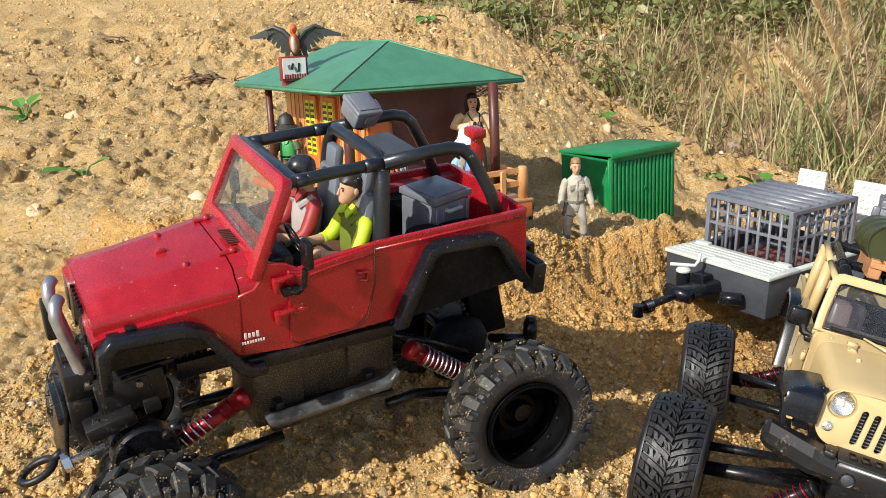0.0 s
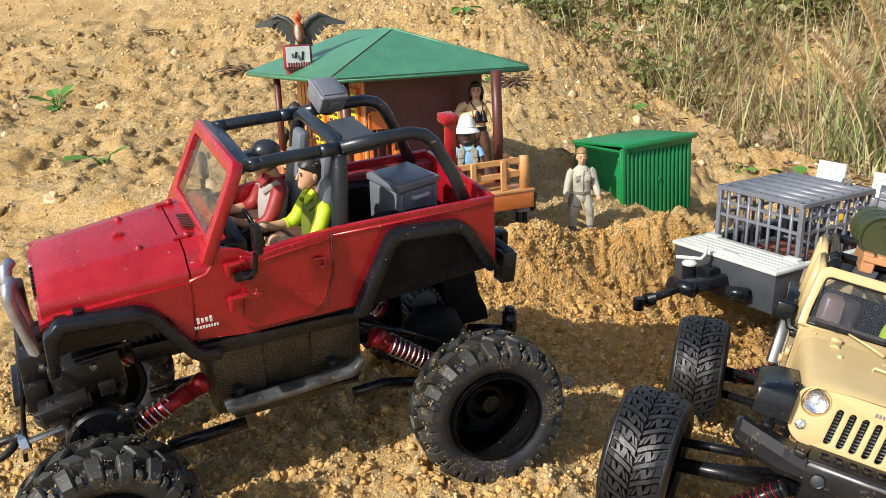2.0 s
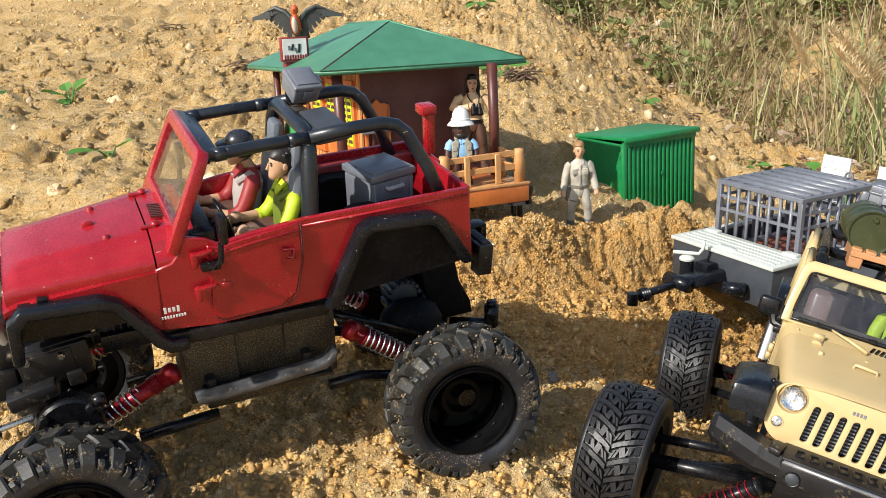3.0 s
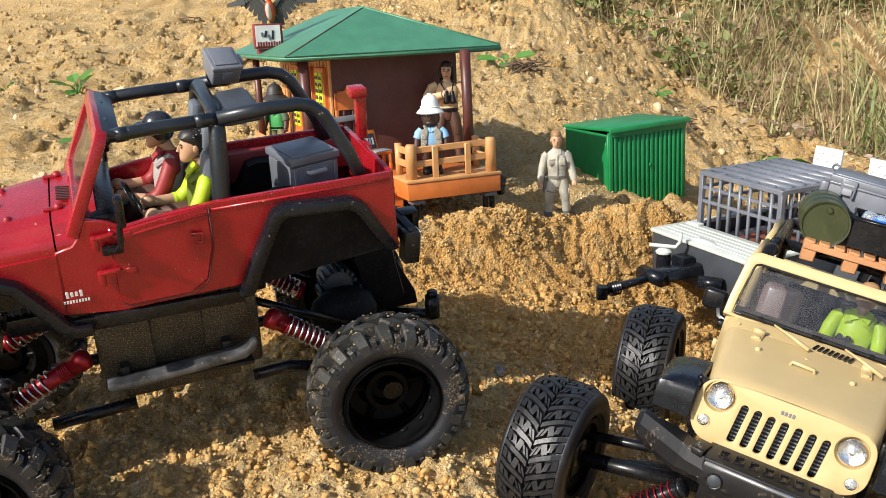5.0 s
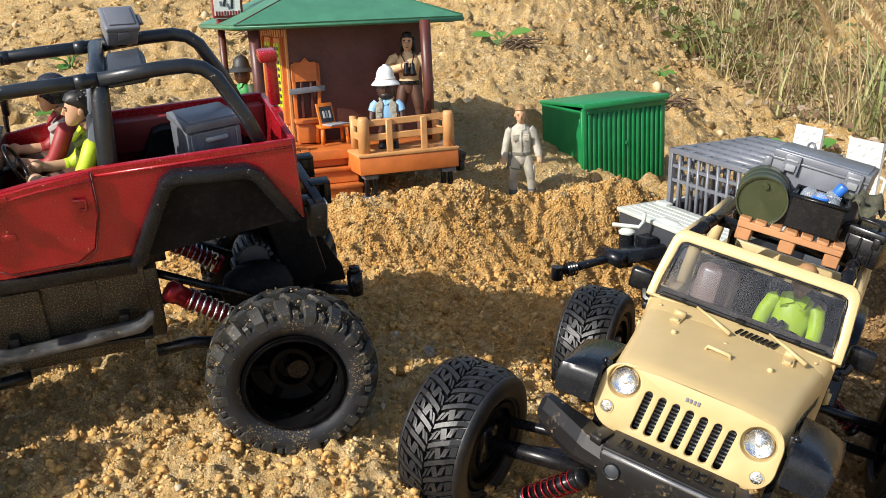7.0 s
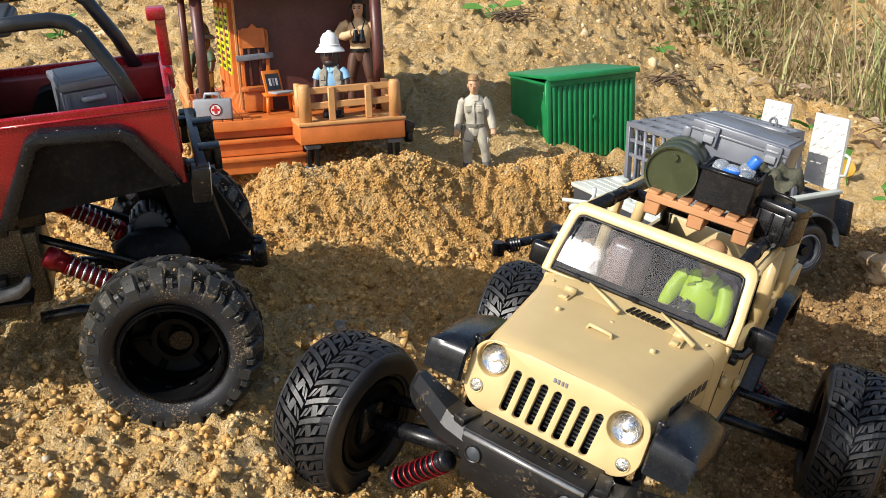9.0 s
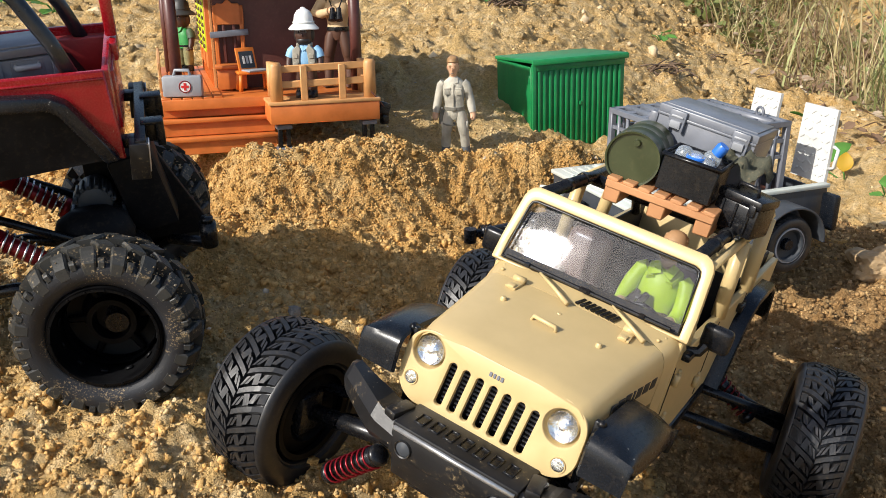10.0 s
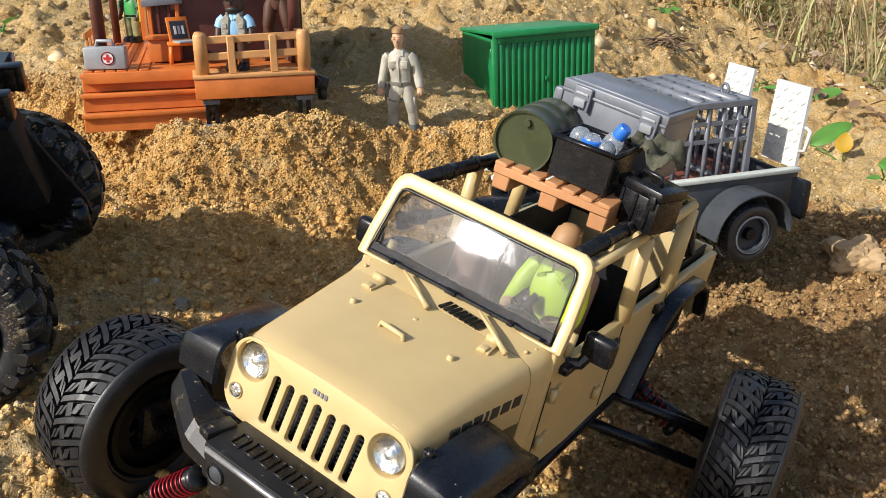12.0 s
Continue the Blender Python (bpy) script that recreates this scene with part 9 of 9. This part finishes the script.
def broad_weed(x, y, label, leaves):
    """A weed with broad oval leaves; each leaf is its base, its way, the way of its left edge, length, width and material."""
    th = thing("weed", Matrix.Translation((x, y, ground_at(x, y))), label, "plant")
    for base, way, side, ln, wide, mat in leaves:
        m = axes(base, way, side) @ Matrix.Diagonal((1, wide, 1, 1))
        me = bpy.data.meshes.new("leaf")
        bm = bmesh.new()
        rows = []
        for i in range(9):
            f = i / 8
            w = 0.5 * ln * math.sin(math.pi * f ** 0.85) ** 0.75 if 0 < f < 1 else 0.0004
            sag = -0.10 * ln * f * f
            rows.append([bm.verts.new((f * ln, v * w, sag + 0.10 * abs(v) * w + 0.03 * ln * math.sin(7 * f + 2 * v) * abs(v))) for v in (-1, -0.5, 0, 0.5, 1)])
        for a, b in zip(rows, rows[1:]):
            for k in range(4):
                bm.faces.new((a[k], b[k], b[k + 1], a[k + 1])).smooth = True
        bm.to_mesh(me)
        bm.free()
        me.materials.append(mat)
        part("leaf", me, None, th, m=m)
        part("stalk", Shape().tube([(0, 0, -0.004), Vector(base) * 0.6 + Vector((0, 0, 0.002)), base], 0.0012, 6), SPROUT, th)


broad_weed(0.670, 1.600, "broad-leaved weed with one spotted yellow autumn leaf", [
    ((-0.004, 0.0, 0.014), (0.10, 0.30, 0.95), (-1, 0.1, 0.1), 0.032, 0.80, YELLOWLEAF),
    ((-0.046, 0.030, 0.016), (0.82, 0.35, 0.42), (-0.3, 0.6, 0.5), 0.074, 0.42, SPROUT)])
broad_weed(0.715, 1.530, "low broad-leaved green weed at the sand edge", [
    ((-0.012, 0.0, 0.020), (0.95, -0.05, -0.05), (0, 0.7, 0.5), 0.055, 0.60, SPROUT),
    ((0.0, -0.09, 0.012), (0.90, 0.1, 0.10), (0, 0.8, 0.4), 0.050, 0.65, SPROUT),
    ((-0.03, -0.03, 0.010), (0.4, -0.5, 0.20), (0.5, 0.6, 0.3), 0.022, 0.60, SPROUT)])
broad_weed(0.660, 1.900, "small broad-leaved weed behind the ramps", [
    ((0.0, 0.0, 0.012), (0.9, 0.2, 0.3), (0, 0.8, 0.5), 0.050, 0.55, SPROUT),
    ((0.0, 0.0, 0.012), (-0.8, 0.1, 0.4), (0, -0.8, 0.5), 0.040, 0.55, SPROUT)])


def twigs(x, y, n, size, seed):
    r = random.Random(seed)
    th = thing("twig_heap", Matrix.Translation((x, y, ground_at(x, y))), "heap of dry brown twigs and roots on sand", "twigs")
    for k in range(n):
        a, ln = r.uniform(0, 6.28), size * r.uniform(0.25, 0.9)
        p = Vector((r.uniform(-1, 1) * size * 0.4, r.uniform(-1, 1) * size * 0.3, r.uniform(0, 0.25) * size))
        d = Vector((math.cos(a), math.sin(a), r.uniform(-0.1, 0.35))) * ln
        part("twig", Shape().tube([p - d * 0.5, p + Vector((0, 0, size * 0.05)), p + d * 0.5], [size * 0.026, size * 0.022, size * 0.008], 6), BARK, th)


for args in ((0.075, 1.96, 34, 0.075, 1), (-0.656, 2.40, 32, 0.085, 2), (-1.155, 3.13, 14, 0.09, 3), (-0.165, 4.1, 18, 0.16, 4), (0.39, 1.93, 22, 0.075, 5), (0.42, 2.02, 16, 0.06, 6), (0.50, 2.34, 14, 0.06, 7), (-0.56, 2.36, 12, 0.06, 8)):
    twigs(*args)


def stone(x, y, r, label, seed, tone=(0.62, 0.46, 0.27)):
    bm = Shape()
    bm.flat = True
    vs = bmesh.ops.create_icosphere(bm.bm, subdivisions=4, radius=1.0)["verts"]
    for v in vs:
        k = 1 + 0.55 * noise.noise(v.co * 1.2 + Vector((seed, 0, 0))) + 0.22 * abs(noise.noise(v.co * 2.7 + Vector((0, seed, 0)))) + 0.09 * noise.noise(v.co * 8 + Vector((0, 0, seed)))
        v.co = Vector((v.co.x * r * k, v.co.y * r * 0.8 * k, v.co.z * r * 0.75 * k))
    solid("stone", bm, SAND if tone is None else plastic("pale_stone", tone, 0.85, 0.3, bump=0.5, vary=0.2), Matrix.Translation((x, y, ground_at(x, y) + r * 0.25)), label, "stone")


stone(0.604, 1.100, 0.026, "lump of yellow-brown sandstone", 3, (0.42, 0.285, 0.145))
stone(0.230, 1.150, 0.010, "sandy clod in front of the green shed", 5, None)
stone(-0.596, 1.213, 0.012, "pale stone lying on the sand slope", 7)
stone(0.105, 0.690, 0.0055, "small grey pebble on the track", 8, (0.20, 0.185, 0.16))
stone(-0.822, 1.924, 0.014, "flat pale stone on the sand slope", 11)
